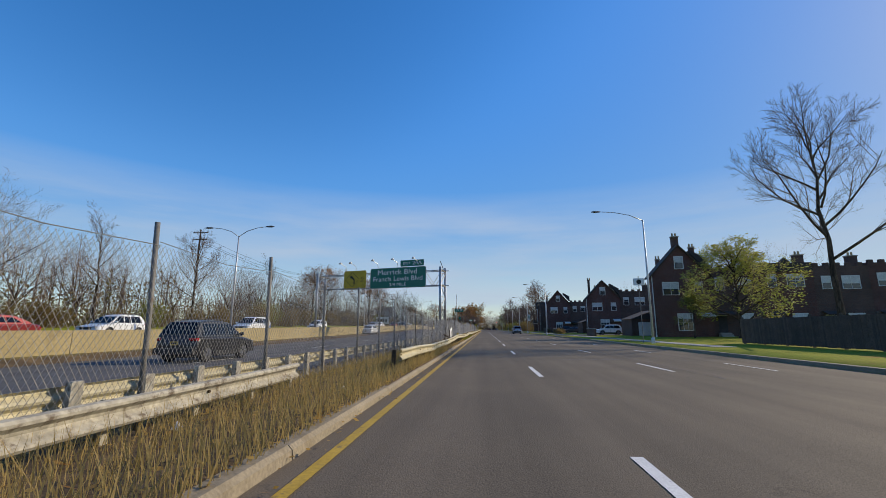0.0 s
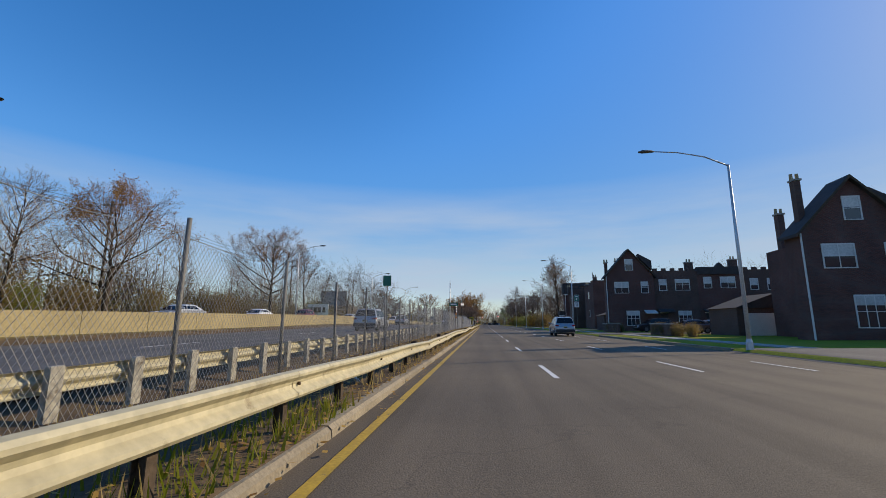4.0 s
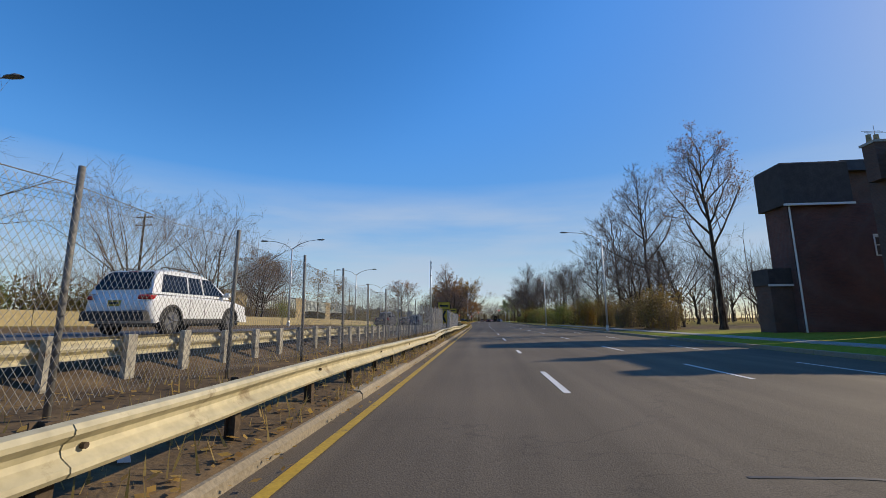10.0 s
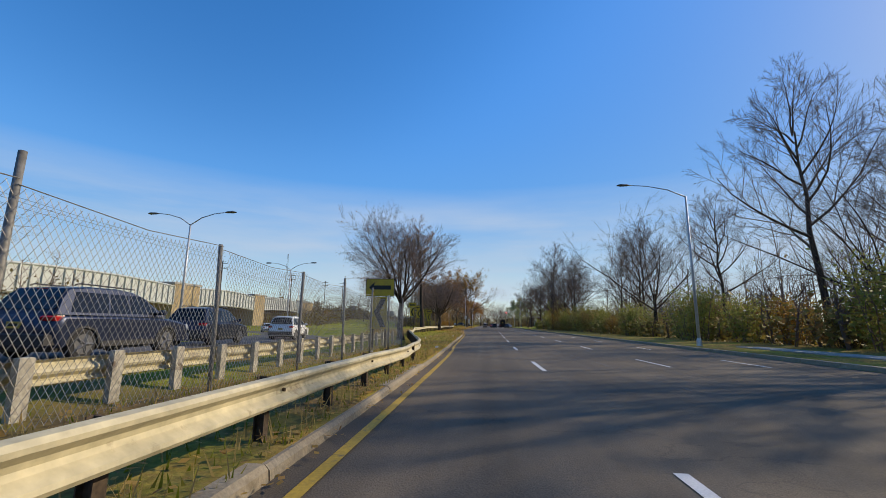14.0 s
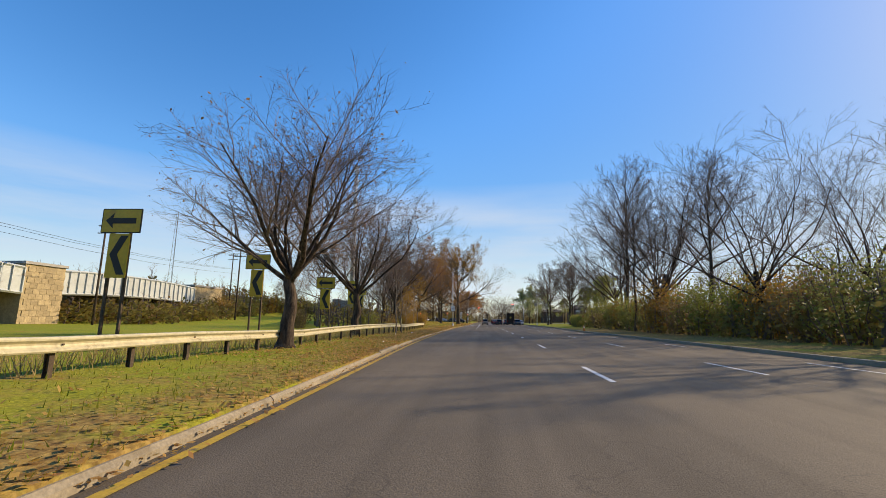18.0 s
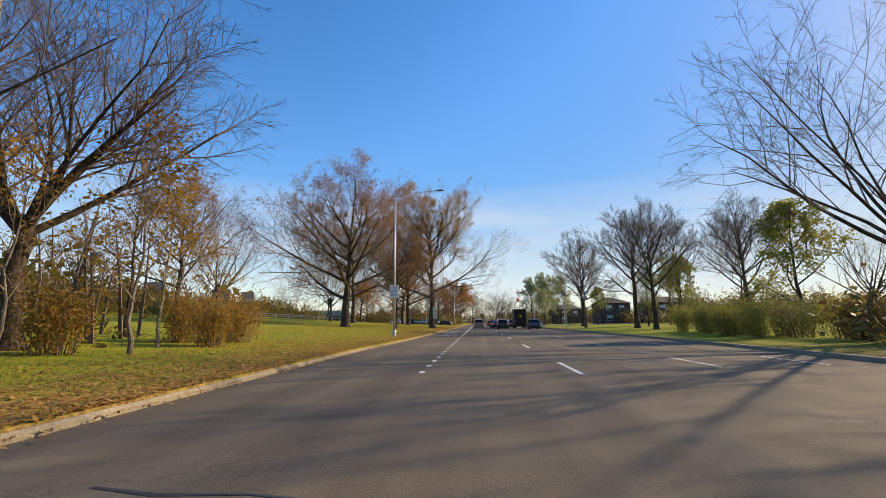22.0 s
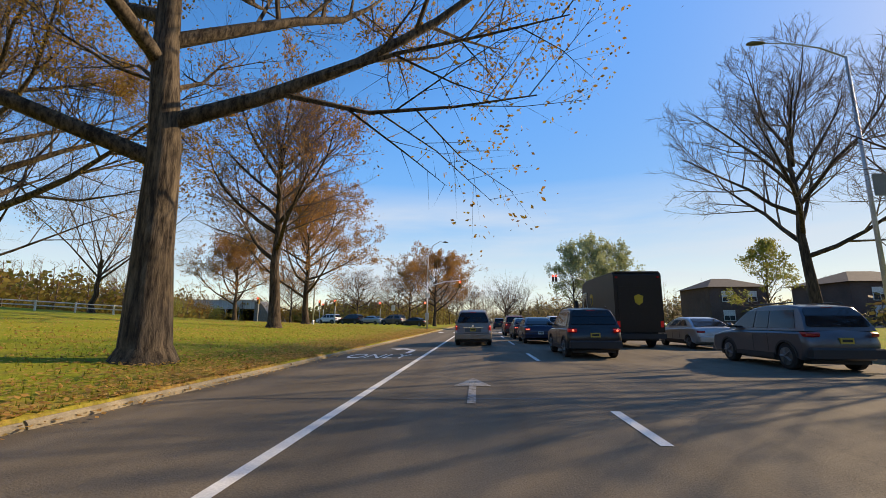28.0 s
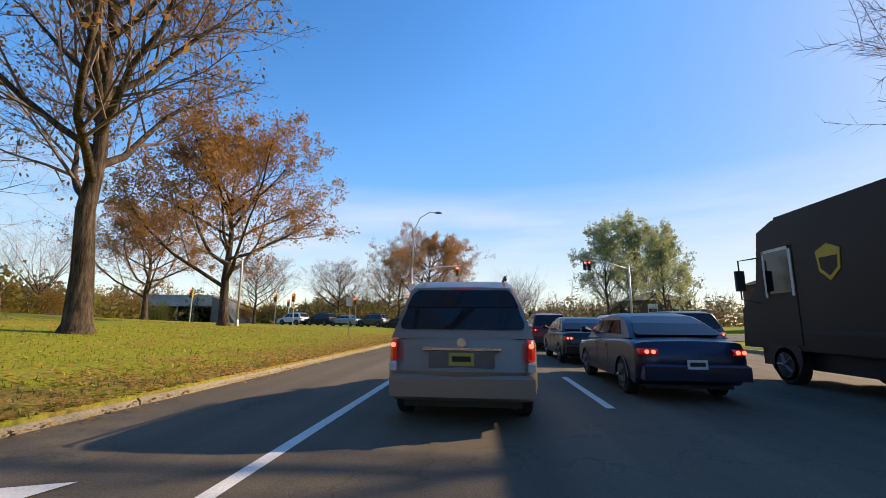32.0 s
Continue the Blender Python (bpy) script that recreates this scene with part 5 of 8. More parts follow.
# ---------- barrier wall, bridge ----------
wall = thing("barrier_wall", (0, 0, 0), "long low tan concrete barrier wall along the parkway", "wall", kind="structure")
for i in range(75):
    y0 = -50 + 4 * i
    y1 = y0 + 3.97
    a, b = parkway_x(y0) - 19.0, parkway_x(y1) - 19.0
    za, zb = lerp(PARKWAY_Z, y0) + 0.2, lerp(PARKWAY_Z, y1) + 0.2
    h = lerp([(0, 1.15), (120, 1.15), (150, 0.75), (240, 0.8)], y0)
    mb = MB().add([(a, y0, za), (b, y1, zb), (b, y1, zb + h), (a, y0, za + h), (a - 0.4, y0, za), (b - 0.4, y1, zb), (b - 0.4, y1, zb + h), (a - 0.4, y0, za + h)],
                  [(0, 1, 2, 3), (4, 7, 6, 5), (3, 2, 6, 7), (0, 3, 7, 4), (1, 5, 6, 2)])
    part("wall_panel", mb, M_WALLC, wall)
bridge = thing("rail_bridge", (0, 0, 0), "pale steel plate-girder rail bridge on tan stone piers", "bridge")
BX = [(215, -58), (262, -60), (330, -66), (374, -71)]


def bridge_span(y0, y1, ztop, h):
    xa, xb = lerp(BX, y0), lerp(BX, y1)
    n = max(2, int((y1 - y0) / 1.6))
    arch = lambda t: 0.55 * (1 - (2 * t - 1) ** 2)
    rows = [[(xa + (xb - xa) * i / n, y0 + (y1 - y0) * i / n, ztop + arch(i / n)), (xa + (xb - xa) * i / n, y0 + (y1 - y0) * i / n, ztop - h + 0.9 * arch(i / n))] for i in range(n + 1)]
    mb = MB().sheet(rows)
    mb.sheet([[(x - 0.3, y, z) for x, y, z in r] for r in rows])
    part("girder", mb, M_GIRDER, bridge, fix=False)
    for i in range(n + 1):
        x, y = xa + (xb - xa) * i / n, y0 + (y1 - y0) * i / n
        part("stiffener", MB().box(x, y - 0.07, ztop - h + 0.9 * arch(i / n), x + 0.25, y + 0.07, ztop + arch(i / n)), M_GIRDER, bridge)
    for k, z in ((0, 0.0), (1, -h)):
        mb = MB().tube([(xa + (xb - xa) * j / n, y0 + (y1 - y0) * j / n, ztop + z + (0.9 if k else 1) * arch(j / n)) for j in range(n + 1)], 0.22, 4)
        part("flange", mb, M_GIRDER, bridge)
    part("deck", MB().add([(xa - 0.4, y0, ztop - h + 0.2), (xb - 0.4, y1, ztop - h + 0.2), (xb - 9, y1, ztop - h + 0.2), (xa - 9, y0, ztop - h + 0.2),
                           (xa - 0.4, y0, ztop - h + 0.7), (xb - 0.4, y1, ztop - h + 0.7), (xb - 9, y1, ztop - h + 0.7), (xa - 9, y0, ztop - h + 0.7)],
                          [(0, 1, 2, 3), (4, 7, 6, 5), (0, 4, 5, 1), (2, 6, 7, 3), (1, 5, 6, 2), (0, 3, 7, 4)]), M_RUST, bridge)


bridge_span(256, 292, 8.3, 3.6)
bridge_span(300, 328, 8.4, 3.6)
bridge_span(334, 371, 8.6, 3.6)
for y0, y1, zt in ((246, 256, 8.6), (292, 300, 8.9), (328, 334, 9.0), (371, 382, 9.2)):
    xa = lerp(BX, (y0 + y1) / 2)
    pier = part("pier", MB().box(xa - 9.5, y0 + 0.05, -1.5, xa + 0.35, y1 - 0.05, zt - 0.05), M_STONE, bridge, "tan stone pier")
    for r in range(12):
        for c in range(int((y1 - y0) / 1.0)):
            ya = y0 + c * 1.0 + 0.5 * (r % 2)
            za = -0.9 + r * 0.8
            if ya + 0.98 <= y1 + 0.02 and za + 0.78 < zt:
                part("stone", MB().tbox(xa + 0.3, ya, za, xa + 0.45, ya + 0.97, za + 0.77, 0.03), M_STONE, pier)
    part("coping", MB().box(xa - 9.7, y0 - 0.2, zt - 0.05, xa + 0.6, y1 + 0.2, zt + 0.35), M_CONC, pier)
# a far small bridge beyond the lawn
b2 = thing("far_bridge", (-55.5, 480, 0.75), "low pale girder bridge on posts beyond the lawn", "bridge", turn=6)
part("girder", MB().box(-6.5, 0, 3.1, 7.0, 0.4, 5.0), M_GIRDER, b2)
for i in range(14):
    part("stiffener", MB().box(-6.5 + 1.03 * i, -0.14, 3.1, -6.36 + 1.03 * i, 0, 5.0), M_GIRDER, b2)
part("top_rail", MB().box(-6.5, -0.2, 5.0, 7.0, 0.5, 5.15), M_GIRDER, b2)
part("deck", MB().box(-6.5, 0.4, 2.9, 7.0, 8, 3.3), M_RUST, b2)
for x in (-5.5, -2.6, 0.4, 3.4):
    part("column", MB().tube([(x, 0.3, 0), (x, 0.3, 3.08)], 0.14, 8), M_LAMP, b2)
part("abutment", MB().prism([(7.0, 0), (11.5, 0), (8.6, 4.2), (7.0, 4.9)], -0.4, 8), M_FPOST, b2)
# added dark sheet behind the columns, for the shade in the opening
part("back_wall", MB().box(-6.5, 8.0, 0, 7.0, 8.4, 3.3), M_FPOST, b2)


# ---------- trees ----------
def grow(seed, height, spread, trunk_r, fork=0.28, limbs=7, levels=4, up=0.55, kids=(6, 6, 5), leaves=0, leaf=0.11, patchy=None, vase=False, droop=0.0):
    """A tapered trunk with limbs, twigs and, where asked, leaves. Returns three mesh builders."""
    r = random.Random(seed)
    wood, twig, leafs = MB(), MB(), MB()
    tips = []

    def bough(p, d, length, rad, level):
        if level >= levels:
            e = p + d * length
            twig.spike(p, e, max(rad * 0.75, 0.0055))
            tips.append(([p, p.lerp(e, 0.5), e], d))
            return
        n = (6, 5, 3, 2, 2)[level]
        pts, rads, dirs = [p], [rad], [d]
        for i in range(n):
            d = (d + Vector((r.gauss(0, 0.13), r.gauss(0, 0.13), r.gauss(0.05, 0.09) + (0.035 if level > 0 and not vase else 0.02) - droop * level))).normalized()
            p = p + d * (length / n)
            pts.append(p)
            dirs.append(d)
            rads.append(max(rad * (1 - 0.78 * (i + 1) / n), 0.007))
        (wood if level < 2 and trunk_r > 0.1 else twig).tube(pts, rads, (8, 6, 4, 3, 3)[level], False)
        m = kids[min(level - 1, len(kids) - 1)]
        for k in range(m):
            t = 0.22 + 0.78 * (k + r.random()) / m
            i = min(n - 1, int(t * n))
            q = pts[i].lerp(pts[i + 1], t * n - i)
            side = dirs[i + 1].orthogonal()
            side.rotate(Matrix.Rotation(r.uniform(0, 6.283), 3, dirs[i + 1]))
            nd = (dirs[i + 1] * r.uniform(0.65, 1.0) + side * r.uniform(0.45, 0.85) + Vector((0, 0, (0.1 if vase else 0.17) - droop))).normalized()
            bough(q, nd, length * r.uniform(0.42, 0.66) * (1.12 - 0.45 * t), max(rads[i] * 0.5, 0.008), level + 1)

    base = height * fork
    tp, tr = [Vector((0, 0, -0.3)), Vector((0, 0, 0.0)), Vector((0, 0, 0.35))], [trunk_r * 1.7, trunk_r * 1.5, trunk_r * 1.1]
    lean = Vector((r.uniform(-0.05, 0.05), r.uniform(-0.05, 0.05), 1))
    top = height * (0.35 if vase else 0.8)
    for i in range(1, 7):
        z = top * i / 6
        tp.append(Vector((lean.x * z + r.uniform(-0.12, 0.12), lean.y * z + r.uniform(-0.12, 0.12), max(z, 0.6))))
        tr.append(trunk_r * (1 - (0.35 if vase else 0.8) * i / 6))
    wood.tube(tp, tr, 10, False)
    for k in range(limbs):
        t = (k + 0.5) / limbs
        z = base + (top - base) * (t ** 0.8) * (0.6 if vase else 1.0)
        i = max(2, min(len(tp) - 2, int(z / top * 6) + 2))
        p = Vector((lean.x * z, lean.y * z, z))
        a = k * 2.4 + r.uniform(-0.4, 0.4)
        lift = (0.7 + 1.3 * t if vase else up * (0.5 + 1.2 * t))
        d = Vector((math.cos(a), math.sin(a), lift)).normalized()
        ln = spread * (1.15 - 0.5 * t) * r.uniform(0.85, 1.15) if not vase else (height - z) * r.uniform(0.75, 1.0)
        bough(p, d, ln, trunk_r * (0.40 if not vase else 0.38) * (1.1 - 0.5 * t), 1)
    if vase is False:
        bough(Vector((lean.x * top, lean.y * top, top * 0.98)), lean.normalized(), height * 0.24, trunk_r * 0.25, 1)
    for _ in range(leaves):
        pts, d = r.choice(tips)
        if patchy is not None and r.random() < 0.93:    # leaves still hang in patches, other boughs are bare
            for _ in range(12):
                if noise.noise(pts[1] * 0.3 + Vector((seed, 0, 0))) > patchy:
                    break
                pts, d = r.choice(tips)
        q = pts[r.randrange(1, len(pts))] + Vector((r.gauss(0, 0.16), r.gauss(0, 0.16), r.gauss(-0.02, 0.14)))
        s = leaf * r.uniform(0.6, 1.4)
        u = Vector((r.gauss(0, 1), r.gauss(0, 1), r.gauss(0, 1))).normalized()
        v = u.orthogonal().normalized()
        leafs.add([q - u * s, q + v * s * 0.5, q + u * s, q - v * s * 0.5], [(0, 1, 2, 3)])
    return wood, twig, leafs


KINDS = {}


def tree_kind(key, name, label, bark, leafmat, **k):
    w, t, l = grow(**k)
    KINDS[key] = (name, label, w.mesh("trunk", bark, True, False), t.mesh("branching", M_TWIG if bark is M_BARK else bark, False, False), l.mesh("foliage", leafmat, False, False) if l.f else None)


def tree(key, x, y, size=1.0, turn=None, label="", z=None, spin=0.0, R=R, slim=1.0):
    name, lab, w, t, l = KINDS[key]
    b = gz(x, y) if z is None else z
    m = pose(x, y, b - 0.05, 0, 0, (R.uniform(0, 360) if turn is None else turn) + spin)
    g = thing(name, m, label or lab, "tree", "roadside trees")
    size *= 1.22
    g.scale = (size * slim, size * slim, size * R.uniform(0.95, 1.05))
    part("trunk", w, None, g)
    part("branching", t, None, g)
    if l:
        part("foliage", l, None, g)
    return g


tree_kind("bare_a", "bare_tree", "tall bare deciduous tree with fine dark twigs", M_BARK, None, seed=1, height=14, spread=4.8, trunk_r=0.2, limbs=13, levels=4, kids=(7, 7, 7), up=1.0)
tree_kind("bare_b", "bare_tree", "bare spreading tree with many dark limbs", M_BARK, None, seed=2, height=13, spread=6.0, trunk_r=0.22, limbs=10, levels=4, kids=(7, 6, 6), vase=True, fork=0.2)
tree_kind("vase", "bare_tree", "bare vase-shaped tree with arching upright limbs", M_BARK, M_LEAFO, seed=3, height=13, spread=6, trunk_r=0.36, limbs=13, levels=4, kids=(10, 9, 8), vase=True, fork=0.29, leaves=900, leaf=0.07)
tree_kind("slim", "bare_tree", "slim upright bare tree of the roadside woods", M_BARK, None, seed=4, height=13, spread=3.2, trunk_r=0.13, limbs=11, levels=4, kids=(5, 5, 5), up=1.3, fork=0.3)
tree_kind("column", "bare_tree", "straight tall tree with a few last orange leaves", M_BARK, M_LEAFO, seed=23, height=15, spread=3.6, trunk_r=0.3, limbs=16, levels=4, kids=(6, 6, 6), up=0.6, fork=0.42, leaves=3600, leaf=0.065)
tree_kind("poplar", "autumn_tree", "tall slender tree with thinning brown leaves", M_BARK, M_LEAFO, seed=24, height=14, spread=4.0, trunk_r=0.22, limbs=13, levels=4, kids=(6, 6, 5), up=1.3, fork=0.3, leaves=2200, leaf=0.06)
tree_kind("brown", "autumn_tree", "broad tree with thinning red-brown leaves", M_BARK, M_LEAFO, seed=5, height=12.5, spread=7.4, trunk_r=0.3, limbs=17, levels=4, kids=(8, 7, 7), up=0.7, fork=0.2, leaves=7500, leaf=0.085, patchy=-0.05)
tree_kind("oak", "oak_tree", "large oak holding golden-brown autumn leaves", M_BARKL, M_LEAFY, seed=6, height=17, spread=9.8, trunk_r=0.46, limbs=17, levels=4, kids=(9, 8, 7), up=0.42, fork=0.22, leaves=64000, leaf=0.058, patchy=0.0)
tree_kind("green", "green_tree", "tree with thin yellow-green late autumn leaves", M_BARK, M_LEAFG, seed=8, height=10, spread=3.6, trunk_r=0.18, limbs=10, levels=4, kids=(6, 6, 3), up=0.9, fork=0.18, leaves=5200, leaf=0.12)
tree_kind("hero", "bare_tree", "tall bare spreading tree with dense fine twigs", M_BARK, M_LEAFT, seed=19, height=14.5, spread=6.8, trunk_r=0.36, limbs=17, levels=4, kids=(9, 8, 8), up=0.8, fork=0.25, leaves=9000, leaf=0.09, patchy=0.0)
tree_kind("rust", "autumn_tree", "round tree full of rust-red autumn leaves", M_BARK, M_LEAFT, seed=17, height=12, spread=7.4, trunk_r=0.34, limbs=18, levels=4, kids=(6, 6, 5), up=0.5, fork=0.18, leaves=34000, leaf=0.085)
tree_kind("lawn_oak", "oak_tree", "broad oak with low limbs and thinning brown leaves", M_BARK, M_LEAFO, seed=37, height=15, spread=9.6, trunk_r=0.5, limbs=18, levels=4, kids=(8, 8, 8), up=0.45, fork=0.18, leaves=24000, leaf=0.078, patchy=0.02)
tree_kind("willow", "willow_tree", "dense leafy yellow-green tree drooping to the ground", M_BARK, M_LEAFW, seed=61, height=9.5, spread=4.6, trunk_r=0.26, limbs=16, levels=4, kids=(7, 6, 5), up=0.75, fork=0.1, leaves=11000, leaf=0.13, droop=0.05)
tree_kind("birch", "green_tree", "tall open tree with thin silvery-green leaves", M_BARKL, M_LEAFS, seed=63, height=14, spread=4.4, trunk_r=0.2, limbs=16, levels=4, kids=(7, 6, 5), up=1.1, fork=0.12, leaves=8500, leaf=0.13, patchy=-0.2)
tree_kind("sapling", "sapling", "thin pale twin-stemmed sapling nearly bare", M_BARKP, None, seed=9, height=6.6, spread=2.2, trunk_r=0.07, limbs=5, levels=3, kids=(4, 3), up=1.5, fork=0.25)
tree_kind("gold_sapling", "sapling", "thin pale-stemmed sapling with sparse golden leaves", M_BARKP, M_LEAFY, seed=29, height=6, spread=2.0, trunk_r=0.05, limbs=9, levels=3, kids=(5, 5), up=1.3, fork=0.15, leaves=900, leaf=0.07)
tree_kind("far_a", "bare_tree", "bare tree standing in the far woods", M_BARK, None, seed=14, height=13, spread=4.0, trunk_r=0.18, limbs=11, levels=3, kids=(8, 8), up=1.0, fork=0.25)
tree_kind("far_b", "bare_tree", "bare spreading tree standing in the far woods", M_BARK, None, seed=15, height=12, spread=5.5, trunk_r=0.22, limbs=12, levels=3, kids=(9, 9), vase=True, fork=0.2)
tree_kind("shade", "bare_tree", "rounded bare shade tree with dense fine twigs", M_BARK, None, seed=11, height=11, spread=5.4, trunk_r=0.26, limbs=15, levels=4, kids=(8, 8, 8), up=0.85, fork=0.27)


def bush_mesh(seed, w, h, n, leafmat, stems=26):
    r = random.Random(seed)
    s, l = MB(), MB()
    for _ in range(stems):
        a, k = r.uniform(0, 6.283), r.uniform(0.1, 1)
        p = Vector((math.cos(a) * k * w * 0.3, math.sin(a) * k * w * 0.3, -0.1))
        q = Vector((math.cos(a) * k * w * 0.55, math.sin(a) * k * w * 0.55, h * r.uniform(0.6, 1.05)))
        m = (p + q) / 2 + Vector((r.uniform(-0.2, 0.2), r.uniform(-0.2, 0.2), 0))
        s.tube([p, m, q], [0.025, 0.016, 0.006], 3, False)
        for _ in range(n // stems):
            t = r.random() ** 0.6
            c = p.lerp(m, t * 2) if t < 0.5 else m.lerp(q, t * 2 - 1)
            c = c + Vector((r.gauss(0, 0.28), r.gauss(0, 0.28), r.gauss(0, 0.25)))
            u = Vector((r.gauss(0, 1), r.gauss(0, 1), r.gauss(0, 1))).normalized()
            v = u.orthogonal().normalized()
            k2 = r.uniform(0.04, 0.09)
            l.add([c - u * k2, c + v * k2 * 0.5, c + u * k2, c - v * k2 * 0.5], [(0, 1, 2, 3)])
    return s.mesh("stalk", M_TWIG, False, False), l.mesh("foliage", leafmat, False, False)


BUSHES = {"dry": [bush_mesh(20 + i, 2.4, 2.2, 3000, M_BUSH) for i in range(2)], "green": [bush_mesh(30 + i, 2.6, 2.6, 3600, M_LEAFG) for i in range(2)], "gold": [bush_mesh(40, 2.2, 2.6, 2800, M_LEAFY)]}


def bush(kind, x, y, size=1.0, z=None):
    s, l = R.choice(BUSHES[kind])
    lab = {"dry": "dry brown-green shrub with thin stems", "green": "yellow-green leafy shrub by the trees", "gold": "golden shrub with thin autumn leaves"}[kind]
    g = thing("shrub", pose(x, y, gz(x, y) if z is None else z, 0, 0, R.uniform(0, 360)), lab, "shrub", "roadside shrubs")
    g.scale = (size, size, size)
    part("stalk", s, None, g)
    part("foliage", l, None, g)


# left side, beyond the far carriageway
for i, (x, y, k, s) in enumerate(((-37, 134, "brown", 0.9), (-38, 150, "bare_a", 0.85), (-40, 163, "bare_b", 0.8), (-36, 172, "bare_b", 0.95), (-44, 60, "bare_a", 0.8), (-42, 80, "slim", 0.9), (-40, 95, "bare_a", 0.7),
                              (-43, 108, "brown", 0.85), (-45, 45, "slim", 0.9), (-38, 196, "bare_b", 0.9), (-36, 206, "bare_b", 0.95), (-33, 215, "vase", 0.62), (-27, 222, "gold_sapling", 1.15), (-40, 226, "brown", 0.7),
                              (-45, 122, "slim", 0.9), (-47, 184, "slim", 0.8), (-48, 240, "bare_b", 0.8), (-52, 26, "brown", 0.9), (-46, 32, "bare_b", 0.8), (-50, 12, "slim", 0.9), (-44, 70, "bare_b", 0.7), (-25, 226, "gold_sapling", 1.0))):
    tree(k, x, y, s)
for i in range(46):
    y = 8 + i * 5.4 + R.uniform(-1.5, 1.5)
    tree(("far_a", "far_b")[i % 2], -54 - R.uniform(0, 16), y, R.uniform(0.55, 0.85))
for i in range(62):
    y = 4 + i * 3.9 + R.uniform(-1.5, 1.5)
    bush("dry" if i % 6 else "green", -39 - R.uniform(0, 9), y, R.uniform(1.0, 1.9))
# left side along the grass strip
tree("column", -9.3, 275, 0.86, label="tall nearly bare tree with a straight dark trunk")
tree("vase", -8.4, 290.5, 0.54, slim=1.3)
tree("vase", -9.85, 304.7, 0.6, slim=1.2, label="multi-limbed vase-shaped tree with pinkish twigs")
tree("bare_b", -14.6, 334.8, 0.78)
tree("vase", -14.0, 339.5, 0.78)
tree("slim", -12.4, 331.0, 0.62)
tree("vase", -6.1, 242, 0.55, label="low broad tree leaning over the rail")
tree("sapling", -8.2, 311.7, 0.85)
tree("sapling", -7.75, 312.0, 0.75)
tree("bare_a", 18.9, 333, 1.3)
tree("bare_b", 20.5, 325, 1.2)
tree("bare_b", 23, 351, 1.25)
tree("bare_a", 21.0, 316, 1.0)
tree("bare_b", 38, 319, 1.15)
tree("bare_a", 33, 257, 1.5)
tree("bare_b", 27.5, 233.5, 0.9)
tree("bare_a", 27, 223, 1.35)
for x, y, s in ((-16, 346, 0.6), (-19, 337, 0.6), (-13, 326, 0.55), (-17, 329, 0.6)):
    tree("slim", x, y, s)
for x, y, s in ((-10.5, 340, 1.0), (-12, 337.5, 0.8), (-11.6, 342.5, 0.9), (-12.8, 345, 0.75), (-11.2, 333, 0.6), (-13.5, 348, 0.7)):
    tree("gold_sapling", x, y, s)
for x, y, s in ((-22, 322, 1.0), (-18, 331, 0.9), (-22, 340, 1.0), (-12, 258, 0.7)):
    bush("dry", x, y, s)
for x, y, s in ((-10.5, 344, 0.8), (-11.2, 347, 0.9), (-12.5, 345, 0.8), (-11.4, 335, 0.6), (-12.2, 329, 0.6), (-12.0, 339, 0.8)):
    bush("gold", x, y, s)
for x, y in ((-15.4, 325.5), (-14.6, 327.0)):
    bush("green", x, y, 0.75)
# the lawn
tree("lawn_oak", -16.4, 380.0, 0.9, label="large tree with brown leaves on the lawn")
tree("brown", -44, 387, 1.15)
tree("oak", -7.6, 400.6, 0.95, 200)
tree("brown", -11.5, 387.5, 0.75, label="tree with rusty leaves on the lawn")
tree("hero", -15.4, 423.0, 1.05, label="tall bare spreading tree on the lawn")
tree("rust", -19.5, 439, 0.95, spin=180, label="round tree full of rust-red leaves")
tree("oak", -24, 409, 0.8)
tree("bare_b", -30, 413, 0.9)
tree("bare_b", -36, 428, 0.9)
tree("rust", -33, 447, 0.7)
for x, y, k, s in ((-26, 368, "bare_b", 0.7), (-7.5, 470, "rust", 0.8), (-14, 480, "brown", 0.8), (-20, 500, "brown", 0.7), (-8, 520, "bare_b", 0.8), (-28, 490, "brown", 0.75), (-40, 480, "brown", 0.7), (-12, 540, "brown", 0.8),
                   (-34, 510, "bare_b", 0.8), (-50, 505, "bare_b", 0.8), (-60, 460, "bare_b", 0.8), (-70, 420, "bare_b", 0.8), (-46, 372, "bare_b", 0.7)):
    tree(k, x, y, s)
for i in range(24):
    bush(("dry", "gold", "green")[i % 3], -44 - R.uniform(0, 22), 355 + i * 6, R.uniform(1.0, 1.7))
# right side woods
for x, y, k, s in ((18.5, 321, "bare_b", 1.0), (22.4, 195.5, "poplar", 1.2), (24, 207, "bare_b", 0.85), (21, 212, "bare_b", 0.8), (26, 218, "slim", 0.9), (20, 229, "bare_a", 0.9), (28, 233, "bare_a", 1.0), (24, 240, "bare_b", 0.9), (31, 246, "bare_a", 1.0), (21, 252, "bare_a", 0.85),
                   (19, 262, "bare_b", 0.95), (24, 279, "bare_a", 1.0), (25, 284, "bare_a", 1.0), (26, 297, "bare_a", 1.0), (19.5, 306, "bare_b", 1.0), 
                   (17.5, 326, "slim", 1.15), (19, 336, "slim", 1.1), (26, 340, "bare_a", 1.1), (28, 352, "slim", 1.0), (24, 361, "green", 0.8), (33, 222, "bare_b", 0.9), (35, 238, "bare_a", 0.9),
                   (23.4, 392, "shade", 1.2), (19.5, 406, "shade", 0.8), (22.5, 420, "shade", 1.25), (22, 382, "shade", 1.0), (27, 372, "shade", 0.8), (19, 452, "birch", 0.6), (30, 436, "green", 0.7)):
    tree(k, x, y, s * (0.9 if y < 360 else 1.0))
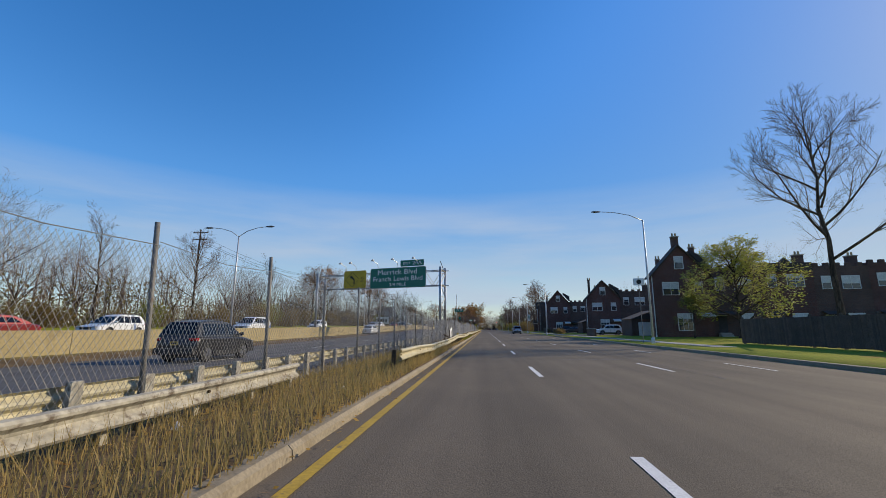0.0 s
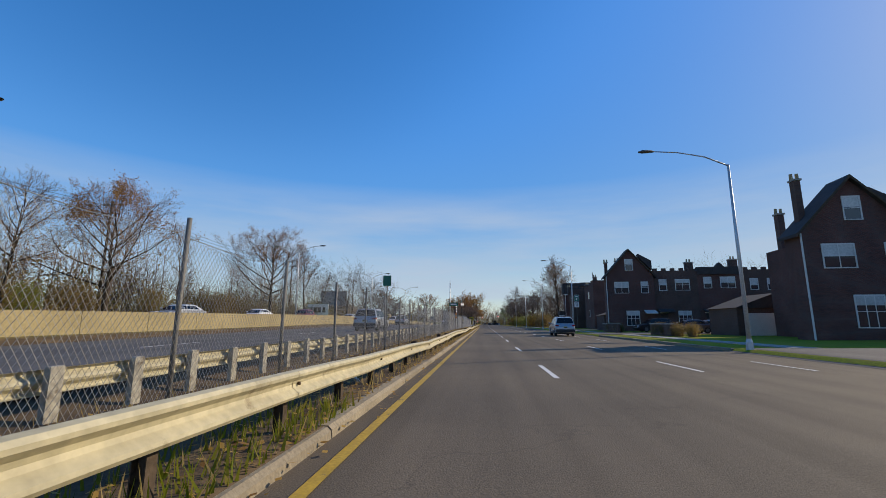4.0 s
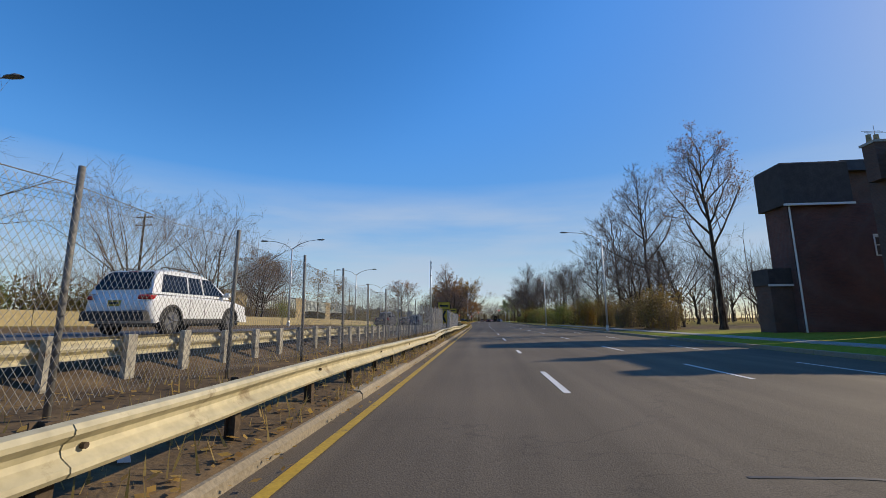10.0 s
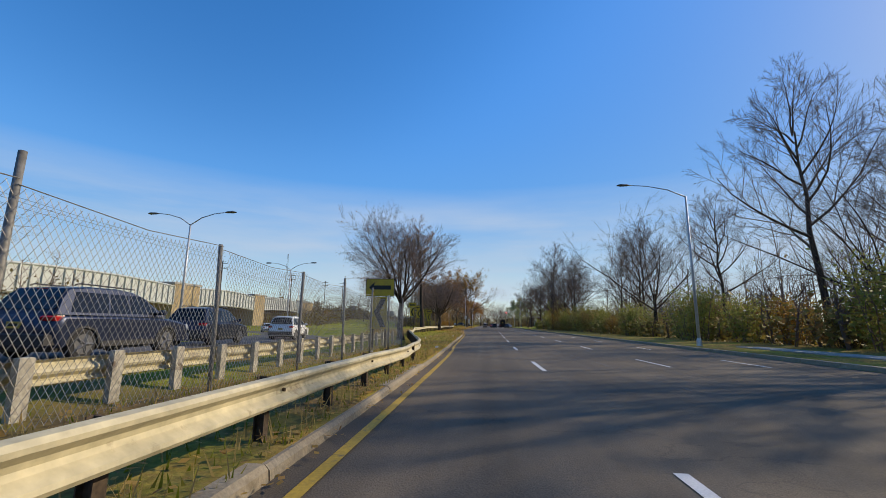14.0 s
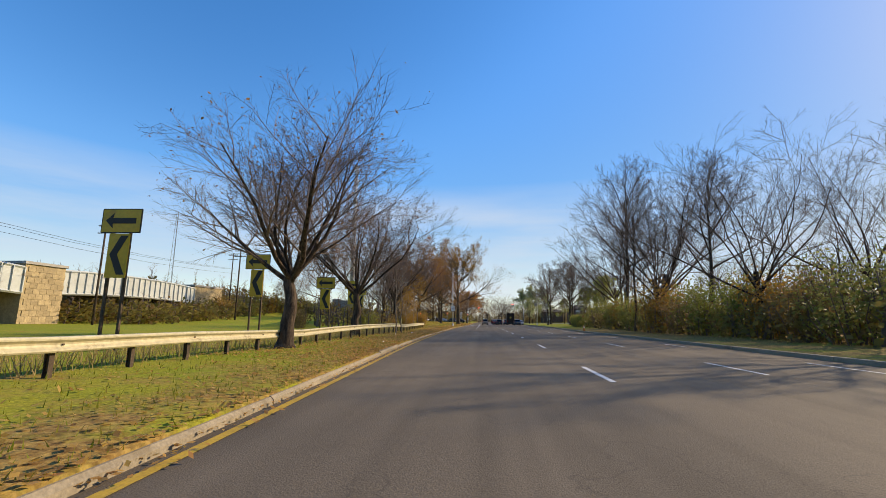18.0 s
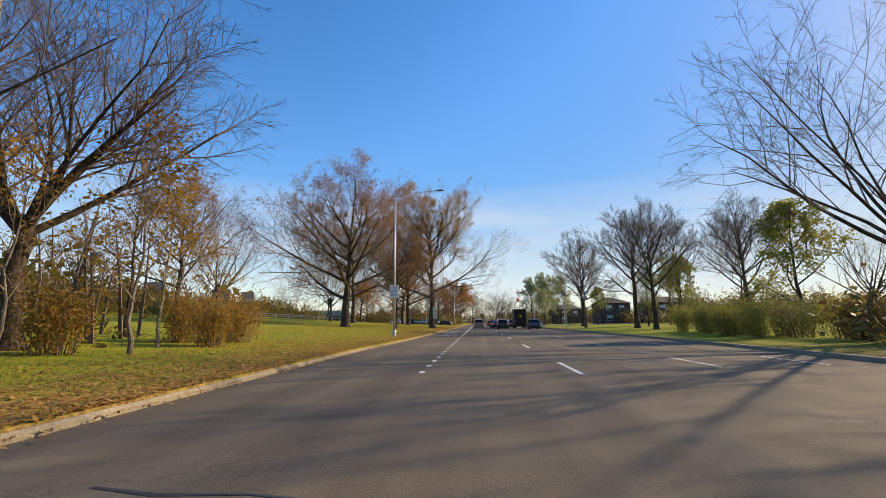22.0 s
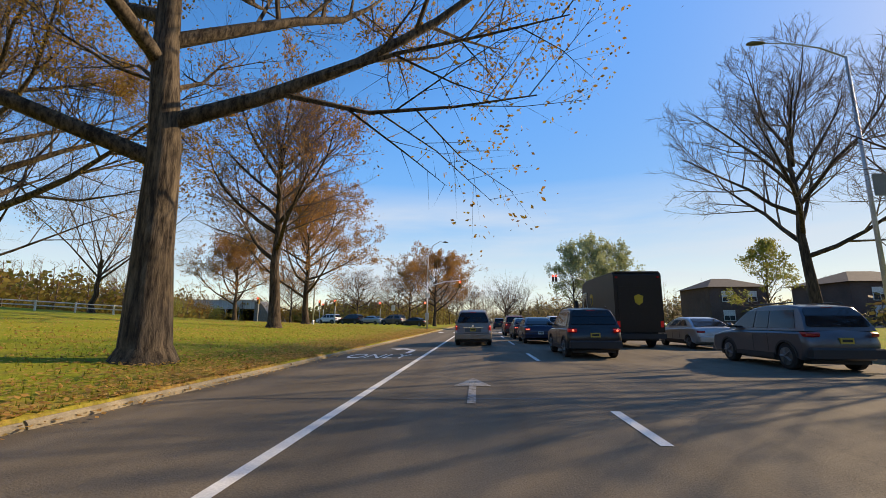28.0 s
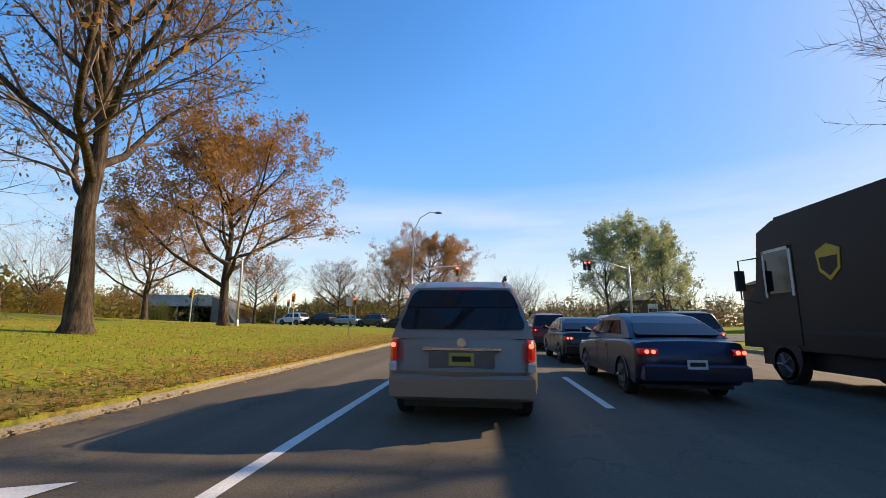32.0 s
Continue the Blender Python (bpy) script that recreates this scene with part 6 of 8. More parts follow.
for i in range(26):
    tree(("far_a", "far_b")[i % 2], 36 + R.uniform(0, 18), 196 + i * 7, R.uniform(0.7, 1.0))
for i in range(44):
    y = 196 + i * 3.9
    bush(("gold", "green", "green", "dry")[i % 4] if 225 < y else "dry", 17.5 + R.uniform(0, 4), y, R.uniform(0.75, 1.95) * (1.15 if 250 < y < 335 else 1.0))
# the far end of the road
for x, y, k, s in ((22.5, 471, "birch", 0.98), (18.0, 468, "birch", 0.85), (27.5, 474, "birch", 0.95), (9, 520, "far_b", 1.0), (12, 560, "far_b", 1.2), (-3, 600, "brown", 1.0), (20, 590, "far_b", 1.2), (34, 520, "far_b", 1.1), (-18, 600, "far_b", 1.1), (4, 680, "far_b", 1.6), (-14, 690, "brown", 1.5), (22, 690, "far_b", 1.6)):
    tree(k, x, y, s)
# near the start, right
tree("willow", 28.0, 50, 0.88)
tree("bare_a", 29.5, 38.5, 1.3, label="tall bare tree behind the board fence", slim=0.95)
tree("green", 24.4, 53, 0.42)
for i in range(12):
    bush("green" if i % 3 else "dry", 20.5 + 0.6 * math.sin(i * 2.1), 352 + 1.7 * i, 0.95)
for x, y in ((60, 118), (70, 125), (66, 100), (75, 140), (80, 160), (64, 180), (58, 205)):
    tree("far_b", x, y, 1.25)


for x, y, k in ((-66.5, 476, 2.3), (-69, 470, 2.0), (-64, 484, 2.0), (-45.5, 486, 1.6), (-42, 489, 1.7)):
    bush("gold", x, y, k)


def woods(label, xa, xb, y0, y1, h, n, leafmat, seed, lv=14, big=1.0):
    """Far roadside woods: crowded thin stems and twigs with a haze of last leaves."""
    r = random.Random(seed)
    w, l = MB(), MB()
    for _ in range(n):
        x, y = r.uniform(xa, xb), r.uniform(y0, y1)
        b = gz(x, y)
        hh = h * r.uniform(0.55, 1.1) * (0.8 + 0.25 * math.sin(y * 0.11 + seed) + 0.15 * math.sin(y * 0.37))
        p, q = Vector((x, y, b)), Vector((x + r.uniform(-0.6, 0.6), y + r.uniform(-0.6, 0.6), b + hh))
        w.tube([p, (p + q) / 2 + Vector((r.uniform(-0.3, 0.3), r.uniform(-0.3, 0.3), 0)), q], [0.11, 0.07, 0.02], 3, False)
        for _ in range(9):
            t = r.uniform(0.25, 1)
            s = p.lerp(q, t)
            d = Vector((r.gauss(0, 1), r.gauss(0, 1), r.uniform(0.5, 1.9))).normalized() * hh * (0.36 - 0.2 * t) * r.uniform(0.6, 1.3)
            w.spike(s, s + d, 0.035)
            for _ in range(3):
                e = s + d * r.uniform(0.2, 0.9)
                w.spike(e, e + Vector((r.gauss(0, 1), r.gauss(0, 1), r.uniform(0.2, 1.6))).normalized() * hh * 0.11, 0.018)
        for _ in range(lv):
            c = p.lerp(q, r.uniform(0.0, 0.75)) + Vector((r.gauss(0, 1.0), r.gauss(0, 1.0), r.gauss(0, 0.5)))
            u = Vector((r.gauss(0, 1), r.gauss(0, 1), r.gauss(0, 1))).normalized()
            v = u.orthogonal().normalized()
            k = r.uniform(0.14, 0.3) * big
            l.add([c - u * k, c + v * k * 0.6, c + u * k, c - v * k * 0.6], [(0, 1, 2, 3)])
    g = thing("far_woods", (0, 0, 0), label, "woods", kind="stuff")
    part("thicket", w, M_TWIG, g, fix=False)
    part("last_foliage", l, leafmat, g, fix=False)


woods("brown bare woods beyond the far carriageway", -72, -50, -20, 262, 11, 620, M_BUSH, 1, 34)
woods("brown bare woods behind the right-hand trees", 40, 60, 190, 360, 12, 300, M_BUSH, 2)
woods("low brown and golden thicket along the road", 22, 36, 232, 352, 5.4, 300, M_BUSHG, 3, 26)
woods("distant brown woods at the end of the road", -60, -14, 540, 720, 12, 280, M_BUSH, 4, 70, 2.2)
woods("distant brown woods at the end of the road", 22, 70, 540, 720, 12, 280, M_BUSH, 5, 70, 2.2)
woods("thicket of thin stems behind the guard rail", -24, -13, 322, 350, 6.0, 80, M_BUSHG, 6)
woods("far trees beyond the lawn", -105, -72, 300, 520, 11, 420, M_BUSH, 7, 110, 1.8)
woods("brown thicket behind the row houses", 70, 110, 20, 190, 12, 160, M_BUSH, 8)
woods("distant woods closing the road", -20, 30, 720, 760, 14, 160, M_BUSH, 9, 40, 2.0)
woods("low brush closing the far side of the lawn", -78, -50, 335, 520, 6.0, 420, M_BUSHG, 10, 90, 1.5)
woods("low brush behind the parkway trees", -52, -44, -20, 250, 3.0, 260, M_BUSH, 11, 36)
woods("low brush beyond the right-hand lawn", 44, 70, 352, 480, 7.0, 260, M_BUSHG, 12, 80, 1.6)
woods("golden brush along the right-hand woods", 18.0, 24, 236, 350, 3.4, 240, M_BUSHG, 13, 70)
woods("low brush at the end of the road", -44, -9, 484, 560, 7.5, 260, M_BUSHG, 14, 90, 1.8)
woods("low brush at the end of the road", 18, 60, 500, 560, 7.0, 200, M_BUSH, 15, 80, 1.8)


# ---------- brick row houses ----------
def window(parent, x, z, w, h, y=0.0, blind=0.5, panes=2, m=None):
    """A sash window in a wall that looks to -y: frame, panes, blind and sill."""
    f = part("window", MB().box(x - w / 2 - 0.09, y - 0.05, z - 0.07, x + w / 2 + 0.09, y - 0.012, z), M_TRIM, parent)
    for a, b, c, d in ((x - w / 2 - 0.09, z, x - w / 2, z + h), (x + w / 2, z, x + w / 2 + 0.09, z + h), (x - w / 2 - 0.09, z + h, x + w / 2 + 0.09, z + h + 0.1)):
        part("frame", MB().box(a, y - 0.05, b, c, y - 0.012, d), M_TRIM, f)
    for i in range(panes):
        a = x - w / 2 + w * i / panes
        part("pane", MB().box(a + 0.02, y - 0.03, z + 0.02, a + w / panes - 0.02, y - 0.012, z + h * (1 - blind)), M_GLASS, f)
        part("blind", MB().box(a + 0.02, y - 0.032, z + h * (1 - blind), a + w / panes - 0.02, y - 0.012, z + h), M_BLIND, f)
        if i:
            part("mullion", MB().box(a - 0.03, y - 0.045, z, a + 0.03, y - 0.01, z + h), M_TRIM, f)
    part("rail", MB().box(x - w / 2, y - 0.042, z + h * 0.5 - 0.025, x + w / 2, y - 0.012, z + h * 0.5 + 0.025), M_TRIM, f)
    return f


def chimney(parent, x, y, z0, z1, w=0.9, d=0.7):
    c = part("chimney", MB().box(x - w / 2, y - d / 2, z0, x + w / 2, y + d / 2, z1), M_BRICK2, parent)
    part("cap", MB().box(x - w / 2 - 0.08, y - d / 2 - 0.08, z1, x + w / 2 + 0.08, y + d / 2 + 0.08, z1 + 0.14), M_CONC, c)
    for k in range(2):
        part("flue", MB().tube([(x - 0.2 + 0.4 * k, y, z1 + 0.14), (x - 0.2 + 0.4 * k, y, z1 + 0.6)], [0.13, 0.11], 8), M_STONE, c)


def gable_house(x, y, w, depth, eave, apex, label, z, turn, stacks):
    """A corner house with its gable to the street on -y, attached to the row on its +x side."""
    h = thing("row_house", (x, y, z), label, "house", "brick row houses", turn=turn)
    prof = [(0, -0.5), (w, -0.5), (w, eave), (w / 2, apex), (0, eave)]
    part("wall", MB().prism(prof, 0, depth), M_BRICK, h)
    part("rear_wing", MB().box(3.0, depth + 0.004, -0.5, w, depth + 8.0, eave), M_BRICK, h)
    for s in (0, 1):
        a, b = ((-0.35, eave - 0.35 * (apex - eave) / (w / 2)), (w / 2, apex)) if s == 0 else ((w / 2, apex), (w + 0.35, eave - 0.35 * (apex - eave) / (w / 2)))
        rf = part("roof", MB().prism([(a[0], a[1]), (b[0], b[1]), (b[0], b[1] + 0.22), (a[0], a[1] + 0.22)], -0.3, depth + 0.2), M_ROOF, h)
        part("verge_board", MB().prism([(a[0], a[1] - 0.02), (b[0], b[1] - 0.02), (b[0], b[1] + 0.2), (a[0], a[1] + 0.2)], -0.36, -0.3), M_RUST, rf)
    window(h, w * 0.5, eave + 0.45 * (apex - eave) - 0.9, 1.0, 1.6, blind=0.45, panes=1)
    window(h, w * 0.32, eave - 2.6, 1.9, 1.6, blind=0.5)
    window(h, w * 0.8, eave - 2.6, 0.9, 1.6, blind=0.4, panes=1)
    window(h, w * 0.52, 0.9, 1.7, 2.1, blind=0.3, panes=3)
    part("drain_pipe", MB().tube([(0.0, -0.08, 0), (0.0, -0.08, eave)], 0.06, 6), M_TRIM, h)
    d = part("dormer", MB().prism([(w + 0.05, eave + 0.9), (w - 1.8, apex - 1.0), (w - 1.8, apex - 0.5), (w + 0.05, apex - 1.6)], 0.6, 1.7), M_ROOF, h)
    chimney(h, 3.6, depth + 6.5, eave, apex - 0.6, 0.5, 0.6)
    for cx, cy, z0, z1, cw in stacks:
        chimney(h, cx, cy, z0, z1, cw, 0.55)
    part("awning", MB().prism([(-1.3, 2.75), (0, 3.2), (0, 3.08), (-1.25, 2.62)], w * 0.75, w * 0.98, "x"), M_TRIM, h)
    return h


def row_unit(x, y, w, depth, top, label, z, bay, merlons=True, turn=0.0):
    """One attached house of the row, flat-roofed behind a crenellated parapet."""
    h = thing("row_house", (x, y, z), label, "house", "brick row houses", turn=turn)
    part("wall", MB().box(0.004, 0, -0.5, w - 0.004, depth, top), M_BRICK if bay else M_BRICK2, h)
    part("roof", MB().box(0.004, 0.3, top + 0.004, w - 0.004, depth - 0.3, top + 0.1), M_ROOF, h)
    if merlons:
        n = int(w / 1.1)
        for i in range(n):
            part("merlon", MB().tbox(i * w / n + 0.12, -0.02, top, i * w / n + 0.72, 0.3, top + 0.45, 0.04), M_BRICK2, h)
    else:
        part("parapet", MB().box(0.02, -0.12, top - 0.9, w - 0.02, 0.4, top + 0.25), M_ROOF, h, "sloped dark shingle edge")
        part("small_gable", MB().prism([(w * 0.25, top - 0.9), (w * 0.75, top - 0.9), (w * 0.5, top + 0.9)], -0.3, 0.5), M_ROOF, h)
    window(h, w * 0.22, top - 2.9, 0.95, 1.55, blind=R.choice((0.3, 0.5, 0.6)), panes=1)
    window(h, w * 0.66, top - 2.9, 1.9, 1.55, blind=R.choice((0.3, 0.5, 0.6)))
    window(h, w * 0.66, 1.0, 1.7, 2.0, blind=0.3, panes=3)
    d = part("door", MB().box(w * 0.12, -0.04, 0.6, w * 0.12 + 1.0, -0.005, 2.75), M_ROOF, h)
    part("door_frame", MB().box(w * 0.12 - 0.1, -0.05, 2.75, w * 0.12 + 1.1, -0.01, 2.9), M_TRIM, d)
    for i in range(3):
        part("step", MB().box(w * 0.12 - 0.2, -1.2 + 0.32 * i, -0.2, w * 0.12 + 1.2, -0.012, 0.2 * (i + 1)), M_CONC, h)
    part("awning", MB().prism([(-1.1, 2.95), (0, 3.4), (0, 3.28), (-1.05, 2.82)], w * 0.06, w * 0.4, "x"), M_ROOF, h)
    chimney(h, w * 0.97, depth * 0.25, top, top + 1.5, 1.1, 0.7)
    return h


TURN = -4.0
ca, sa = math.cos(radians(TURN)), math.sin(radians(TURN))
for x, y, apex, eave, w, n, stacks in ((22.6, 59.5, 12.2, 8.2, 7.2, 6, ((3.7, 1.0, 11.0, 13.6, 0.85), (6.9, 4.0, 8.2, 12.6, 0.6))), (22.2, 95.5, 11.4, 7.6, 7.0, 7, ((0.9, 1.2, 7.0, 11.7, 0.42),)),
                                       (18.6, 130.9, 12.4, 8.4, 6.9, 7, ((0.35, 1.4, 7.9, 10.6, 0.4),))):
    z = gz(x, y)
    gable_house(x, y, w, 1.8, eave, apex, "dark brick corner house with a steep gable and white window trim", z, TURN, stacks)
    for i in range(n):
        u, v = w + 6.3 * i, 0.5
        row_unit(x + ca * u - sa * v, y + sa * u + ca * v, 6.3, 9.0, (9.5, 9.8)[i % 2] - 0.4, "attached dark brick house with white windows", z, i % 2, i % 3 != 1, TURN)

# the corner block: stepped brick fronts that look down the avenue
h = thing("brick_block", (22.4, 158.0, gz(22, 158)), "dark brick corner block with stepped crenellated parapets", "house")
for x0, x1, y0, y1, top, m in ((1.0, 12.4, 0, 1.8, 10.3, M_BRICK), (1.0, 12.4, 1.8, 3.0, 9.95, M_BRICK), (1.0, 12.4, 3.0, 8.0, 9.5, M_BRICK), (3.4, 12.4, 8.0, 16.0, 9.2, M_BRICK2), (0.0, 12.0, 16.0, 21.0, 9.9, M_BRICK2)):
    part("wall", MB().box(x0, y0, -0.5, x1, y1 - 0.004, top), m, h)
    part("coping", MB().box(x0 - 0.08, y0 - 0.06, top, x1 + 0.08, y1 - 0.01, top + 0.12), M_ROOF, h)
for i in range(6):
    part("merlon", MB().tbox(1.7 + 0.62 * i, 16.0, 10.02, 2.02 + 0.62 * i, 16.35, 10.32, 0.03), M_BRICK2, h)
part("corner_pier", MB().tbox(-0.05, 15.95, 8.5, 1.3, 16.8, 10.65, 0.06), M_BRICK2, h)
chimney(h, 1.6, 0.5, 10.42, 11.1, 0.7, 0.6)
chimney(h, 1.5, 7.4, 9.6, 10.0, 0.7, 0.9)
chimney(h, -0.25, 20.0, 8.5, 10.6, 0.6, 0.8)
part("vent_pipe", MB().tube([(1.2, 0.4, 10.3), (1.1, 0.4, 12.2)], 0.08, 6), M_FPOST, h)
part("roof_vent", MB().tube([(9.5, 2.0, 10.3), (9.5, 2.0, 10.9)], 0.09, 6), M_FPOST, h)
for k in range(3):
    part("antenna_rod", MB().tube([(-0.5, 20.0 + 0.15 * k, 11.3 + 0.12 * k), (0.5, 20.0 + 0.15 * k, 11.3 + 0.12 * k)], 0.012, 4), M_FPOST, h)
part("antenna_mast", MB().tube([(0, 20.1, 10.0), (0, 20.1, 11.8)], 0.015, 4), M_FPOST, h)
for x, z, y in ((6.4, 7.2, 0), (10.8, 7.2, 0), (6.4, 3.0, 0)):
    window(h, x, z, 1.0, 1.5, y, blind=0.1, panes=1)
for yy, zz in ((4.0, 6.6), (4.0, 2.6), (18.4, 6.2), (18.4, 2.6)):
    x0 = 1.0 if yy < 8 else 0.0
    f = part("side_window", MB().box(x0 - 0.06, yy - 0.5, zz, x0 - 0.01, yy + 0.5, zz + 1.5), M_TRIM, h)
    part("pane", MB().box(x0 - 0.072, yy - 0.42, zz + 0.08, x0 - 0.06, yy + 0.42, zz + 1.42), M_GLASS, f)
h = thing("corner_house", (22.5, 185.7, gz(22, 186)), "dark brick corner house under a steep red-brown shingled upper storey", "house")
part("wall", MB().box(0, 0, -0.5, 12, 2.4, 9.2), M_BRICK, h)
up = part("shingled_storey", MB().tbox(-0.35, -0.35, 9.2, 4.3, 2.6, 12.4, 0.12), M_ROOF, h, "red-brown shingled upper storey")
part("eave_board", MB().box(-0.4, -0.42, 9.08, 4.4, -0.3, 9.24), M_TRIM, up)
part("upper_wall", MB().box(4.3, 0.1, 9.2, 12, 2.4, 11.6), M_BRICK2, h)
part("roof_edge", MB().prism([(-0.35, 11.6), (0.2, 12.6), (0.3, 12.6), (0.3, 11.6)], 4.3, 12.0, "x"), M_ROOF, h)
part("corner_board", MB().box(4.3, -0.02, 9.3, 4.42, 0.08, 11.6), M_TRIM, h)
part("drain_pipe", MB().tube([(0.1, -0.08, 0), (0.1, -0.08, 9.1)], 0.06, 6), M_TRIM, h)
window(h, 6.0, 5.4, 0.9, 1.4, blind=0.1, panes=1)
p = part("porch", MB().box(-1.6, 0.5, 3.4, 0, 2.4, 4.6), M_ROOF, h)
part("porch_wall", MB().box(-1.5, 0.6, -0.4, -0.004, 2.3, 3.4), M_BRICK2, h)
part("porch_trim", MB().box(-1.7, 0.4, 3.3, -0.01, 0.5, 3.45), M_TRIM, p)
# low walls, garages and hedges beside the corner houses
for y0, y1 in ((70, 75), (122, 129), (106, 111)):
    g = thing("garden_wall", (17.2, y0, gz(17.2, y0)), "low dark brick garden wall", "wall")
    part("wall", MB().box(0, 0, -0.2, 0.3, y1 - y0, 1.1), M_BRICK2, g)
    part("coping", MB().box(-0.05, -0.05, 1.1, 0.35, y1 - y0 + 0.05, 1.2), M_CONC, g)
for x, y, w, d in ((23, 70, 7, 5), (23.5, 106.5, 7, 5), (21, 142, 8, 5)):
    g = thing("garage", (x, y, gz(x, y)), "low brick garage with a white door behind the houses", "garage")
    part("wall", MB().box(0, 0, -0.3, w, d, 2.6), M_BRICK2, g)
    part("roof", MB().prism([(-0.2, 2.6), (w + 0.2, 2.6), (w / 2, 4.0)], -0.2, d + 0.2), M_ROOF, g)
    dr = part("garage_door", MB().box(1.0, -0.06, 0, 3.8, -0.01, 2.1), M_TRIM, g)
    for i in range(4):
        part("door_panel", MB().box(1.1, -0.08, 0.08 + 0.51 * i, 3.7, -0.06, 0.5 + 0.51 * i), M_TRIM, dr)
for i in range(16):
    bush("dry", 18.0 + R.uniform(-0.5, 0.5), (123 + i * 0.9) if i < 8 else (95 + i * 1.0), 0.5)
# houses at the far crossing
for x, y, w, dpt, ht in ((38, 462, 9, 10, 6.2), (30, 492, 10, 10, 5.4), (47, 447, 11, 10, 5.5), (64, 470, 10, 10, 6)):
    g = thing("detached_house", (x, y, gz(x, y)), "small two-storey house with a hipped dark roof", "house")
    part("wall", MB().box(0, 0, -0.4, w, dpt, ht), M_BRICK2, g)
    part("roof", MB().add([(-0.5, -0.5, ht), (w + 0.5, -0.5, ht), (w + 0.5, dpt + 0.5, ht), (-0.5, dpt + 0.5, ht), (w * 0.35, dpt * 0.5, ht + 1.8), (w * 0.65, dpt * 0.5, ht + 1.8)],
                          [(0, 1, 5, 4), (1, 2, 5), (2, 3, 4, 5), (3, 0, 4), (3, 2, 1, 0)]), M_ROOF, g)
    window(g, w * 0.3, ht - 2.3, 1.6, 1.5)
    window(g, w * 0.72, ht - 2.3, 1.2, 1.5, panes=1)
    window(g, w * 0.3, 0.9, 1.6, 1.5)


# ---------- vehicles ----------
def arc(cy, cz, r, n=9):
    return [(cy + r * math.cos(math.pi * (1 - i / (n - 1))), cz + r * math.sin(math.pi * (1 - i / (n - 1)))) for i in range(n)]


def wheel(parent, x, y, r, w, side, steel=False):
    t = part("wheel", MB().tube([(x - w / 2, y, r), (x - w / 2 + 0.03, y, r), (x + w / 2 - 0.03, y, r), (x + w / 2, y, r)], [r * 0.9, r, r, r * 0.9], 20), M_TYRE, parent, "black rubber tyre", smooth=False)
    xo = x + side * (w / 2 + 0.004)
    part("rim", MB().disc((xo, y, r), "x", r * 0.66, 18, 0.02), M_DARKPL if steel else M_RIM, t)
    mb = MB()
    for k in range(5):
        a = k * 2 * math.pi / 5
        mb.tube([(xo + side * 0.016, y, r), (xo + side * 0.012, y + r * 0.6 * math.cos(a), r + r * 0.6 * math.sin(a))], [0.05, 0.035], 4)
    part("spokes", mb, M_RIM, t)


CAR = {  # length, width, belt, roof, wheel radius, wheel places, lower outline, glass house
    "suv": dict(L=4.6, W=1.85, r=0.36, ax=(0.85, 3.52), low=[(0.10, 0.40), (0.02, 0.55), (0.0, 0.72), (0.06, 0.92), (0.16, 1.06), (1.6, 1.07), (3.3, 1.04), (3.75, 1.0), (4.2, 0.92), (4.45, 0.82), (4.56, 0.66), (4.58, 0.46), (4.45, 0.3), (0.2, 0.3)],
                top=[(0.14, 1.05), (0.30, 1.40), (0.50, 1.64), (1.05, 1.71), (1.9, 1.72), (2.35, 1.67), (2.68, 1.57), (3.5, 1.03)], roofz=1.71),
    "sedan": dict(L=4.75, W=1.80, r=0.33, ax=(0.98, 3.8), low=[(0.10, 0.36), (0.0, 0.5), (-0.02, 0.68), (0.03, 0.86), (0.12, 0.99), (0.5, 1.04), (0.95, 1.05), (2.3, 1.0), (3.5, 0.95), (4.1, 0.87), (4.5, 0.76), (4.68, 0.62), (4.72, 0.42), (4.55, 0.26), (0.25, 0.26)],
                  top=[(0.55, 1.03), (0.95, 1.24), (1.35, 1.40), (1.8, 1.46), (2.35, 1.46), (2.7, 1.41), (2.95, 1.32), (3.7, 0.93)], roofz=1.46),
    "minivan": dict(L=5.0, W=1.95, r=0.34, ax=(0.95, 3.95), low=[(0.10, 0.36), (0.0, 0.46), (-0.03, 0.66), (0.02, 0.72), (0.04, 1.0), (0.07, 1.06), (2.0, 1.08), (3.9, 1.06), (4.4, 0.98), (4.75, 0.86), (4.93, 0.68), (4.97, 0.45), (4.8, 0.28), (0.2, 0.28)],
                    top=[(0.07, 1.05), (0.2, 1.40), (0.34, 1.66), (0.6, 1.76), (1.6, 1.79), (2.7, 1.77), (3.2, 1.68), (4.15, 1.05)], roofz=1.78),
    "pickup": dict(L=5.6, W=1.95, r=0.39, ax=(1.1, 4.5), low=[(0.08, 0.5), (0.02, 0.7), (0.0, 1.0), (0.04, 1.15), (2.2, 1.15), (4.1, 1.18), (4.8, 1.15), (5.35, 1.08), (5.52, 0.85), (5.55, 0.5), (5.4, 0.42), (0.2, 0.45)],
                   top=[(2.0, 1.15), (2.06, 1.5), (2.14, 1.76), (2.5, 1.87), (3.3, 1.87), (3.6, 1.78), (4.25, 1.17)], roofz=1.86),
}


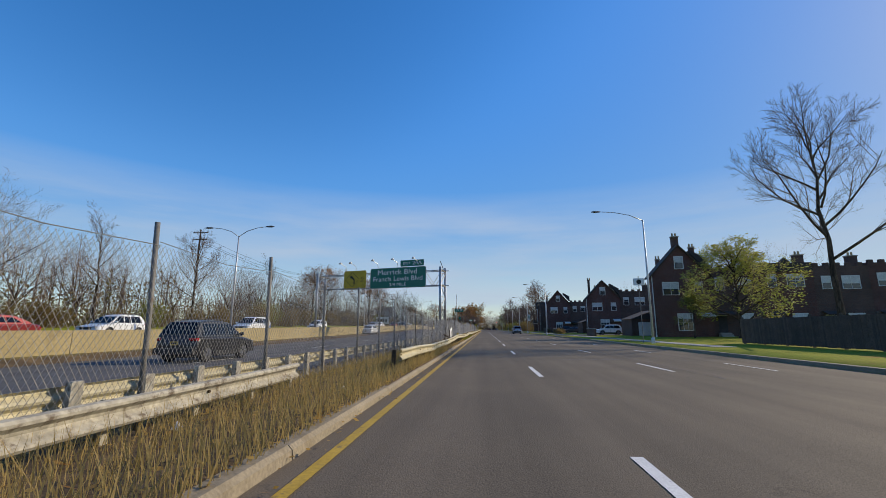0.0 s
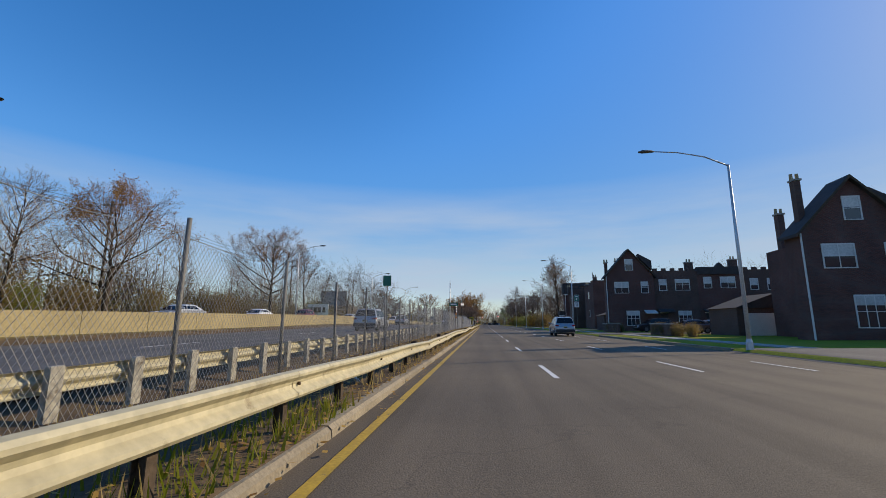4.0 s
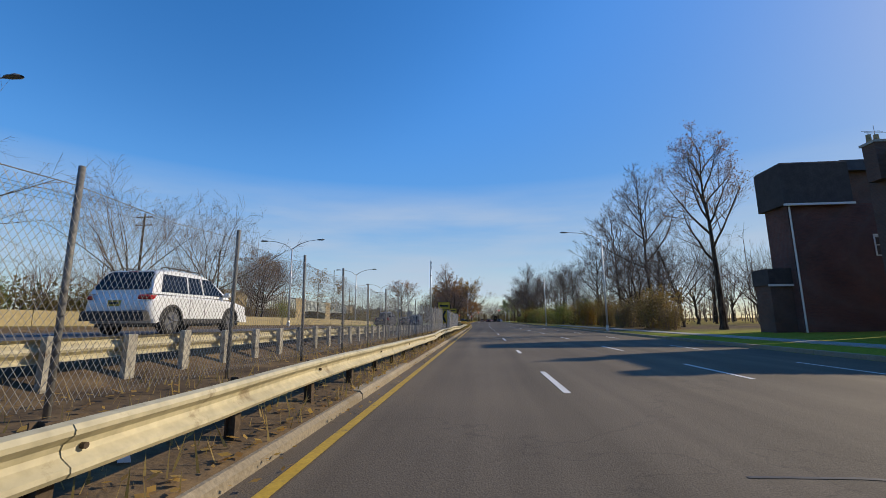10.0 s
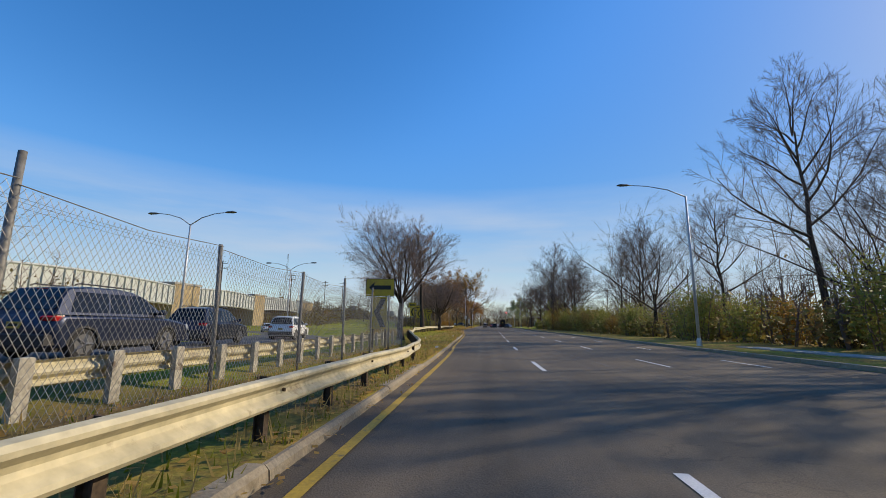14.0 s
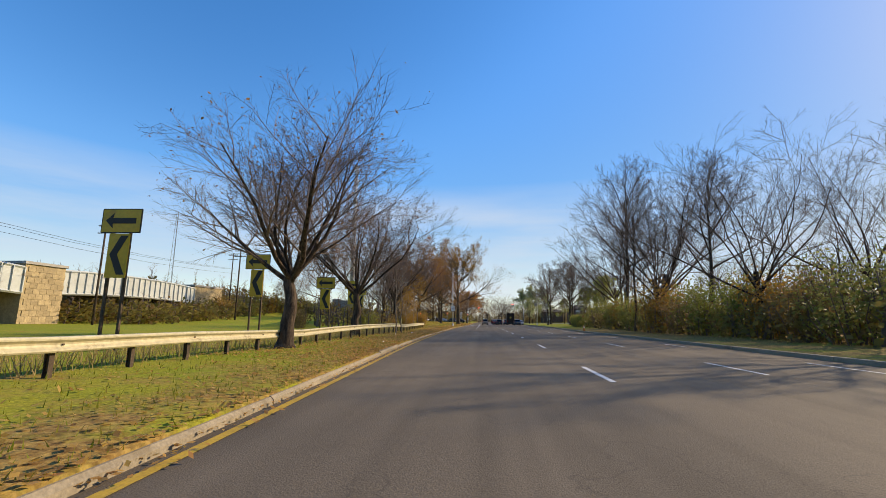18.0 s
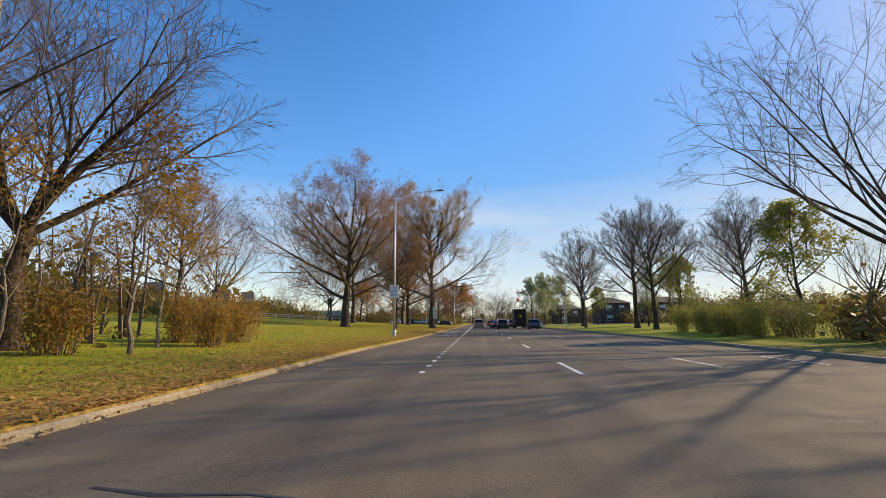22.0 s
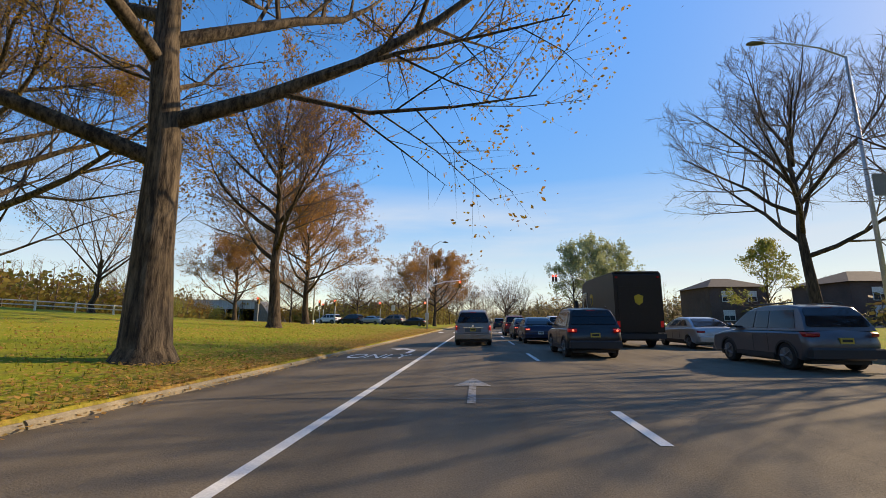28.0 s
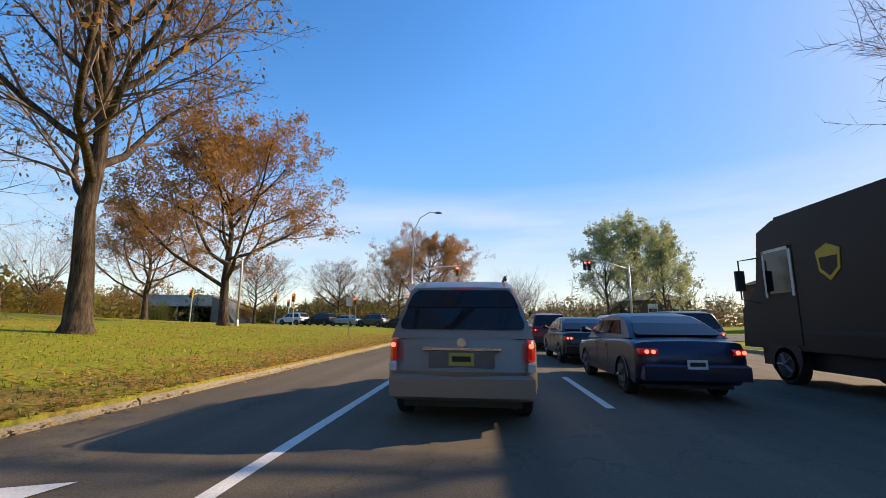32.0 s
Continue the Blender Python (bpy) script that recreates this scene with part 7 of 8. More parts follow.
def car(kind, m, body_mat, label, brake=False, plate=None, roofrails=False):
    """A car pointing to +y with its tail at the origin of m."""
    c = CAR[kind]
    L, W, r = c["L"], c["W"], c["r"]
    g = thing("car" if kind != "pickup" else "pickup_truck", m, label, {"suv": "SUV", "minivan": "minivan", "pickup": "pickup truck"}.get(kind, "car"), "vehicles on the roads")
    low = c["low"]
    # outline with the wheel arches cut into the sill
    n = len(low)
    outline = low[: n - 1][:]
    sill = low[n - 2][1]
    bottom = []
    for a in sorted(c["ax"], reverse=True):
        bottom += [(y, max(z, sill)) for y, z in reversed(arc(a, r, r + 0.07))]
    outline = low[: n - 1] + bottom + [low[n - 1]]
    hw = W / 2
    rows = []
    for u, k in ((-1, 0.20), (-0.985, 0.13), (-0.93, 0.07), (-0.83, 0.03), (-0.62, 0.005), (0, -0.02), (0.62, 0.005), (0.83, 0.03), (0.93, 0.07), (0.985, 0.13), (1, 0.20)):
        rows.append([(u * hw * (1 - 0.035 * max(0.0, min(1.0, (0.45 - z) / 0.2))), y + (k if y < L / 2 else -k) * 1.2 * max(0.0, 1 - min(y, L - y) / 0.55), z - k * (0.5 if z > 0.85 else 0.0)) for y, z in outline])
    mb = MB()
    mb.sheet([q + [q[0]] for q in rows])
    mb.add(rows[0], [tuple(range(len(outline)))])
    mb.add(rows[-1], [tuple(reversed(range(len(outline))))])
    part("body", mb, body_mat, g, smooth="edges")
    part("underbody", MB().box(-hw + 0.2, 0.25, 0.2, hw - 0.2, L - 0.3, 0.6), M_DARKPL, g)
    # glass house
    top = c["top"]
    belt, roofz = top[0][1], c["roofz"]

    def half(z):
        return hw - 0.05 - (0.24 if kind == "minivan" else 0.19) * max(0.0, (z - belt) / (roofz - belt))

    ring = [[(s * half(z) * (1.0), y, z) for y, z in top] for s in (-1, 1)]
    mb = MB()
    k = len(top)
    crown = [[(x * f, y, z + dz) for (x, y, z) in ring[i]] for i, f, dz in ((0, 1.0, 0.0), (0, 0.955, 0.024), (0, 0.86, 0.04), (0, 0.4, 0.05), (1, 0.4, 0.05), (1, 0.86, 0.04), (1, 0.955, 0.024), (1, 1.0, 0.0))]
    for q in crown:
        q[0] = (q[0][0], q[0][1], top[0][1])
        q[-1] = (q[-1][0], q[-1][1], top[-1][1])
    mb.sheet(crown)
    for i in (0, 1):
        mb.add(ring[i], [tuple(range(k))])
    cab = part("cabin", mb, body_mat, g, smooth="edges")

    def pane(name, pts, off):
        v = [Vector(p) for p in pts]
        nrm = (v[1] - v[0]).cross(v[2] - v[0]).normalized()
        mid = sum(v, Vector()) / len(v)
        if nrm.dot(mid - Vector((0, (top[0][0] + top[-1][0]) / 2, belt))) < 0:
            nrm = -nrm
        mb = MB()
        a, b = [p + nrm * off for p in v], [p + nrm * 0.002 for p in v]
        q = len(v)
        mb.add(a + b, [tuple(range(q))] + [(i, (i + 1) % q, q + (i + 1) % q, q + i) for i in range(q)])
        part(name, mb, M_CARGL, cab)

    def at(i, t):
        (ya, za), (yb, zb) = top[i], top[i + 1]
        return ya + (yb - ya) * t, za + (zb - za) * t

    # rear and front glass follow the slopes, lifted clear of the crowned panel
    for name, (ya, za), (yb, zb), low_cut, top_cut in (("rear_window", at(0, 0.22 if kind != "sedan" else 0.05), at(0, 0.985), 0.3, 0.0), ("rear_window", at(1, 0.0), at(1, 0.88), 0.0, 0.4), ("windshield", at(k - 2, 0.06), at(k - 2, 0.95), 0.1, 0.1)):
        edge = 0.06 if kind in ("suv", "minivan") else 0.09

        def spot(u, t):
            """A place on the glass: u from side to side, t from its foot to its head."""
            z = za + (zb - za) * t
            return (u * (half(z) - edge - 0.015 * t), ya + (yb - ya) * t, z + 0.033)

        rim = []
        for sx, t0, cut in ((-1, 0.0, low_cut), (1, 0.0, low_cut), (1, 1.0, top_cut), (-1, 1.0, top_cut)):
            into = 1 if t0 == 0 else -1
            if cut:
                arcp = [(sx, t0 + into * cut), (sx * (1 - 0.02), t0 + into * cut * 0.45), (sx * (1 - 0.05), t0 + into * cut * 0.12), (sx * (1 - 0.11), t0)]
                rim += arcp if (sx < 0) == (t0 == 0) else arcp[::-1]
            else:
                rim.append((sx, t0))
        pane(name, [spot(u, t) for u, t in rim], 0.02)
    y_back, y_front = top[2][0], top[-2][0]
    zt, zb = roofz - 0.11, belt + 0.06
    rear_low = top[0][0] + (0.30 if kind != "sedan" else 0.55)
    front_low = top[-1][0] - 0.25
    ys_low = [rear_low, (rear_low + front_low) * 0.36 + 0.2, (rear_low + front_low) * 0.5 + 0.35, front_low]
    ys_top = [y_back + 0.12, max(y_back + 0.2, ys_low[1] + 0.05), ys_low[2] - 0.02, y_front - 0.02]
    for s in (-1, 1):
        for i in range(3):
            a0, a1, b0, b1 = ys_low[i] + 0.035, ys_low[i + 1] - 0.035, ys_top[i] + 0.035, ys_top[i + 1] - 0.035
            if a1 - a0 < 0.12 or b1 - b0 < 0.05:
                continue
            pane("side_window", [(s * half(zb), a0, zb), (s * half(zb), a1, zb), (s * half(zt), b1, zt), (s * half(zt), b0, zt)], 0.01)
        part("sill_trim", MB().box(s * hw - 0.015, c["ax"][0] + r + 0.1, 0.28, s * hw + 0.012, c["ax"][1] - r - 0.1, 0.42), M_DARKPL, g)
        mir = part("mirror", MB().tube([(s * (hw - 0.05), front_low - 0.1, belt + 0.08), (s * (hw + 0.1), front_low - 0.12, belt + 0.12), (s * (hw + 0.19), front_low - 0.12, belt + 0.12)], [0.04, 0.09, 0.07], 6), body_mat, g)
        for y in (ys_low[1], ys_low[2]):
            part("door_seam", MB().box(s * hw - 0.004, y - 0.008, 0.45, s * hw + 0.003, y + 0.008, belt - 0.1), M_DARKPL, g)
            part("door_handle", MB().box(s * hw - 0.01, y + 0.1, belt - 0.2, s * hw + 0.022, y + 0.28, belt - 0.165), body_mat, g)
        z0, z1, wd = {"suv": (0.9, 1.02, 0.26), "minivan": (0.78, 1.04, 0.09), "pickup": (0.8, 1.12, 0.16)}.get(kind, (0.77, 0.87, 0.26))
        xa, xb = sorted((s * (hw - 0.05), s * (hw - 0.05 - wd)))
        mb = MB()
        yl = lerp([(0.6, 0.03), (0.9, 0.05), (1.1, 0.13)], (z0 + z1) / 2) - 0.075
        for q, zz in ((0.03, z0), (0.0, z0 + 0.03), (0.0, z1 - 0.03), (0.05, z1)):
            mb.v += [(xi, yl + q + dy, zz) for xi, dy in ((s * (hw - 0.05 - wd), 0.0), (s * (hw - 0.05 - wd * 0.4), 0.02), (s * (hw - 0.045), 0.10), (s * (hw - 0.02), 0.26))]
        mb.f += [(4 * i + j, 4 * i + j + 1, 4 * i + j + 5, 4 * i + j + 4) for i in range(3) for j in range(3)]
        part("tail_lamp", mb, M_BRAKE if brake else M_RED, g, "lit red tail lamp" if brake else "red tail lamp", smooth="edges")
        if brake:
            lamp_ = g.children[-1]
            for d in ((0.3, 0.7) if kind == "sedan" else (0.5,)):
                part("bulb", MB().disc((s * (hw - 0.05 - wd * d), yl - 0.002 + 0.012 * (d < 0.5), (z0 + z1) / 2 + (0.06 if kind == "minivan" else 0.0)), "y", min(0.036, wd * 0.36), 10, 0.012), M_CORE, lamp_, "bright brake bulb")
        if kind == "minivan":
            part("reverse_lamp", MB().tbox(xa, -0.034, z0 - 0.12, xb, 0.2, z0 - 0.005, 0.02), M_CLEAR, g, "clear reversing lamp")
        part("headlamp", MB().tbox(s * (hw - 0.3) - 0.2, L - 0.4, 0.66, s * (hw - 0.3) + 0.2, L - 0.05, 0.84, 0.03), M_CLEAR, g, "clear headlamp")
        for a in c["ax"]:
            ring_ = arc(a, r, r + 0.075, 13)
            inner = arc(a, r, r + 0.02, 13)
            mb = MB()
            mb.sheet([[(s * (hw - 0.02), y, z), (s * (hw + 0.012), y, z), (s * (hw + 0.012), yi, zi), (s * (hw - 0.1), yi, zi)] for (y, z), (yi, zi) in zip(ring_, inner)])
            part("arch_trim", mb, M_DARKPL if kind in ("suv", "pickup") else body_mat, g)
            wheel(g, s * (hw - 0.12), a, r, 0.22, s)
    part("rear_bumper", MB().tbox(-hw + 0.06, -0.06, 0.36, hw - 0.06, 0.25, 0.62, 0.04), M_DARKPL if kind in ("suv", "pickup") else body_mat, g)
    part("front_bumper", MB().tbox(-hw + 0.08, L - 0.3, 0.3, hw - 0.08, L + 0.04, 0.56, 0.05), body_mat, g)
    part("grille", MB().box(-0.45, L - 0.03, 0.6, 0.45, L + 0.012, 0.78), M_DARKPL, g)
    zp = 0.8 if kind != "sedan" else 0.62
    pl = part("number_plate", MB().box(-0.16, -0.075 if zp < 0.7 else -0.03, zp - 0.07, 0.16, -0.062 if zp < 0.7 else 0.06, zp + 0.08), plate or M_PLATE, g)
    part("plate_bar", MB().box(-0.12, -0.08 if zp < 0.7 else -0.035, zp - 0.025, 0.12, -0.074 if zp < 0.7 else -0.029, zp + 0.04), M_BLACKSIGN, pl)
    part("high_brake_lamp", MB().box(-0.14, top[2][0] - 0.03, top[2][1] + 0.005, 0.14, top[2][0] + 0.1, top[2][1] + 0.03), M_BRAKE if brake else M_RED, g)
    if kind in ("suv", "minivan"):
        part("wiper", MB().tube([(0.05, top[0][0] + 0.02, belt + 0.15), (-0.35, top[0][0] + 0.1, belt + 0.22)], 0.012, 4), M_DARKPL, g)
        for s in (-1, 1):
            part("roof_rail", MB().tube([(s * (half(roofz) - 0.08), y_back + 0.2, roofz + 0.05), (s * (half(roofz) - 0.08), y_back + 0.3, roofz + 0.1), (s * (half(roofz) - 0.08), y_front - 0.2, roofz + 0.08)], 0.02, 5), M_DARKPL, g)
    if kind == "pickup":
        part("bed", MB().box(-hw + 0.12, 0.12, 1.152, hw - 0.12, 1.95, 1.16), M_DARKPL, g)
    if kind == "minivan":
        # plate recess as a flat panel, its shade put into a darker grey
        part("plate_recess", MB().box(-0.42, -0.012, 0.70, 0.42, 0.05, 0.9), P_GREY, g)
        part("chrome_strip", MB().box(-0.5, -0.03, 0.91, 0.5, 0.05, 0.94), M_CHROME, g)
        part("emblem", MB().disc((0, -0.02, 1.0), "y", 0.06, 12, 0.05), M_CHROME, g)
    return g


P_WHITE = paint("white_car_paint", (0.72, 0.74, 0.75), 0.0)
P_SILVER = paint("silver_car_paint", (0.42, 0.44, 0.46), 0.6)
P_PALE = paint("pale_silver_blue_car_paint", (0.40, 0.425, 0.45), 0.45)
P_BLACK = paint("black_car_paint", (0.012, 0.012, 0.014), 0.2)
P_NAVY = paint("dark_blue_car_paint", (0.012, 0.02, 0.05), 0.5)
P_TAN = paint("pewter_minivan_paint", (0.27, 0.205, 0.16), 0.35)
P_GREY = paint("grey_car_paint", (0.10, 0.105, 0.12), 0.6)
P_RED = paint("dark_red_car_paint", (0.22, 0.02, 0.02), 0.3)
P_BROWN = material("brown_delivery_truck_paint", (0.03, 0.019, 0.013), 0.5, 0.0, scale=0.8, vary=0.12, fine=30, spec=0.3)


def on(x, y, z=None, turn=0.0):
    return pose(x, y, (rz(x) if z is None else z), 0, 0, turn)


def pk(x, y, turn=0.0):
    """On the parkway."""
    return pose(x, y, lerp(PARKWAY_Z, y) + 0.04, 0, 0, turn)


def fk(x, y, turn=180.0):
    """On the far carriageway."""
    return pose(x, y, lerp(PARKWAY_Z, y) + 0.63, 0, 0, turn)


car("suv", on(8.1, 109.2) @ Matrix.Diagonal((1.1, 1.04, 1.15, 1)), P_PALE, "pale silver compact SUV with dark rear glass on the service road")
# waiting at the crossing
car("minivan", on(0.42, 412.9) @ Matrix.Diagonal((0.99, 1.02, 1.03, 1)), P_TAN, "pewter minivan waiting with its brake lamps lit", True)
car("sedan", on(4.2, 415.0), P_NAVY, "dark blue sedan waiting with its brake lamps lit", True, M_PLATEW)
car("sedan", on(4.1, 421.2), P_BLACK, "black sedan waiting in the queue", True)
car("suv", on(3.9, 428.0), P_RED, "dark red SUV near the stop line", True)
car("suv", on(4.7, 405.6), P_BLACK, "black SUV braking in the middle lane", True)
car("suv", on(10.0, 402.2, None, 0), P_GREY, "dark grey SUV in the outer lane")
car("suv", on(7.9, 422.5), P_GREY, "dark SUV ahead of the delivery truck", True)
car("sedan", on(11.7, 411.2), P_SILVER, "silver sedan in the outer lane")
car("suv", on(8.0, 430.5), P_WHITE, "white SUV near the stop line")
for x, y, k, p in ((0.6, 448, "sedan", P_SILVER), (4.2, 462, "suv", P_BLACK), (0.6, 470, "sedan", P_GREY), (7.6, 475, "suv", P_WHITE), (-8, 462, "sedan", P_BLACK), (-12, 463, "suv", P_GREY), (-16, 464, "sedan", P_SILVER), (-20, 465, "suv", P_BLACK), (-24.5, 466, "suv", P_WHITE)):
    car(k, on(x, y, gz(x, y) + 0.05 if x < -5 else None, 70 if x < -5 else 0), p, "dark car far ahead beyond the crossing" if p in (P_BLACK, P_GREY) else "pale car far ahead beyond the crossing")
# on the parkway
car("suv", pk(-12.8, 16.5), P_BLACK, "black SUV on the parkway seen through the fence")
car("sedan", pk(-18.5, 65.0), P_WHITE, "white sedan on the parkway seen through the fence")
car("suv", pk(-15.6, 140.6), P_SILVER, "silver SUV on the parkway")
car("suv", pk(-9.3, 163.5), P_WHITE, "white SUV close behind the parkway guard rail")
car("pickup", pk(-13.2, 209), P_NAVY, "dark blue pickup on the parkway")
car("suv", pk(-10.8, 221), P_NAVY, "dark blue SUV close behind the parkway guard rail")
car("suv", pk(-15.4, 243, 8), P_WHITE, "white SUV on the curving parkway")
car("suv", pk(-13.8, 230.5, 6), P_NAVY, "dark SUV on the curving parkway")
car("suv", pk(-17.5, 247, 14), P_BLACK, "black car on the curving parkway")
car("sedan", pk(-22.5, 258, 18), P_SILVER, "silver sedan on the curving parkway")
car("sedan", pk(-31, 276, 28), P_BLACK, "black car on the curving parkway near the bridge")
car("suv", pk(-42, 292, 34), P_WHITE, "white car passing under the bridge")
car("suv", pk(-9.5, 96), P_SILVER, "silver car on the parkway")
for x, y, k, p in ((-26, 48, "minivan", P_WHITE), (-29, 74, "suv", P_WHITE), (-26, 100, "sedan", P_SILVER), (-29, 118, "sedan", P_WHITE), (-27, 127, "suv", P_RED), (-26, 146, "sedan", P_WHITE), (-29, 158, "sedan", P_WHITE), (-26, 22, "sedan", P_RED), (-29, 33, "suv", P_WHITE), (-26, 186, "minivan", P_WHITE), (-29, 12, "sedan", P_WHITE)):
    car(k, fk(x, y), p, "car on the far carriageway beyond the barrier")
# parked by the houses
for x, y, k, p, a in ((24, 78.5, "suv", P_WHITE, 90), (33, 79, "sedan", P_SILVER, 90), (25, 114, "sedan", P_GREY, 90), (33, 114.3, "suv", P_BLACK, 90), (40, 114.3, "suv", P_SILVER, 90), (24, 122.0, "suv", P_BLACK, 90), (31, 122.0, "sedan", P_SILVER, 90), (44, 79, "suv", P_WHITE, 90)):
    car(k, on(x, y, gz(x, y) + 0.04, a), p, "car parked in a side street by the brick houses")
# delivery truck
t = thing("delivery_truck", on(8.55, 412.0), "tall dark brown delivery step van in the outer lane", "delivery truck")
prof = [(0.0, 0.75), (0.0, 3.55), (0.12, 3.68), (5.7, 3.68), (6.25, 3.5), (6.5, 2.2), (7.1, 1.7), (7.2, 0.75)]
part("body", MB().prism(prof, -1.15, 1.15, "x"), P_BROWN, t)
part("roof", MB().prism([(0.05, 3.66), (5.7, 3.68), (5.7, 3.76), (0.05, 3.74)], -1.08, 1.08, "x"), P_BROWN, t)
part("chassis", MB().box(-0.9, 0.2, 0.35, 0.9, 6.9, 0.75), M_DARKPL, t)
part("rear_door", MB().box(-0.98, -0.03, 0.95, 0.98, -0.002, 3.3), P_BROWN, t)
for i in range(7):
    part("door_slat", MB().box(-0.96, -0.045, 1.0 + 0.33 * i, 0.96, -0.03, 1.29 + 0.33 * i), P_BROWN, t)
part("rear_bumper", MB().box(-1.1, -0.25, 0.45, 1.1, 0.0, 0.7), M_DARKPL, t)
for s in (-1, 1):
    part("tail_lamp", MB().box(s * 1.02 - 0.07, -0.05, 1.0, s * 1.02 + 0.07, -0.002, 1.3), M_BRAKE, t, "lit red tail lamp")
    part("marker_lamp", MB().box(s * 1.0 - 0.06, -0.04, 3.4, s * 1.0 + 0.06, -0.002, 3.48), M_RED, t)
    w = part("cab_door", MB().box(s * 1.152 - 0.012, 5.15, 0.85, s * 1.152 + 0.012, 6.15, 3.05), P_BROWN, t)
    part("door_window", MB().box(s * 1.168 - 0.012, 5.25, 2.0, s * 1.168 + 0.012, 6.05, 2.95), M_CARGL, w)
    part("window_frame", MB().box(s * 1.166 - 0.012, 5.18, 1.92, s * 1.166 + 0.012, 5.25, 3.02), M_TRIM, w)
    part("window_frame", MB().box(s * 1.166 - 0.012, 6.05, 1.92, s * 1.166 + 0.012, 6.12, 3.02), M_TRIM, w)
    part("window_frame", MB().box(s * 1.166 - 0.012, 5.18, 2.95, s * 1.166 + 0.012, 6.12, 3.02), M_TRIM, w)
    m_ = part("mirror_arm", MB().tube([(s * 1.15, 6.3, 2.9), (s * 1.5, 6.5, 2.85), (s * 1.5, 6.5, 1.9), (s * 1.15, 6.35, 1.8)], 0.02, 5), M_DARKPL, t)
    part("mirror", MB().box(s * 1.5 - 0.1, 6.46, 2.1, s * 1.5 + 0.1, 6.54, 2.6), M_DARKPL, m_)
    part("rub_rail", MB().box(s * 1.155 - 0.015, 0.1, 1.1, s * 1.155 + 0.015, 5.1, 1.18), M_DARKPL, t)
    em = part("emblem", MB().prism([(3.9, 2.75), (3.95, 2.35), (4.2, 2.15), (4.45, 2.35), (4.5, 2.75), (4.2, 2.88)], s * 1.151, s * 1.165, "x"), M_YELSIGN, t, "plain shield-shaped golden emblem")
    part("emblem_bar", MB().prism([(3.98, 2.62), (4.0, 2.4), (4.2, 2.24), (4.4, 2.4), (4.42, 2.62)], s * 1.165, s * 1.17, "x"), P_BROWN, em)
    for y in (1.5, 5.75):
        mb = MB().disc((s * 1.15, y, 0.62), "x", 0.52, 20, 0.02)
        part("wheel_arch", mb, M_DARKPL, t)
        wheel(t, s * 1.02, y, 0.42, 0.28, s, True)
part("windshield", MB().prism([(6.28, 3.42), (6.53, 2.25), (6.56, 2.25), (6.31, 3.42)], -1.0, 1.0, "x"), M_CARGL, t)
part("emblem", MB().prism([(-0.22, 2.5), (-0.18, 2.2), (0, 2.05), (0.18, 2.2), (0.22, 2.5), (0, 2.6)], -0.055, -0.046), M_YELSIGN, t)


# ---------- signals at the crossing ----------
M_SIGNAL = material("signal_yellow_housing", (0.42, 0.27, 0.02), 0.5, vary=0.1)
M_REDON = glow("lit_red_signal", (1.0, 0.06, 0.04), 9.0, (0.5, 0.02, 0.02))
M_LENS = material("unlit_signal_lens", (0.05, 0.04, 0.03), 0.3, vary=0.1)


def signal_head(parent, x, y, z, mat=None):
    h = part("signal_head", MB().tbox(x - 0.17, y - 0.12, z - 0.5, x + 0.17, y + 0.12, z + 0.5, 0.04), mat or M_SIGNAL, parent, "three-lens traffic signal")
    for i, k in enumerate((0.32, 0.0, -0.32)):
        part("lens", MB().disc((x, y - 0.13, z + k), "y", 0.11, 14, 0.03), M_REDON if i == 0 else M_LENS, h)
        part("visor", MB().tube([(x, y - 0.12, z + k + 0.02), (x, y - 0.32, z + k + 0.02)], 0.13, 10, False), M_DARKPL, h)


g = thing("signal_pole", (-6.3, 448.6, gz(-6.3, 448.6)), "grey traffic signal pole with a long curved mast arm", "traffic signal")
part("pole", MB().tube([(0, 0, -0.1), (0, 0, 6.4)], [0.13, 0.1], 10), M_LAMP, g, smooth=True)
part("mast_arm", MB().tube([(0, 0, 5.4), (0.9, 0, 6.0), (2.4, 0, 6.45), (4.6, 0, 6.6)], [0.08, 0.07, 0.055, 0.04], 8), M_LAMP, g, smooth=True)
part("lamp_riser", MB().tube([(0, 0, 6.4), (0.1, 0, 10.2), (0.7, 0, 11.5), (1.7, 0, 12.1), (2.3, 0, 12.0)], [0.08, 0.06, 0.05, 0.04, 0.05], 8), M_LAMP, g, smooth=True)
part("lamp_head", MB().tube([(2.2, 0, 12.02), (2.5, 0, 12.02), (2.9, 0, 11.96)], [0.06, 0.14, 0.06], 8), M_FPOST, g)
part("cross_bracket", MB().box(-0.6, -0.04, 7.9, 0.6, 0.04, 8.0), M_FPOST, g)
signal_head(g, 4.5, -0.05, 6.0)
signal_head(g, -0.25, -0.1, 3.2)
b = board("small_panel", -0.25, 0.35, 4.2, 4.8, -0.15, M_WHITESIGN, g, "small white panel", 0.03)
part("control_box", MB().tbox(-0.25, -0.3, 1.2, 0.25, -0.1, 2.1, 0.03), M_LAMP, g)
g = thing("signal_pole", (17.0, 456, gz(17.0, 456)), "grey signal pole on the far corner with a mast arm", "traffic signal")
part("pole", MB().tube([(0, 0, -0.1), (0, 0, 7.6)], [0.13, 0.1], 10), M_LAMP, g, smooth=True)
part("mast_arm", MB().tube([(0, 0, 7.2), (-2.5, 0, 8.0), (-4.8, 0, 8.3)], [0.07, 0.055, 0.04], 8), M_LAMP, g, smooth=True)
signal_head(g, -4.8, -0.05, 7.6, M_DARKPL)
signal_head(g, -4.35, -0.05, 7.6, M_DARKPL)
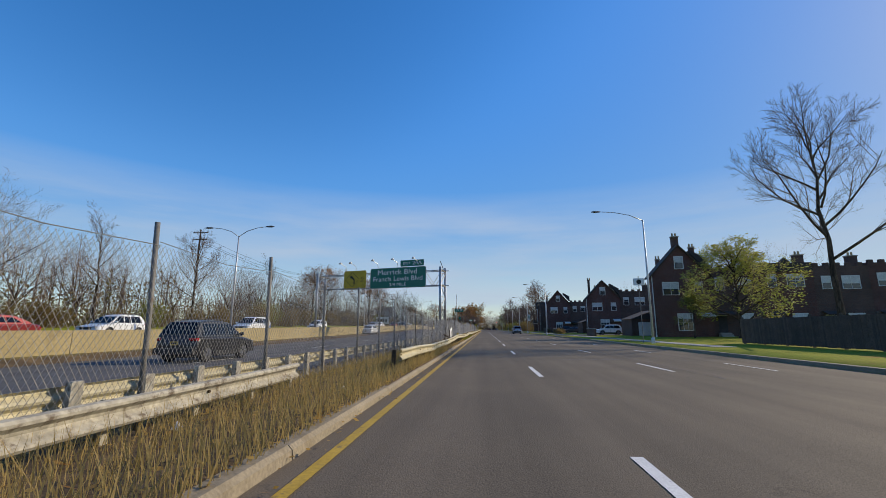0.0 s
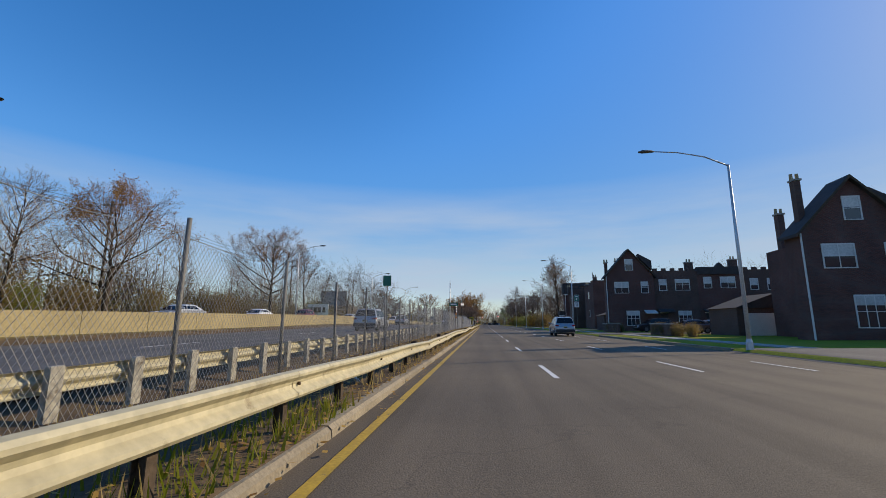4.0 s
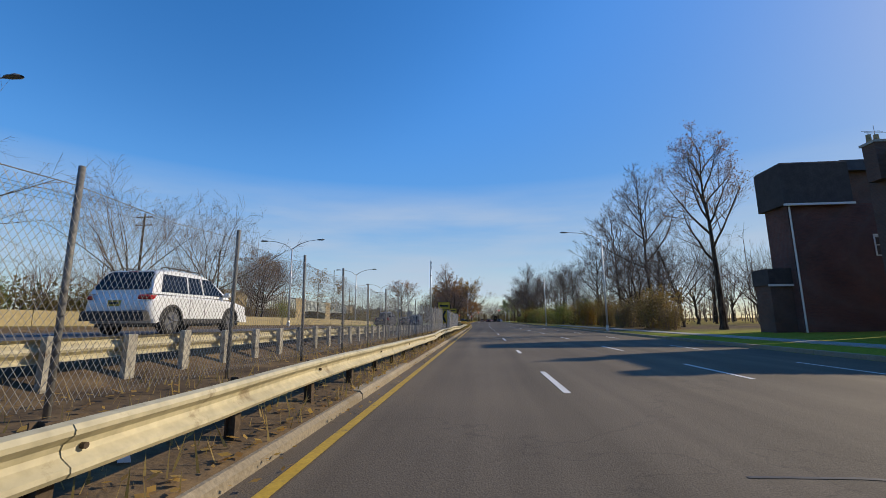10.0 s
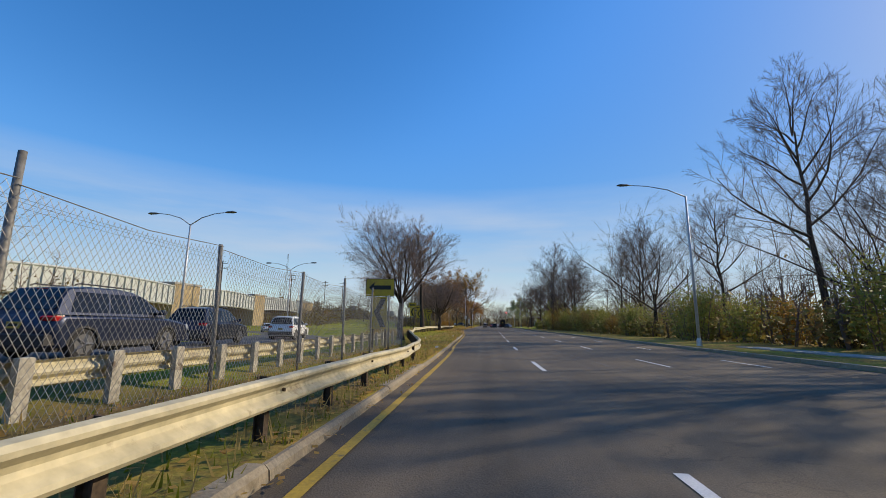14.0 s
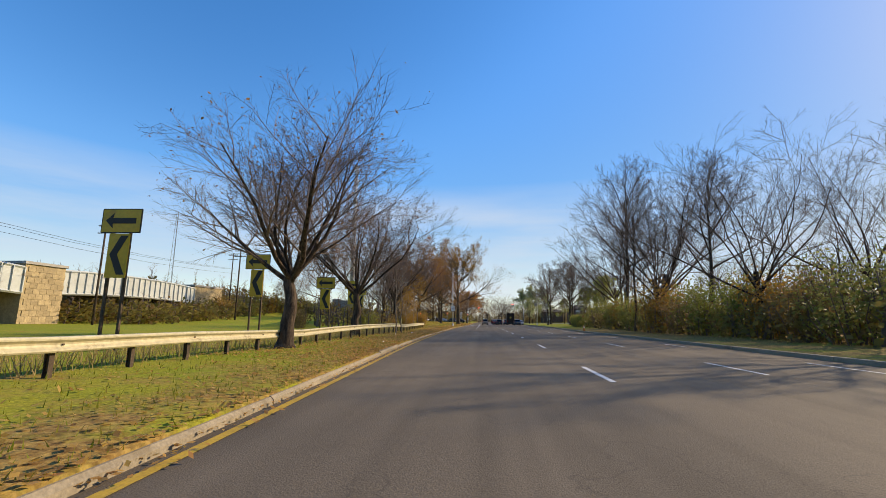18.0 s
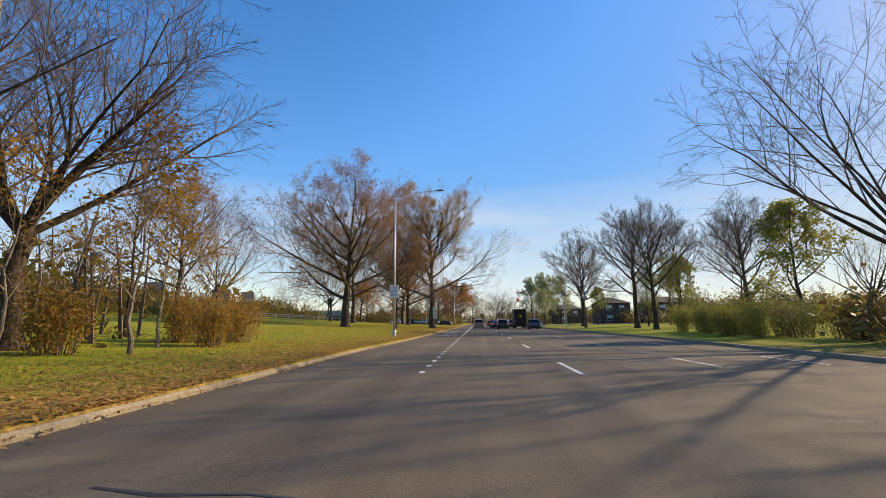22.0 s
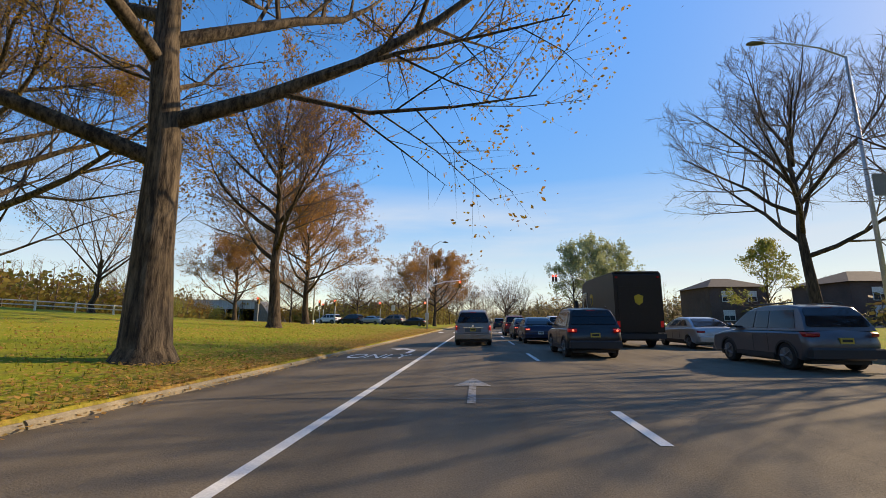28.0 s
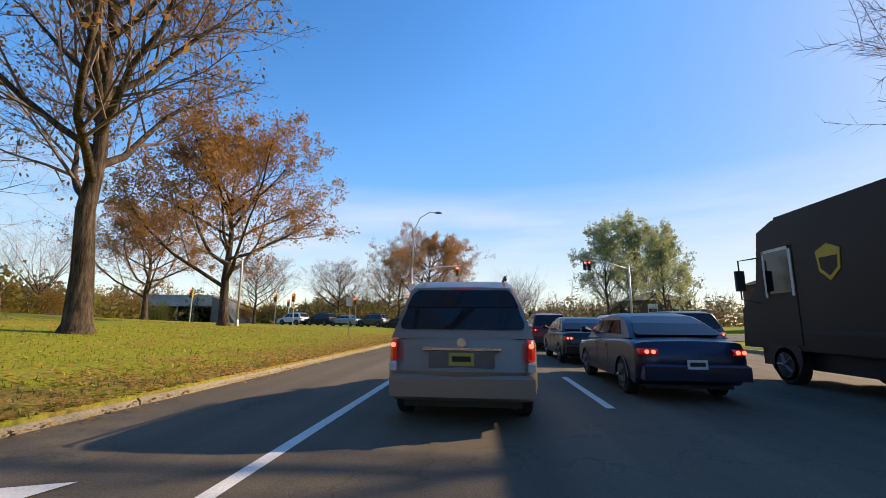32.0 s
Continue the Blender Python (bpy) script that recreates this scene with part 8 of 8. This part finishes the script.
for x, y in ((-22.2, 457), (-25.5, 459), (-16, 462), (-29, 470), (-34, 455)):
    g = thing("signal_post", (x, y, gz(x, y)), "short grey signal post over the lawn", "traffic signal")
    part("pole", MB().tube([(0, 0, -0.1), (0, 0, 3.9)], 0.07, 8), M_LAMP, g)
    signal_head(g, 0, -0.12, 3.3)
for x, y in ((-14.6, 402), (-8.5, 436)):
    g = post_sign(x, y, 1.8 if y < 430 else 2.6, "small white sign plate on a thin post in the grass")
    board("plate", -0.2, 0.2, 1.3 if y < 430 else 2.0, 1.75 if y < 430 else 2.6, -0.05, M_WHITESIGN, g, "", 0.02)
# signs seen over the parkway
for x, y, zz, w, h in ((-60, 402, 6.0, 3.4, 2.6), (-40, 391, 4.5, 3.0, 2.2), (-52, 420, 5.5, 3.0, 2.4)):
    g = thing("road_sign", (x, y, gz(x, y)), "grey back of a large road sign on two posts", "road sign")
    for dx in (-w * 0.35, w * 0.35):
        part("post", MB().box(dx - 0.08, 0, -0.2, dx + 0.08, 0.12, zz), M_RUST, g)
    p = part("panel", MB().box(-w / 2, -0.05, zz - h, w / 2, 0, zz), M_SIGNBACK, g)
    for i in range(3):
        part("rib", MB().box(-w / 2, -0.1, zz - h + 0.3 + 0.8 * i, w / 2, -0.05, zz - h + 0.36 + 0.8 * i), M_FPOST, p)
# billboard beyond the far carriageway
for x, y, w, h, mat, lab in ((-44, 184, 8, 4, M_SIGNBACK, "dark billboard on steel posts beyond the parkway"), (-39, 160, 5, 2.6, M_WHITESIGN, "white billboard with dark bars beyond the parkway"), (-40, 207, 5.5, 1.8, M_WHITESIGN, "low white banner with dark lettering bars")):
    g = thing("billboard", (x, y, gz(x, y)), lab, "billboard")
    up = 4.5 if h > 3.5 else 1.0
    part("panel", MB().box(-w / 2, -0.1, up, w / 2, 0.1, up + h), mat, g)
    for dx in (-w * 0.3, w * 0.3):
        part("post", MB().box(dx - 0.12, 0.1, -0.2, dx + 0.12, 0.3, up + h * 0.8), M_RUST, g)
    if mat is M_WHITESIGN:
        for i in range(4):
            part("lettering_bar", MB().box(-w * 0.4 + w * 0.21 * i, -0.12, up + h * 0.25, -w * 0.4 + w * 0.21 * i + w * 0.13, -0.1, up + h * 0.7), M_BLACKSIGN, g)
# fence along the back of the lawn
g = thing("picket_rail", (0, 0, 0), "low white rail fence at the back of the lawn", "fence")
for i in range(14):
    x, y = -30 - 2.6 * i, 428 - 1.2 * i
    b = gz(x, y)
    part("post", MB().box(x - 0.06, y - 0.06, b - 0.1, x + 0.06, y + 0.06, b + 0.9), M_TRIM, g)
    x2, y2 = x - 2.6, y - 1.2
    for z in (0.45, 0.8):
        part("rail", MB().tube([(x, y, b + z), (x2, y2, gz(x2, y2) + z)], 0.05, 4), M_TRIM, g)

# ---------- litter, weeds, grass ----------
def scatter(name, label, mat, n, where, size, seed, flat=True, tall=0.0):
    """Many small blades or leaves lying on the ground, as one mesh."""
    r = random.Random(seed)
    mb = MB()
    for _ in range(n):
        x, y = where(r)
        z = (gz(x, y) if x < lerp(KERB_L, y) - 0.05 else 0.015)
        s = size * r.uniform(0.5, 1.5)
        if flat:
            u = Vector((r.gauss(0, 1), r.gauss(0, 1), r.gauss(0, 0.2))).normalized()
            v = Vector((-u.y, u.x, r.gauss(0, 0.2))).normalized()
            c = Vector((x, y, z + 0.03 + r.random() * 0.03))
            mb.add([c - u * s, c + v * s * 0.6, c + u * s, c - v * s * 0.6], [(0, 1, 2, 3)])
        else:
            h = tall * r.uniform(0.4, 1.2)
            a = r.uniform(0, 6.283)
            d = Vector((math.cos(a), math.sin(a), 0))
            lean = Vector((r.gauss(0, 0.25), r.gauss(0, 0.25), 1)) * h
            c = Vector((x, y, z - 0.02))
            mb.add([c - d * s, c + d * s, c + lean], [(0, 1, 2)])
    return tagged(part(name, mb, mat, None, "", False, False), label, "grass" if not flat else "leaves", "", "stuff")


strip_l = lambda y0, y1, w: (lambda r: ((lambda y: (lerp(KERB_L, y) - 0.1 - w * r.random() ** 1.5, y))(r.uniform(y0, y1))))
scatter("leaf_litter", "brown fallen leaves in the dirt strip behind the kerb", M_LITTER, 14000, strip_l(0, 240, 3.2), 0.05, 1)
scatter("leaf_litter", "fallen leaves over the grass strip", M_LITTER, 9000, strip_l(240, 350, 6), 0.045, 2)
scatter("leaf_litter", "golden fallen leaves over the lawn", M_LITTER, 26000, strip_l(350, 450, 22), 0.055, 3)
scatter("leaf_litter", "deep golden leaves along the lawn edge", M_LITTER, 12000, strip_l(250, 445, 2.2), 0.045, 14)
scatter("leaf_litter", "thick orange-brown leaves on the verge", M_LITTER2, 17000, strip_l(286, 352, 5.0), 0.05, 24)
scatter("leaf_litter", "leaves caught along the gutter", M_LITTER, 2500, lambda r: ((lambda y: (lerp(KERB_L, y) + 0.05 + 0.3 * r.random() ** 2, y))(r.uniform(0, 440))), 0.035, 4)
scatter("dry_weeds", "tall dry weeds between the rails", M_WEED, 11000, strip_l(-4, 24, 3.0), 0.007, 5, False, 0.42)
scatter("dry_weeds", "sparse dry weeds along the fence", M_WEED, 9000, strip_l(24, 240, 3.4), 0.012, 6, False, 0.3)
M_BLADE = leaf_material("grass_blades", (0.13, 0.17, 0.014), (0.19, 0.21, 0.018), (0.27, 0.23, 0.04))
scatter("grass_tufts", "short yellow-green grass along the rail", M_BLADE, 16000, strip_l(212, 350, 6.5), 0.012, 7, False, 0.13)
scatter("grass_tufts", "short yellow-green lawn grass", M_BLADE, 30000, strip_l(345, 440, 14), 0.014, 8, False, 0.11)
scatter("dry_weeds", "green weeds along the kerb", M_BLADE, 2500, strip_l(44, 70, 1.0), 0.014, 9, False, 0.25)
scatter("leaf_litter", "rusty leaves drifted along the lawn kerb", M_LITTER2, 16000, strip_l(318, 445, 2.6), 0.05, 31)
scatter("leaf_litter", "rusty leaves scattered over the lawn", M_LITTER2, 9000, strip_l(345, 445, 12), 0.05, 32)
scatter("leaf_litter", "leaves lying over the kerb and in the gutter", M_LITTER2, 5200, lambda r: ((lambda y: (lerp(KERB_L, y) - 0.06 + 0.5 * r.random() ** 2.5, y))(r.uniform(262, 444))), 0.04, 33)
scatter("dry_weeds", "tall dry grass behind the guard rail", M_WEED, 9000, lambda r: ((lambda y: (lerp(RAIL_X, y) - 0.4 - 3.5 * r.random(), y))(r.uniform(244, 334))), 0.012, 34, False, 0.55)
r_ = random.Random(5)
for _ in range(26):
    y = r_.uniform(4, 330)
    x = lerp(KERB_L, y) - 0.3 - 2.2 * r_.random()
    z = gz(x, y)
    k = r_.uniform(0.04, 0.12)
    a = r_.uniform(0, 3.14)
    d, e = Vector((math.cos(a), math.sin(a), 0)) * k, Vector((-math.sin(a), math.cos(a), 0.25)) * k * 0.7
    c = Vector((x, y, z + 0.06))
    p = thing("litter_scrap", (x, y, z), "crumpled pale paper scrap on the ground", "litter")
    part("scrap", MB().add([d * -1 + Vector((0, 0, 0.03)), e * -1 + Vector((0, 0, 0.02)), d + Vector((0, 0, 0.05)), e + Vector((0, 0, 0.09)), Vector((0, 0, 0.12))], [(0, 1, 4), (1, 2, 4), (2, 3, 4), (3, 0, 4)]), M_TRIM, p)
# short stumps of old posts behind the near rail
for y in (33.6, 37.2, 41, 60.4, 62.8, 84, 95.0, 99.5, 101, 110, 117, 124, 131, 139, 152, 166, 180):
    x = -3.4 + R.uniform(-0.25, 0.25)
    g = thing("post_stump", (x, y, gz(x, y)), "short broken dark timber post stump", "post")
    part("stump", MB().tbox(-0.13, -0.16, -0.1, 0.13, 0.16, R.uniform(0.22, 0.4), 0.03), M_BARK, g)


# thin dead stems that have grown up through the fence
r_ = random.Random(12)
for y, h in ((43.8, 4.0), (44.6, 4.6), (45.0, 3.4), (45.7, 4.2), (46.3, 3.0), (34.2, 3.4), (52.5, 3.0), (88.0, 2.8), (21.5, 3.0)):
    x = -4.35 + r_.uniform(-0.2, 0.2)
    g = thing("dead_stem", (x, y, gz(x, y)), "thin bare dead stem growing up the fence", "sapling")
    p = Vector((0, 0, -0.05))
    pts = [p]
    for k in range(5):
        p = p + Vector((r_.gauss(0, 0.1), r_.gauss(0, 0.1), h / 5))
        pts.append(p)
    part("stem", MB().tube(pts, [0.017, 0.015, 0.012, 0.009, 0.006, 0.003], 5), M_BARKL, g)
    mb = MB()
    for k in (1, 2, 3, 4):
        for _ in range(3):
            mb.spike(pts[k].lerp(pts[k + 1], r_.random()), pts[k] + Vector((r_.gauss(0, 0.35), r_.gauss(0, 0.35), r_.uniform(0.4, 0.9))), 0.005)
    tagged(part("twigs", mb, M_BARKL, g, fix=False), kind="stuff")
# board fence along the yards at the start
g = thing("board_fence", (0, 0, 0), "tall dark weathered board fence along the yards", "fence")
board_me = MB().tbox(-0.014, -0.07, 0.06, 0.014, 0.07, 1.85, 0.01).mesh("fence_board", M_FENCEW)
for i in range(150):
    y = 12 + 0.155 * i
    ob = part("fence_board", board_me, None, g)
    ob.location = (19.6 + r_.uniform(-0.008, 0.008), y, gz(19.6, y) + r_.uniform(-0.02, 0.02))
for i in range(11):
    y = 12 + 2.3 * i
    b = gz(19.7, y)
    part("fence_post", MB().tbox(19.63, y - 0.06, b - 0.1, 19.75, y + 0.06, b + 2.0, 0.02), M_FENCEW, g)
    if i < 10:
        for z in (0.45, 1.5):
            part("fence_rail", MB().box(19.616, y + 0.06, b + z, 19.66, y + 2.24, b + z + 0.09), M_FENCEW, g)

# trees on the right-hand lawn before the crossing
own = random.Random(77)
for x, y, k, sz in ((27, 386, "green", 0.75), (32, 397, "bare_a", 0.95), (30, 405, "birch", 0.62), (26, 399, "slim", 0.85), (37, 388, "bare_a", 1.0), (36, 410, "green", 0.8), (42, 398, "slim", 1.0)):
    tree(k, x, y, sz, R=own)
